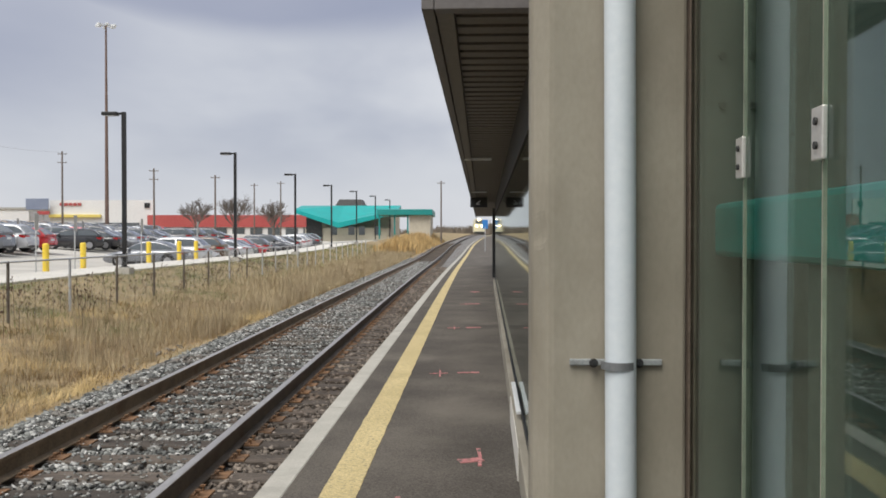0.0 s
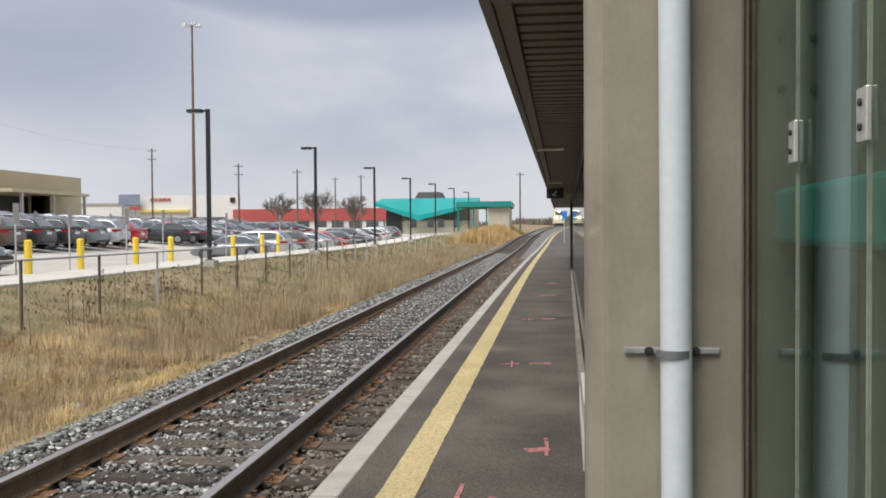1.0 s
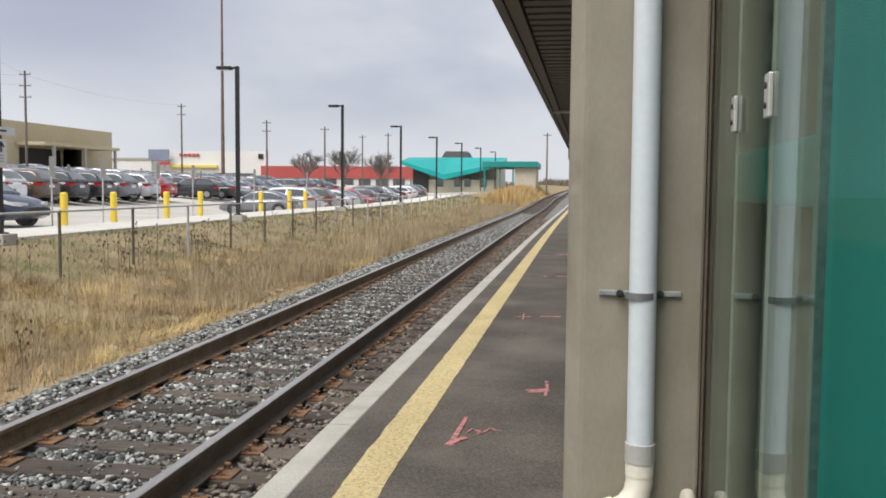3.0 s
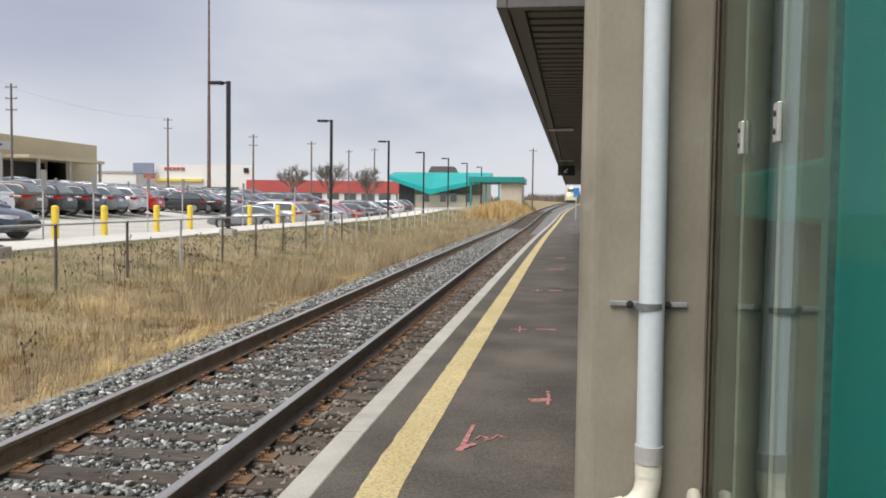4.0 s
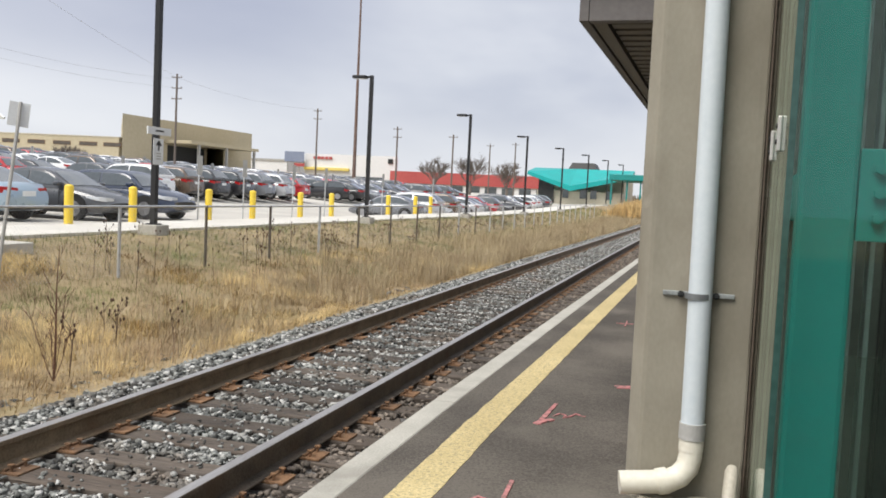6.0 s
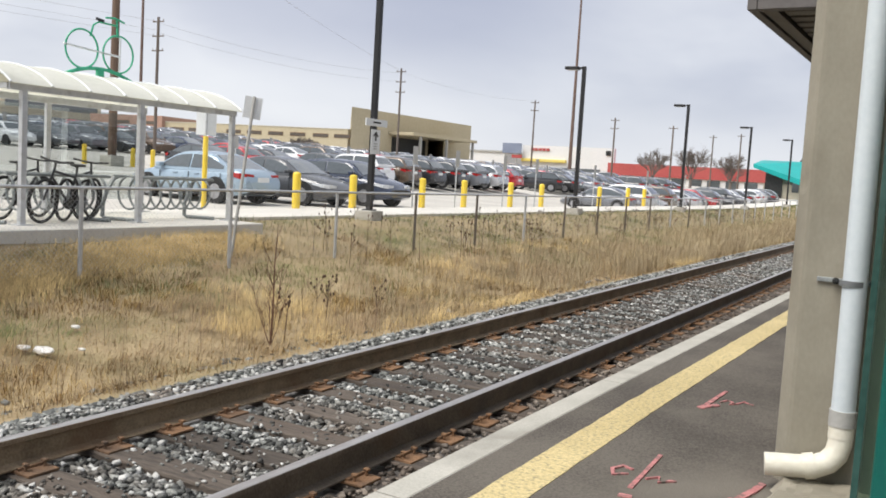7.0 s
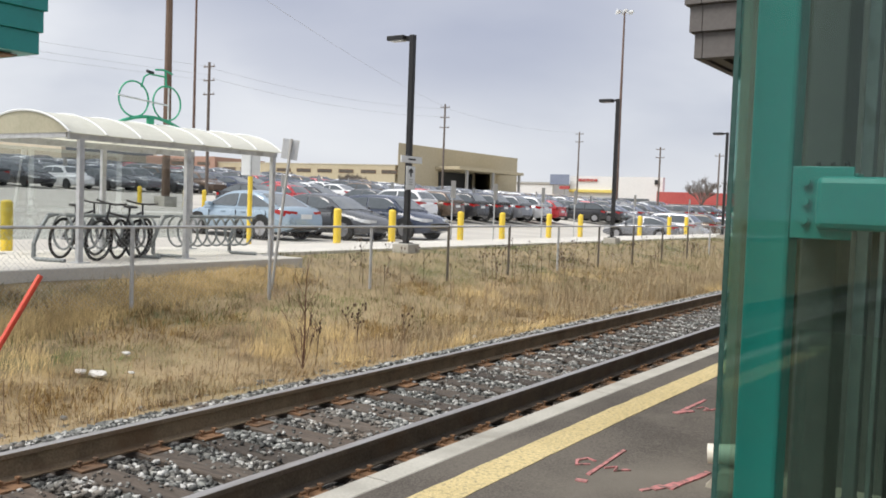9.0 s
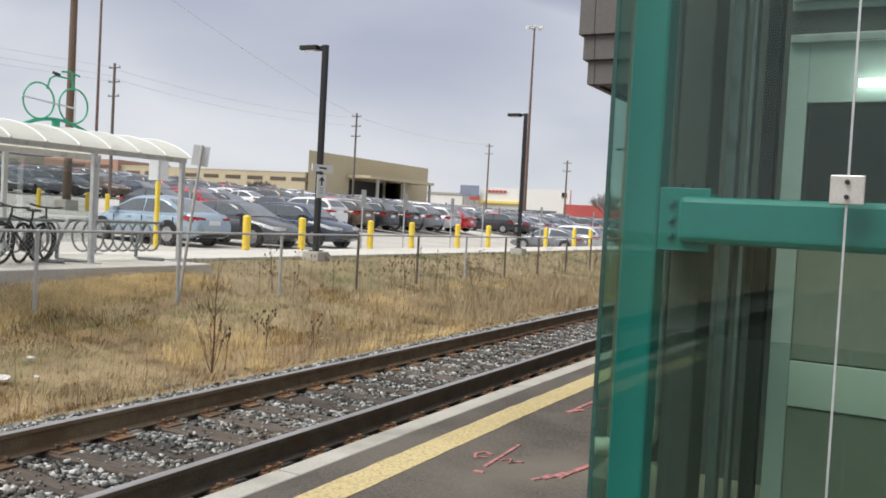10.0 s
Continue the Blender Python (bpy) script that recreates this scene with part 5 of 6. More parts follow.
def pane(bm, corners, off):
    """A thin pane on four corners, pushed out along its normal."""
    c = [Vector(p) for p in corners]
    n = (c[1] - c[0]).cross(c[2] - c[0]).normalized()
    if n.dot((c[0] + c[2]) / 2 - Vector((0, 0, 0.8))) < 0:
        n = -n
    lo = [bm.verts.new(p - n * 0.02) for p in c]
    hi = [bm.verts.new(p + n * off) for p in c]
    bm.faces.new(hi)
    for i in range(4):
        bm.faces.new((lo[i], lo[(i + 1) % 4], hi[(i + 1) % 4], hi[i]))
    bmesh.ops.recalc_face_normals(bm, faces=bm.faces[:])


def car(shape, colour, name, far=False):
    length, w, zb, zl, zt, zr, c0, c1, c2, c3 = SHAPES[shape]
    paint = M_PAINT[colour]
    t = thing(name, f"parked {colour} {'sport utility car' if shape == 'suv' else shape} with dark windows", "car", "cars in the lot")
    f, b = length / 2, -length / 2
    top = [(b - 1, 0.5), (b, zt - 0.3), (b + 0.12, zt - 0.05), (b + 0.5, zt), (c3, zl + 0.01), (0, zl), (c0, zl - 0.02), (f - 0.7, zb - 0.02), (f - 0.2, zb - 0.14), (f, zb - 0.36), (f + 1, 0.45)]
    wide = [(b - 1, 0.3), (b, 0.78), (b + 0.15, 0.9), (b + 0.6, 0.985), (-0.6, 1.0), (0.8, 1.0), (f - 0.7, 0.97), (f - 0.2, 0.87), (f, 0.72), (f + 1, 0.2)]
    floor_line = [(b - 1, 0.6), (b, 0.36), (b + 0.3, 0.24), (0, 0.2), (f - 0.3, 0.22), (f, 0.34), (f + 1, 0.6)]
    us = [b + length * k / 16 for k in range(17)] if far else sorted([b + length * k / 24 for k in range(25)] + [b + 0.04, b + 0.1, f - 0.04, f - 0.1])
    bm = bmesh.new()
    loft(bm, [ring(u, w * soft(wide, u, 0.1), soft(floor_line, u), soft(top, u, 0.1)) for u in us])
    part("body", bm, paint, t, smooth=True)
    # cabin: painted shell with rounded roof edges, panes set on it
    wl, wt = w * 0.92, w * 0.72
    prof = [(c3 - 0.3, zl - 0.12), (c3, zl - 0.02), (c2, zr - 0.05), ((c1 + c2) / 2, zr), (c1, zr - 0.05), (c0, zl - 0.03), (c0 + 0.3, zl - 0.15)]

    def side(z):
        return wl + (wt - wl) * (z - zl) / (zr - zl)

    def roof(u):
        return max(zl - 0.01, soft(prof, u, 0.22))

    def eave(u):
        return zl - 0.05 + (roof(u) - zl + 0.05) * 0.87

    bm = bmesh.new()
    secs = []
    steps = 10 if far else 26
    for k in range(steps + 1):
        u = c3 + (c0 - c3) * k / steps
        z, ze = roof(u), eave(u)
        zm = (z + ze) / 2 + 0.012
        half = [(side(zl) + 0.005, zl - 0.06), (side(ze), ze), (side(z) * 0.93, zm), (side(z) * 0.8, z - 0.01)]
        secs.append([(u, -w2, zz) for w2, zz in half] + [(u, 0, z + 0.015)] + [(u, w2, zz) for w2, zz in half[::-1]])
    loft(bm, secs)
    part("cabin", bm, paint, t, smooth=True)
    zw0 = zl + 0.03

    def sheet(name, grid):
        """Curved glass on a grid of points, with a rim turned into the cabin."""
        bm = bmesh.new()
        q = [[bm.verts.new(p) for p in row] for row in grid]
        for r0, r1 in zip(q, q[1:]):
            for i in range(len(r0) - 1):
                bm.faces.new((r0[i], r0[i + 1], r1[i + 1], r1[i]))
        rim = q[0] + [r[-1] for r in q[1:-1]] + q[-1][::-1] + [r[0] for r in q[-2:0:-1]]
        deep = [bm.verts.new((v.co.x * 0.985, v.co.y * 0.96, v.co.z - 0.012)) for v in rim]
        for i in range(len(rim)):
            j = (i + 1) % len(rim)
            bm.faces.new((rim[i], rim[j], deep[j], deep[i]))
        bmesh.ops.recalc_face_normals(bm, faces=bm.faces[:])
        part(name, bm, M_CARGLASS, t, "dark tinted glass", smooth=True)

    nu = 4 if far else 7
    for nm, ua, ub in (("windscreen", c0, c1), ("rear_window", c3, c2)):
        grid = []
        for k in np.linspace(0.1, 0.9, nu):
            u = ua + (ub - ua) * k
            z = roof(u)
            grid.append([(u + 0.012 * (1 if ua > 0 else -1), v * side(z) * 0.86, z + 0.024 - 0.025 * (v / 0.93) ** 2) for v in np.linspace(-0.93, 0.93, 5)])
        sheet(nm, grid)
    mid = (c1 + c2) / 2 + 0.05
    ok = [u for u in np.linspace(c3, c0, 60) if eave(u) - 0.035 > zw0 + 0.04]
    for s in (-1, 1):
        for u0, u1 in ((mid + 0.035, ok[-1]), (ok[0] + 0.06, mid - 0.035)):
            grid = []
            for u in np.linspace(u0, u1, nu):
                hi = max(zw0 + 0.02, eave(u) - 0.035)
                grid.append([(u, s * (side(z) + 0.009), z) for z in np.linspace(zw0, hi, 3)])
            sheet("side_window", grid)
        for nm, m, u0, u1, z0, z1, y0 in (("tail_lamp", M_LAMP_RED, b + 0.01, b + 0.34, zt - 0.3, zt - 0.13, 0.69), ("headlight", M_LAMP_CLEAR, f - 0.5, f - 0.06, zb - 0.29, zb - 0.17, 0.66)):
            bm = bmesh.new()
            d = 1 if nm == "tail_lamp" else -1
            ue, ui = (u0, u1) if d > 0 else (u1, u0)
            loft(bm, [[(ue, s * w * 0.42, z0 + 0.03), (ue, s * w * 0.42, z1 - 0.02), (ue + d * 0.25, s * w * 0.42, z1), (ue + d * 0.25, s * w * 0.42, z0)],
                      [(ue + d * 0.03, s * w * 0.74, z0), (ue + d * 0.03, s * w * 0.74, z1), (ue + d * 0.3, s * w * 0.74, z1 + 0.02), (ue + d * 0.3, s * w * 0.74, z0)],
                      [(ue + d * 0.16, s * w * 0.9, z0 + 0.02), (ue + d * 0.16, s * w * 0.9, z1), (ui + d * 0.1, s * w * 0.97, z1 + 0.03), (ui + d * 0.1, s * w * 0.97, z0 + 0.1)]])
            part(nm, bm, m, t)
        for u in (length * 0.29, -length * 0.29):
            bm = bmesh.new()
            rod(bm, (u, s * (w - 0.2), 0.33), (u, s * (w + 0.012), 0.33), 0.33, seg=12 if far else 24)
            wh = part("wheel", bm, M_TYRE, t)
            if far:
                continue
            bm = bmesh.new()
            rod(bm, (u, s * (w * 0.9), 0.36), (u, s * (w + 0.004), 0.36), 0.385, seg=24)
            part("wheel_arch", bm, M_DARK, t)
            bm = bmesh.new()
            rod(bm, (u, s * (w + 0.0), 0.33), (u, s * (w + 0.016), 0.33), 0.215, seg=20)
            for a in range(5):
                c, d = math.cos(a * 1.2566), math.sin(a * 1.2566)
                rod(bm, (u + 0.04 * c, s * (w + 0.02), 0.33 + 0.04 * d), (u + 0.2 * c, s * (w + 0.02), 0.33 + 0.2 * d), 0.022, seg=6)
            part("rim", bm, M_RIM, wh)
        if far:
            continue
        bm = bmesh.new()
        box(bm, c0 - 0.42, c0 - 0.24, s * (w + 0.03) - 0.1, s * (w + 0.03) + 0.1, zl, zl + 0.13, 0.04)
        part("mirror", bm, paint, t)
        for u in (0.32 * c1 + 0.15, c2 + 0.35):
            bm = bmesh.new()
            box(bm, u - 0.09, u + 0.09, s * w * 0.965 - 0.02, s * w * 0.965 + 0.035, zl - 0.16, zl - 0.13, 0.008)
            part("door_handle", bm, paint, t)
        for u in (mid - 0.02, c0 - 0.3, c3 + 0.42):
            bm = bmesh.new()
            box(bm, u - 0.005, u + 0.005, s * w * 0.99 - 0.012, s * w * 0.99 + 0.012, 0.36, zl - 0.1)
            part("door_seam", bm, M_PLASTIC, t)
        bm = bmesh.new()
        box(bm, -length * 0.2, length * 0.2, s * w * 0.955 - 0.02, s * w * 0.955 + 0.02, 0.21, 0.31, 0.008)
        part("sill", bm, M_PLASTIC, t)
    if far:
        return t
    bm = bmesh.new()
    box(bm, b - 0.006, b + 0.06, -0.24, 0.24, zt - 0.36, zt - 0.22, 0.004)
    part("number_plate", bm, M_SIGN, t)
    bm = bmesh.new()
    box(bm, f - 0.12, f + 0.006, -0.46, 0.46, zb - 0.5, zb - 0.32, 0.02)
    part("grille", bm, M_PLASTIC, t)
    bm = bmesh.new()
    box(bm, b - 0.004, b + 0.25, -w * 0.62, w * 0.62, 0.3, 0.42, 0.03)
    part("bumper", bm, M_PLASTIC, t)
    return t


MODELS = {}


def park(shape, colour, x, y, turn):
    """turn 0: the nose points towards the railway."""
    m = pose(x + bend(min(y, 120)), y, lot_z(x, y) + 0.003, 0, 0, turn)
    key = (shape, colour, x < -28)
    if key in MODELS:
        copy_thing(MODELS[key], m)
    else:
        MODELS[key] = car(shape, colour, shape if shape != "suv" else "sport_utility_car", key[2])
        MODELS[key].matrix_basis = m


random.seed(21)
park("sedan", "pale blue", -16.35, 14.55, 180)
park("sedan", "dark grey", -15.45, 17.25, 0)
park("hatchback", "dark blue", -15.0, 20.0, 0)
for k, (sh, co) in enumerate((("suv", "white"), ("suv", "brown"), ("suv", "black"), ("suv", "black"), ("suv", "grey"), ("suv", "silver"))):
    park(sh, co, -25.9, 35.2 + 2.8 * k, 180)
park("hatchback", "red", -25.9, 52.0, 180)
park("hatchback", "black", -25.6, 58.6, 200)
park("sedan", "grey", -15.6, 46.2, 180)
park("suv", "silver", -15.4, 49.2, 180)
park("sedan", "red", -40.5, 40.5, 180)
park("sedan", "black", -44.0, 15.5, 0)
park("suv", "black", -44.4, 18.6, 0)
MIX = [("sedan", "silver"), ("sedan", "white"), ("sedan", "black"), ("suv", "black"), ("suv", "dark grey"), ("sedan", "dark grey"), ("suv", "silver"), ("hatchback", "dark grey"),
       ("hatchback", "dark blue"), ("sedan", "grey"), ("hatchback", "white"), ("sedan", "dark blue"), ("suv", "grey"), ("sedan", "silver"), ("sedan", "grey"), ("sedan", "black"), ("suv", "brown"), ("hatchback", "red")]
for x, y0, y1, turn in ((-15.8, 52.2, 92, 180), (-25.4, 61.5, 92, 180), (-32.2, 30.2, 112, 0), (-43.5, 45, 124, 180), (-49, 21.6, 124, 0), (-60.5, 16, 122, 180), (-66, 16, 120, 0),
                        (-77, 20, 106, 180), (-82.5, 22, 104, 0), (-93, 34, 100, 180), (-98.5, 34, 100, 0), (-110, 44, 98, 180)):
    y = y0
    while y < y1:
        if random.random() < 0.96:
            sh, co = random.choice(MIX)
            park(sh, co, x + random.uniform(-0.3, 0.3), y, turn + random.choice((0, 0, 0, 180)) + random.uniform(-1.5, 1.5))
        y += random.uniform(2.65, 2.95)

# ---- poles and masts ----
def utility_pole(x, y, h, wide=0.13, arms=2, z=0.6, wood=None):
    t = thing("utility_pole", "weathered wooden utility pole with cross-arms", "utility pole", "utility poles", at=(x, y, z))
    bm = bmesh.new()
    rod(bm, (0, 0, -0.6), (0, 0, h), wide, wide * 0.7, 10)
    part("pole", bm, wood or M_WOOD_POLE, t)
    for k in range(arms):
        bm = bmesh.new()
        zz = h - 0.35 - 1.0 * k
        box(bm, -0.55, 0.55, -0.04, 0.04, zz, zz + 0.08, 0.01)
        a = part("cross_arm", bm, M_WOOD_POLE, t)
        for u in (-0.48, 0.48):
            bm = bmesh.new()
            rod(bm, (u, 0, zz + 0.09), (u, 0, zz + 0.2), 0.035, seg=6)
            part("insulator", bm, M_COUPLING, a)
    return t


for ux, uy, uh, ua in ((-45.38, 69.58, 11.05, 3), (-44.6, 100, 11.0, 2), (-33.8, 100, 9.0, 2), (-26.6, 100, 8.2, 1), (-29, 130, 9.0, 1), (-25, 130, 9.3, 1), (-46.3, 39.66, 10.7, 3), (-0.6, 118, 8.6, 1)):
    utility_pole(ux, uy, uh, 0.13, ua)
BIG_POLE = utility_pole(-32.5, 24.6, 15, 0.21, 0, lot_z(-32.5, 24.6), M_BROWN_POLE)
bm = bmesh.new()
box(bm, -0.4, 0.4, -0.4, 0.4, -0.3, 0.55, 0.04)
part("footing", bm, M_KERB, BIG_POLE, "square concrete footing")


def wires():
    runs = (((-32.5, 24.6, 14.6), (-45.38, 69.58, 11.4)), ((-45.38, 69.58, 11.3), (-44.6, 100, 11.5)), ((-46.3, 39.66, 10.9), (-45.38, 69.58, 11.2)),
            ((-46.3, 39.66, 11.0), (-58, -20, 12.5)), ((-46.3, 39.66, 10.0), (-58, -20, 11.3)), ((-32.5, 24.6, 13.2), (-60, -20, 15.0)), ((-46.3, 39.66, 10.4), (-58, -20, 11.9)), ((-45.38, 69.58, 10.4), (-46.3, 39.66, 10.2)))
    for a, b in runs:
        t = thing("overhead_wire", "thin sagging overhead cable between poles", "cable", "overhead cables")
        a, b = Vector(a), Vector(b)
        bm = bmesh.new()
        tube(bm, [a.lerp(b, k) - Vector((0, 0, 0.6 * 4 * k * (1 - k))) for k in np.linspace(0, 1, 12)], 0.009, 4)
        part("cable", bm, M_COUPLING, t)


wires()


def high_mast(x, y, h, thick=1.0):
    t = thing("high_mast_light", "very tall rusty mast with a ring of floodlights", "light mast", "light masts", at=(x, y, 0.4))
    bm = bmesh.new()
    rod(bm, (0, 0, -0.5), (0, 0, h), 0.29 * thick, 0.12 * thick, 12)
    part("mast", bm, M_MAST, t)
    bm = bmesh.new()
    tube(bm, [(0.75 * math.cos(a), 0.75 * math.sin(a), h) for a in np.linspace(0, 6.283, 16, endpoint=False)], 0.05, 6, True)
    rod(bm, (-0.75, 0, h), (0.75, 0, h), 0.04, seg=6)
    rod(bm, (0, -0.75, h), (0, 0.75, h), 0.04, seg=6)
    part("ring", bm, M_GALV, t)
    for k in range(6):
        a = k * math.pi / 3
        bm = bmesh.new()
        box(bm, -0.3, 0.3, -0.22, 0.22, -0.2, 0.12, 0.04, m=Matrix.Translation((1.05 * math.cos(a), 1.05 * math.sin(a), h)) @ Matrix.Rotation(a, 4, "Z"))
        part("floodlight", bm, M_SIGN, t)


high_mast(-45.8, 116.1, 29.7)
high_mast(-78.0, 65.95, 36.0, 0.7)


# ---- far buildings ----
def warehouse():
    t = thing("tan_warehouse", "long tan warehouse with strip windows and loading dock", "warehouse")
    def oblique(bm, x1, y0, y1, z0, z1):
        low, high = [[bm.verts.new(p) for p in ((x1, y0, z), (x1, y1, z), (-104, y1 + 30, z), (-104, y0 + 30, z))] for z in (z0, z1)]
        for i in range(4):
            bm.faces.new((low[i], low[(i + 1) % 4], high[(i + 1) % 4], high[i]))
        bm.faces.new(low[::-1])
        bm.faces.new(high)
        bmesh.ops.recalc_face_normals(bm, faces=bm.faces[:])

    for x1, y0, y1, z0, z1 in ((-82, 112, 124, 0.0, 11.4), (-82, 142, 152.5, 0.0, 11.4), (-82, 124, 142, 8.2, 11.4), (-85.5, 124, 142, 0.0, 8.2)):
        bm = bmesh.new()
        oblique(bm, x1, y0, y1, z0, z1)
        part("high_block", bm, M_TAN, t)
    # low wing running back from the corner, turned a little
    wing = pose(-82.3, 111.6, 0, 0, 0, 188.3) @ Matrix.Diagonal((1, 1, 0.87, 1))
    bm = bmesh.new()
    box(bm, 0.0, 37, -14, 0, 0.0, 8.85, m=wing)
    part("low_wing", bm, M_TAN, t)
    bm = bmesh.new()
    box(bm, -0.1, 37, -14, 0.06, 8.86, 9.0, m=wing)
    part("roof_edge", bm, M_BEIGE, t)
    bm = bmesh.new()
    box(bm, 36, 52, -14, 0.8, 0.0, 10.0, m=wing)
    part("brick_wing", bm, M_BRICK_FAR, t, "red brick wing")
    bm = bmesh.new()
    box(bm, 0, 36, 0, 0.08, 5.3, 5.52, m=wing)
    part("band", bm, M_BLUE_BAND, t, "blue grey band")
    for u, z0, z1, wd, d in [(u, 7.25, 7.95, 2.9, 0.0) for u in (1.0, 4.9, 9.2, 13.4, 17.6, 21.7, 29.5, 33.4)] + [(u, 3.9, 4.9, 1.1, 0.0) for u in (9.0, 14.5, 17.0)] + [(11.5, 2.5, 4.9, 1.3, 0.0), (19.5, 3.9, 4.9, 1.1, 0.0)] + [(u, 8.2, 8.9, 2.9, 0.8) for u in (38.5, 44.5)]:
        bm = bmesh.new()
        box(bm, u - wd / 2, u + wd / 2, d - 0.1, d + 0.05, z0, z1, 0.02, m=wing)
        win = part("window", bm, M_RUST, t)
        bm = bmesh.new()
        box(bm, u - wd / 2 + 0.08, u + wd / 2 - 0.08, d, d + 0.065, z0 + 0.08, z1 - 0.08, m=wing)
        part("pane", bm, M_WINDOW_FAR, win)
    bm = bmesh.new()
    box(bm, -82, -77, 123, 146, 7.7, 8.2, 0.05)
    d = part("dock_canopy", bm, M_TAN, t)
    for y in (126, 135, 145):
        bm = bmesh.new()
        box(bm, -77.6, -77.2, y - 0.2, y + 0.2, 0, 7.7)
        part("canopy_post", bm, M_COUPLING, d)
    # flat dark panel in place of the shade inside the open dock
    bm = bmesh.new()
    box(bm, -85.6, -85.4, 125, 141, 0.5, 7.6)
    part("dock_door", bm, M_DARK, t, "dark panel for the shaded loading dock opening")
    for y in (120, 131):
        bm = bmesh.new()
        box(bm, -92, -90.5, y + 15, y + 16.6, 11.35, 12.2, 0.05)
        part("roof_unit", bm, M_COUPLING, t)


warehouse()


def store():
    t = thing("white_store", "low white store with red sign and yellow band", "store")
    bm = bmesh.new()
    box(bm, -116, -86, 250, 251.5, 0, 12)
    part("wall", bm, M_WHITE_WALL, t)
    bm = bmesh.new()
    box(bm, -116, -101, 249.2, 250, 7.0, 7.9, 0.1)
    part("yellow_band", bm, M_YELLOW_WALL, t)
    bm = bmesh.new()
    for k in range(5):
        box(bm, -113 + 1.3 * k, -112.0 + 1.3 * k, 249.7, 249.95, 10.4, 11.2)
    part("red_sign", bm, M_RED_WALL, t)
    bm = bmesh.new()
    box(bm, -88.5, -87, 249.7, 249.95, 9.8, 11.2)
    part("logo_panel", bm, M_DARK, t)
    bm = bmesh.new()
    box(bm, -114, -90, 249.8, 249.9, 1.0, 5.5)
    part("shop_front", bm, M_CARGLASS, t)
    t = thing("white_annex", "long low white building", "building")
    bm = bmesh.new()
    box(bm, -150, -123, 252, 270, 0, 9.4)
    part("wall", bm, M_WHITE_WALL, t)
    bm = bmesh.new()
    box(bm, -150.3, -122.7, 251.7, 270.3, 9.4, 10.0)
    part("roof_edge", bm, M_COUPLING, t)
    t = thing("billboard", "dark rectangular sign board on posts", "sign")
    bm = bmesh.new()
    box(bm, -122, -115.5, 248, 248.4, 9.2, 12.4, 0.05)
    part("board", bm, M_BLUE_BAND, t)
    for x in (-121, -117):
        bm = bmesh.new()
        rod(bm, (x, 248.2, 0), (x, 248.2, 9.2), 0.2, seg=8)
        part("post", bm, M_COUPLING, t)
    bm = bmesh.new()
    box(bm, -118.5, -115, 247.6, 247.9, 7.8, 8.8, 0.05)
    part("red_panel", bm, M_RED_WALL, t)
    t = thing("red_store", "long low store with red upper wall", "store")
    bm = bmesh.new()
    box(bm, -86, -38, 245, 265, 4.2, 7.6)
    part("red_wall", bm, M_RED_WALL, t)
    bm = bmesh.new()
    box(bm, -85.8, -38.2, 245.4, 264, 0, 4.2)
    part("lower_wall", bm, M_WHITE_WALL, t)
    for k in range(9):
        bm = bmesh.new()
        x = -82 + 5 * k
        box(bm, x, x + 3.4, 245.1, 245.45, 1.2, 4.0)
        part("window", bm, M_CARGLASS, t)
    t = thing("far_offices", "pale office block with window bands", "building")
    bm = bmesh.new()
    box(bm, -240, -170, 110, 135, 0, 13)
    part("wall", bm, M_BEIGE, t)
    for z in (4.2, 7.4, 10.4):
        bm = bmesh.new()
        box(bm, -170.1, -169.95, 111, 134, z, z + 1.4)
        part("window_band", bm, M_CARGLASS, t)


store()


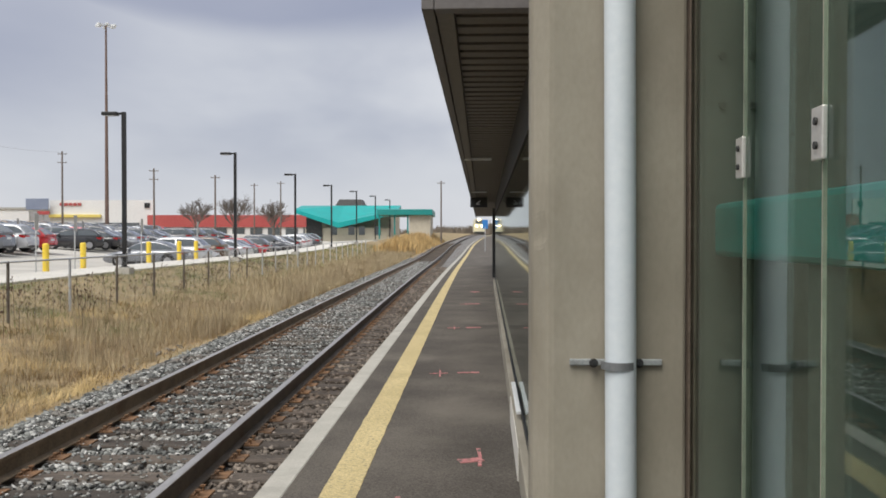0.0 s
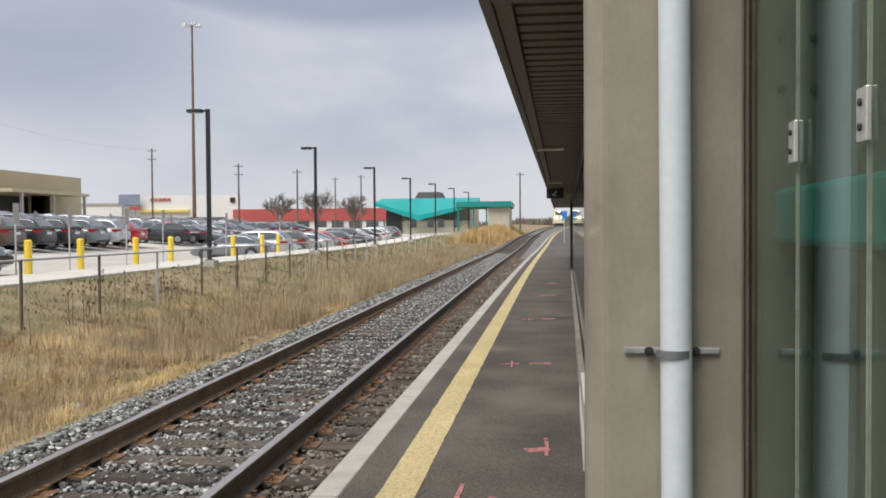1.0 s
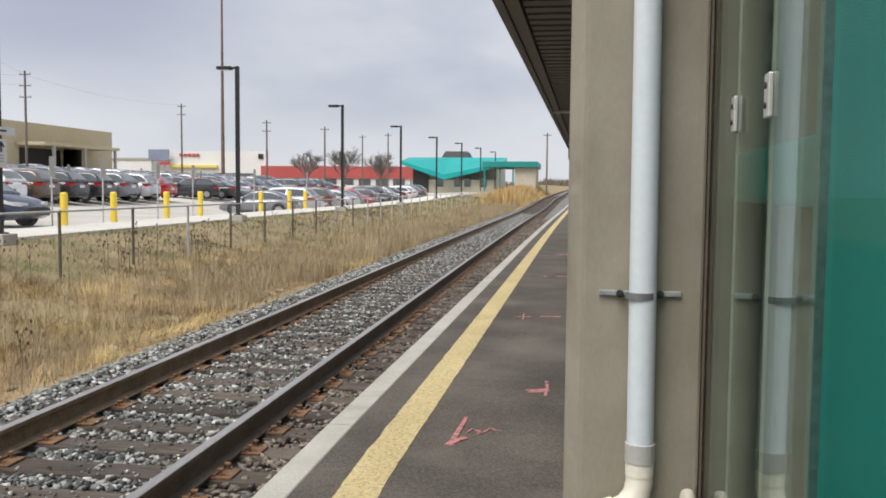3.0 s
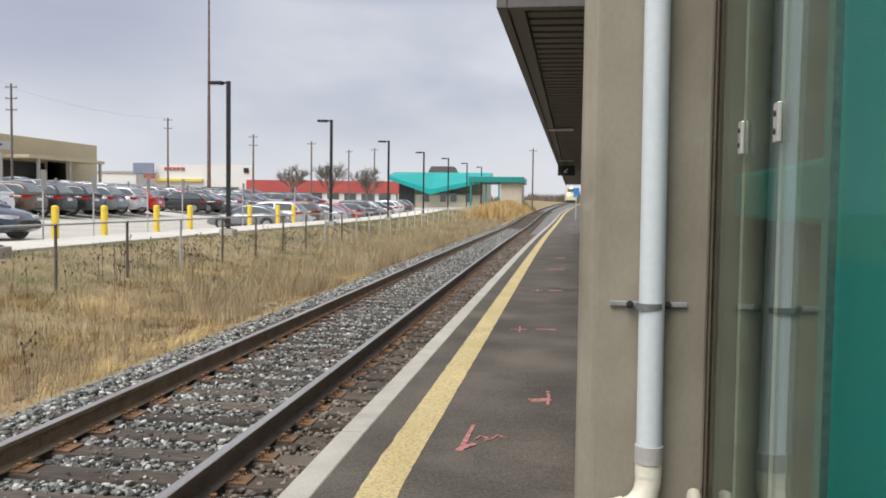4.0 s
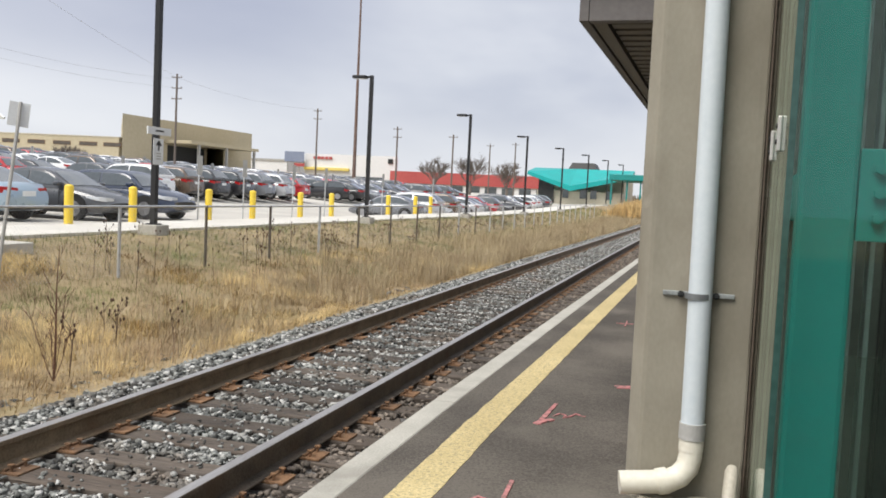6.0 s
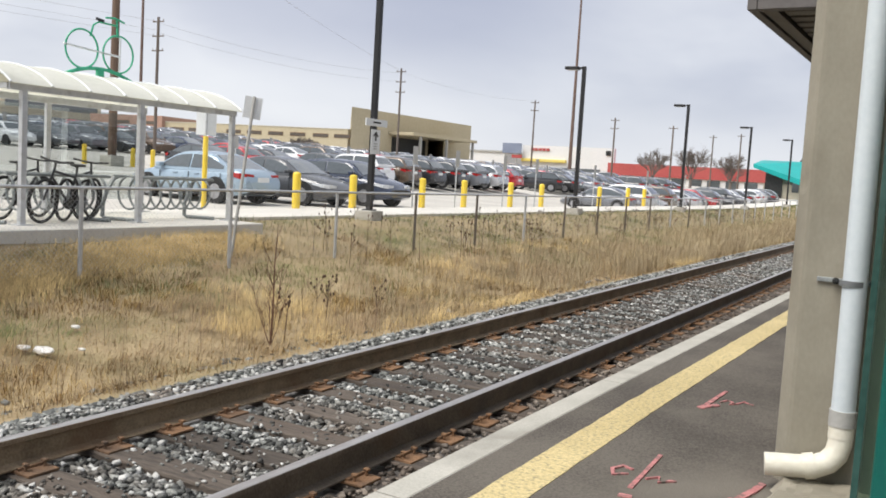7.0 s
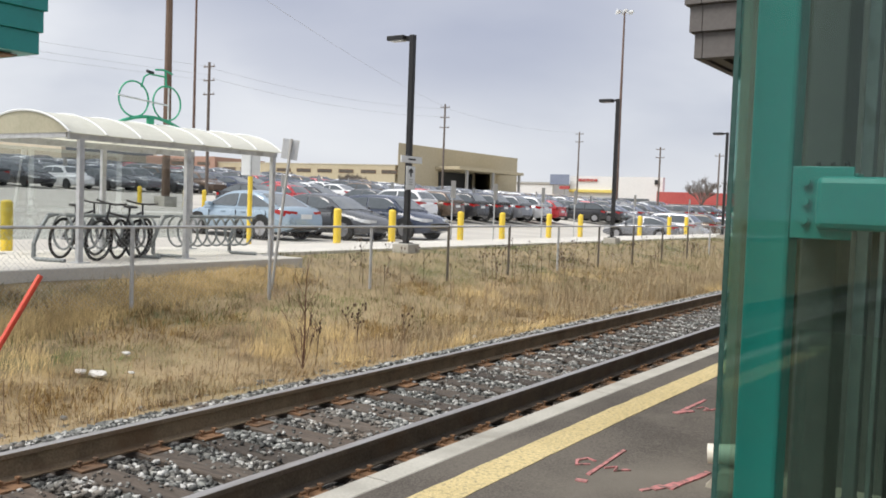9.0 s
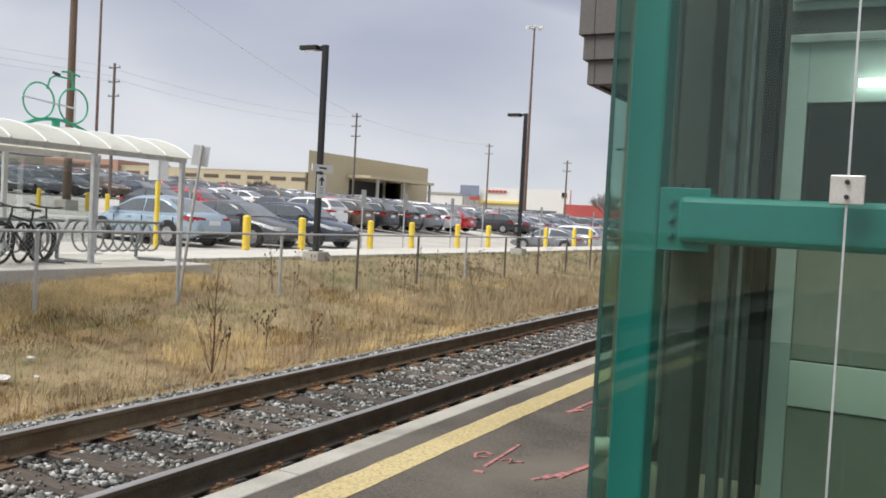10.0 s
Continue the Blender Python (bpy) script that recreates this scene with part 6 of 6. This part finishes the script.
def station_building():
    """Low beige station with a folded teal roof."""
    t = thing("station_building", "beige station building with folded teal metal roof", "station", at=(-15.85, 132.4, -0.04))
    t.scale = (1.35, 1.35, 1.35)
    bm = bmesh.new()
    box(bm, -4.6, 5.0, 1.2, 20, 0, 2.2)
    box(bm, -4.6, 5.0, 5.3, 20, 2.2, 4.6)
    part("wall", bm, M_BEIGE, t)
    bm = bmesh.new()
    # folded roof: high at both ends of the front, low in the middle
    front = [(-5.6, 4.3, 3.9), (-0.6, 2.8, 2.2), (6.2, 4.2, 3.8)]
    top = [bm.verts.new((x, 0.0, z)) for x, z, _ in front]
    low = [bm.verts.new((x, 0.0, zz)) for x, _, zz in front]
    back = [bm.verts.new((x, 5.0, 4.9)) for x, _, _ in front]
    backlow = [bm.verts.new((x, 5.2, 4.2)) for x, _, _ in front]
    for i in (0, 1):
        bm.faces.new((top[i], top[i + 1], back[i + 1], back[i]))
        bm.faces.new((low[i + 1], low[i], backlow[i], backlow[i + 1]))
        bm.faces.new((low[i], low[i + 1], top[i + 1], top[i]))
        bm.faces.new((back[i], back[i + 1], backlow[i + 1], backlow[i]))
    bm.faces.new((low[0], top[0], back[0], backlow[0]))
    bm.faces.new((top[2], low[2], backlow[2], back[2]))
    bmesh.ops.recalc_face_normals(bm, faces=bm.faces[:])
    r = part("roof", bm, M_TEAL_ROOF, t, "folded teal metal roof")
    bm = bmesh.new()
    loft(bm, [[(-2.2, 6, 4.2), (2.0, 6, 4.2), (2.0, 11, 4.2), (-2.2, 11, 4.2)], [(-1.4, 6.6, 5.7), (1.2, 6.6, 5.7), (1.2, 10, 5.7), (-1.4, 10, 5.7)]])
    part("roof_lantern", bm, M_DARK, r, "dark grey roof lantern")
    # dark box stands in for the shadow below the roof's left end
    bm = bmesh.new()
    box(bm, -4.4, -2.6, 0.9, 1.25, 0, 3.4)
    part("doorway", bm, M_DARK, t, "dark box for the shade under the roof end")
    for x in (-1.6, 0.4, 1.6, 3.4):
        bm = bmesh.new()
        box(bm, x, x + 0.7, 1.1, 1.25, 1.4, 2.4, 0.02)
        part("window", bm, M_CARGLASS, t)
    c = thing("platform_shelter", "long teal flat-roofed shelter beside the station", "shelter", at=(-6.4, 118, 0.4))
    bm = bmesh.new()
    box(bm, -3.0, 4.6, 0, 14, 3.3, 4.1, 0.05)
    part("roof", bm, M_TEAL, c)
    bm = bmesh.new()
    box(bm, 1.4, 4.3, 0.6, 12, 0, 3.3)
    part("end_wall", bm, M_BEIGE, c)
    for x in (-2.7, -0.6, 1.2):
        bm = bmesh.new()
        box(bm, x - 0.1, x + 0.1, 0.5, 0.7, 0, 3.3)
        part("post", bm, M_TEAL, c)


station_building()


# ---- trees ----
def bare_tree(x, y, h, wide):
    t = thing("bare_tree", "leafless tree with a rounded twiggy crown", "tree", "bare trees beyond the lot", at=(x, y, 0.6))
    bm = bmesh.new()
    tube(bm, [(0, 0, -0.3), (0.1, 0, h * 0.18), (0.05, 0.1, h * 0.34)], [0.3, 0.24, 0.2], 8)
    part("trunk", bm, M_BARK, t)
    bm = bmesh.new()
    for k in range(7):
        a = k * 6.283 / 7 + random.uniform(-0.3, 0.3)
        d = Vector((math.cos(a) * wide / h, math.sin(a) * wide / h, random.uniform(0.3, 1.0))).normalized()
        branching(bm, Vector((0.03, 0.05, h * random.uniform(0.2, 0.34))), d, h * 0.27, 0.1, 4, 0.85, 4)
    part("crown", bm, M_BARK, t)


random.seed(5)
for tx, ty, th, tw in ((-43.8, 150, 8.6, 4.0), (-37.1, 150, 9.2, 2.6), (-30.4, 150, 8.3, 3.0), (-81, 84, 6.0, 4.0), (-80, 98, 6.5, 4.0)):
    bare_tree(tx, ty, th, tw)


def far_woods():
    """A low band of winter twigs on the horizon."""
    n = 26000
    a = rng.uniform(-1.35, 0.42, n)
    d = rng.uniform(420, 520, n)
    x, y = d * np.sin(a), d * np.cos(a)
    crown = 5.5 + 4.5 * np.array([noise.noise((q * 14, 3.1, 0.2)) + 0.5 * noise.noise((q * 47, 1.1, 0.7)) for q in a])
    h = np.clip(crown, 1.5, 14) * rng.uniform(0.45, 1.0, n)
    w = rng.uniform(0.3, 0.9, n)
    b = rng.uniform(0, 6.28, n)
    lean = rng.normal(0, 1.0, n)
    root = np.stack((x, y, np.full(n, -0.5)), -1)
    side = np.stack((np.cos(a) * w, -np.sin(a) * w, np.zeros(n)), -1)
    tip = root + np.stack((np.cos(a) * lean, -np.sin(a) * lean, h), -1)
    v = np.stack((root - side, root + side, tip), 1).reshape(-1, 3)
    f = np.arange(3 * n).reshape(-1, 3)
    tagged(soup("far_woods", v, f, M_HEDGE), "distant band of leafless winter trees", "woods", kind="stuff")


far_woods()


# ---- train far down the line ----
def train():
    y = 245.0
    t = thing("approaching_train", "distant pale locomotive with bright headlights", "train", at=(-0.716 + bend(y), y, 0.0))
    bm = bmesh.new()
    loft(bm, [[(-1.5, 0.3, 0.6), (1.5, 0.3, 0.6), (1.5, 0.3, 2.4), (0.9, 0.5, 4.3), (-0.9, 0.5, 4.3), (-1.5, 0.3, 2.4)],
              [(-1.5, 22, 0.6), (1.5, 22, 0.6), (1.5, 22, 2.6), (1.2, 22, 4.6), (-1.2, 22, 4.6), (-1.5, 22, 2.6)]])
    part("body", bm, M_TRAIN, t)
    bm = bmesh.new()
    box(bm, -1.0, 1.0, 0.28, 0.5, 3.0, 3.9)
    part("windscreen", bm, M_CARGLASS, t)
    bm = bmesh.new()
    box(bm, -1.4, 1.4, 0.0, 0.6, 0.05, 0.7)
    part("pilot", bm, M_DARK, t)
    for x, z in ((-0.75, 2.3), (0.75, 2.3), (0, 4.1)):
        bm = bmesh.new()
        rod(bm, (x, 0.1, z), (x, 0.3, z), 0.22, seg=12)
        part("headlight", bm, M_HEADLIGHT, t)


train()

# ---- drain pipe on the column ----
def downpipe():
    t = thing("drain_pipe", "white plastic drain pipe strapped to the column", "drain pipe", at=(2.598, -0.03, 0.0))
    bm = bmesh.new()
    rod(bm, (0.012, 0, 0.56), (-0.005, 0, 3.9), 0.057, seg=28)
    part("pipe", bm, M_PIPE, t, smooth=True)
    bm = bmesh.new()
    rod(bm, (0.012, 0, 0.49), (0.012, 0, 0.57), 0.064, seg=28)
    part("coupling", bm, M_COUPLING, t, "grey rubber coupling", smooth=True)
    bm = bmesh.new()
    rod(bm, (0.012, 0, 0.43), (0.012, 0, 0.49), 0.06, seg=28)
    part("collar", bm, M_PIPE_OLD, t, smooth=True)
    bm = bmesh.new()
    tube(bm, [(0.012, 0, 0.44), (0.012, 0, 0.4), (0.0, -0.008, 0.345), (-0.035, -0.02, 0.3), (-0.085, -0.035, 0.275), (-0.13, -0.045, 0.266)], 0.058, 20)
    tube(bm, [(-0.09, -0.034, 0.276), (-0.14, -0.046, 0.264)], 0.066, 20)
    tube(bm, [(-0.13, -0.045, 0.266), (-0.32, -0.085, 0.25)], 0.058, 20)
    part("elbow", bm, M_PIPE_OLD, t, "cream plastic elbow", smooth=True)
    bm = bmesh.new()
    box(bm, -0.172, 0.172, 0.046, 0.06, 1.19, 1.214, 0.004)
    s = part("strap", bm, M_STRAP, t, "dull galvanised pipe strap")
    bm = bmesh.new()
    arc = [(math.cos(a), math.sin(a)) for a in np.linspace(math.pi, 2 * math.pi, 17)]
    inner, outer = [(0.0585 * c, 0.0585 * d) for c, d in arc], [(0.0635 * c, 0.0635 * d) for c, d in arc]
    rows = [[bm.verts.new((x, y, z)) for x, y in line] for line, z in ((inner, 1.186), (outer, 1.186), (outer, 1.214), (inner, 1.214))]
    for k in range(4):
        for i in range(16):
            bm.faces.new((rows[k][i], rows[k][i + 1], rows[(k + 1) % 4][i + 1], rows[(k + 1) % 4][i]))
    bmesh.ops.recalc_face_normals(bm, faces=bm.faces[:])
    part("clip", bm, M_STRAP_DARK, s, "dark grey band round the pipe")
    for x in (-0.083, 0.085):
        bm = bmesh.new()
        rod(bm, (x, 0.05, 1.2), (x, 0.012, 1.202), 0.007, seg=8)
        rod(bm, (x, 0.04, 1.201), (x, 0.028, 1.203), 0.014, seg=6)
        rod(bm, (x, 0.046, 1.2), (x, 0.042, 1.2), 0.017, seg=12)
        part("bolt", bm, M_DARK, s)


downpipe()


def stub_pipe():
    t = thing("stub_pipe", "short pale leaning pipe at the column foot", "pipe", at=(2.805, -0.02, 0.0))
    bm = bmesh.new()
    tube(bm, [(0.005, -0.02, 0.365), (0.003, -0.04, 0.355), (-0.004, -0.1, 0.28), (-0.012, -0.2, 0.14), (-0.014, -0.23, 0.09)], [0.028, 0.033, 0.034, 0.034, 0.034], 14)
    part("pipe", bm, M_STUB, t, smooth=True)


stub_pipe()


def footing():
    bm = bmesh.new()
    bmesh.ops.create_grid(bm, x_segments=14, y_segments=14, size=0.5)
    for v in bm.verts:
        x, y = v.co.x * 0.5, v.co.y * 0.42
        edge = max(abs(v.co.x), abs(v.co.y)) / 0.5
        v.co = Vector((2.56 + x, -0.17 + y, 0.19 - 0.1 * max(0, edge - 0.7) / 0.3 + 0.035 * noise.noise((x * 11, y * 11, 1)) + 0.015 * noise.noise((x * 31, y * 31, 4))))
    whole("broken_footing", bm, M_CONCRETE, "rough broken concrete around the column foot", "footing", "structure")


footing()


# ---- pink survey paint on the platform ----
def stroke(name, runs, label):
    t = thing(name, label, "paint mark", "pink survey marks", kind="structure")
    for k, (pts, w) in enumerate(runs):
        bm = bmesh.new()
        top = 0.131 + 0.0012 * k
        pts = [Vector((*p, 0)) for p in pts]
        left, right = [], []
        for i, p in enumerate(pts):
            d = (pts[min(i + 1, len(pts) - 1)] - pts[max(i - 1, 0)]).normalized()
            s = Vector((-d.y, d.x, 0)) * w * (0.38 + 0.2 * noise.noise((p.x * 31, p.y * 17, i)))
            left.append(p + s)
            right.append(p - s)
        rings = [[bm.verts.new((q.x, q.y, z)) for q, z in ((a, 0.1), (a, top), (b, top), (b, 0.1))] for a, b in zip(left, right)]
        for a, b in zip(rings, rings[1:]):
            for i in range(4):
                bm.faces.new((a[i], a[(i + 1) % 4], b[(i + 1) % 4], b[i]))
        bm.faces.new(rings[0][::-1])
        bm.faces.new(rings[-1])
        bmesh.ops.recalc_face_normals(bm, faces=bm.faces[:])
        part("stroke", bm, M_PINK, t)


stroke("paint_mark", [([(2.01, 2.78), (2.08, 2.8), (2.17, 2.84)], 0.12), ([(2.15, 2.66), (2.158, 2.9), (2.15, 3.15)], 0.035)], "pink sprayed cross on the asphalt")
for mx0, mx1, my in ((1.677, 2.23, 6.7), (1.805, 2.36, 11.65), (2.03, 2.46, 16.9), (2.3, 2.55, 21.3)):
    k = my / 7
    stroke("paint_mark", [([(mx0, my - 0.03), (mx0 + 0.2, my)], 0.035 * k), ([(mx1 - 0.24, my + 0.03), (mx1 - 0.1, my + 0.05), (mx1, my + 0.06)], 0.09 * k), ([(mx0 + 0.12, my - 0.28), (mx0 + 0.11, my + 0.2)], 0.02)],
           "pink sprayed dash on the asphalt")
stroke("paint_mark", [([(1.625, 1.3), (1.632, 1.5), (1.64, 1.7), (1.65, 1.94)], 0.04), ([(1.69, 1.56), (1.72, 1.66), (1.77, 1.62), (1.76, 1.54), (1.8, 1.6), (1.83, 1.7), (1.87, 1.66), (1.9, 1.64)], 0.018),
                      ([(1.61, 1.3), (1.66, 1.4), (1.7, 1.46)], 0.055)], "pink sprayed arrow and scribble on the asphalt")
stroke("paint_mark", [([(1.72, -0.71), (1.75, -0.708), (1.785, -0.7)], 0.06), ([(1.736, -0.58), (1.725, -0.3), (1.706, 0.05)], 0.03),
                      ([(1.66, -0.3), (1.6, -0.27), (1.565, -0.35), (1.6, -0.44), (1.66, -0.38)], 0.025), ([(1.76, -0.4), (1.81, -0.33), (1.83, -0.42), (1.87, -0.36), (1.9, -0.34)], 0.02)], "pink sprayed dot and scribble on the asphalt")
stroke("paint_mark", [([(2.08, -0.66), (2.11, -0.6), (2.14, -0.5)], 0.04), ([(2.13, -0.6), (2.17, -0.5), (2.19, -0.4)], 0.04), ([(2.2, -0.53), (2.215, -0.4), (2.235, -0.28)], 0.045), ([(2.225, -0.36), (2.26, -0.2), (2.275, -0.08)], 0.05)],
       "pink sprayed zigzag beside the column foot")


# ---- under the canopy ----
def canopy_details():
    s = thing("hanging_sign", "dark hanging sign box with an arrow under the canopy", "sign", at=(2.75, 20.0, 0.125))
    bm = bmesh.new()
    box(bm, -0.47, -0.02, 0.0, 0.1, 2.3, 2.56, 0.01)
    b = part("board", bm, M_INK, s)
    bm = bmesh.new()
    box(bm, -0.014, 0.014, -0.006, 0.0, -0.07, 0.07, m=Matrix.Translation((-0.26, 0, 2.43)) @ Matrix.Rotation(0.8, 4, "Y"))
    box(bm, -0.31, -0.22, -0.006, 0.0, 2.37, 2.395)
    part("arrow", bm, M_SIGN, b)
    for x in (-0.4, -0.09):
        bm = bmesh.new()
        rod(bm, (x, 0.05, 2.55), (x, 0.05, 2.6), 0.012, seg=6)
        part("hanger", bm, M_DARK, b)
    p = thing("canopy_post", "thin dark steel post under the canopy", "post", at=(3.28, 30.0, 0.125))
    bm = bmesh.new()
    box(bm, -0.06, 0.06, -0.06, 0.06, 0.0, 2.72, 0.008)
    part("post", bm, M_DARK, p)
    for y in (8.3, 17.0):
        f = thing("ceiling_light", "slim pale light strip under the canopy soffit", "ceiling light", "canopy lights", at=(2.06 + 0.022 * y, y, 2.69))
        bm = bmesh.new()
        box(bm, -0.18, 0.18, -0.05, 0.05, -0.03, 0.0, 0.006)
        part("housing", bm, M_SIGN, f)
    g = thing("blue_station_sign", "small blue sign on a post along the platform", "sign", at=(4.2, 75.0, 0.125))
    bm = bmesh.new()
    rod(bm, (0, 0, 0), (0, 0, 2.2), 0.04, seg=8)
    part("post", bm, M_GALV, g)
    bm = bmesh.new()
    box(bm, -0.25, 0.25, -0.03, 0.0, 2.0, 2.8, 0.01)
    part("plate", bm, M_BLUE, g)


canopy_details()


# ---- the line and the path beside it climb gently further on ----
def climb(x, y):
    k = np.clip((np.asarray(y, float) - 50) / 40, 0, None)
    far = np.clip((y - 50) * 0.0125, 0, 2.2) * np.minimum(k, 1)
    return far * np.clip((np.asarray(x, float) - bends(y) + 30) / 14, 0, 1)


bpy.context.view_layer.update()
FIXED = ("station_building", "utility_pole", "high_mast_light", "overhead_wire")
LIFTED = []
DONE = set()
for ob in list(bpy.context.scene.objects):
    root = ob
    while root.parent:
        root = root.parent
    if ob.type not in ("MESH", "EMPTY") or root.name.split(".")[0] in FIXED:
        continue
    at = ob.matrix_world.translation
    if ob.matrix_world == Matrix.Identity(4):
        if ob.type == "MESH" and ob.data.name not in DONE and ob.data.users == 1:
            DONE.add(ob.data.name)
            co = np.empty(len(ob.data.vertices) * 3)
            ob.data.vertices.foreach_get("co", co)
            co = co.reshape(-1, 3)
            co[:, 2] += climb(co[:, 0], np.minimum(co[:, 1], 230)) * np.where(co[:, 0] > -34, 1, 0)
            ob.data.vertices.foreach_set("co", co.ravel())
            ob.data.update()
    elif (ob.parent is None or ob.parent.matrix_world == Matrix.Identity(4)) and at.y > 50:
        LIFTED.append((ob, float(climb(at.x, at.y))))
for ob, dz in LIFTED:
    ob.matrix_basis = Matrix.Translation((0, 0, dz)) @ ob.matrix_basis
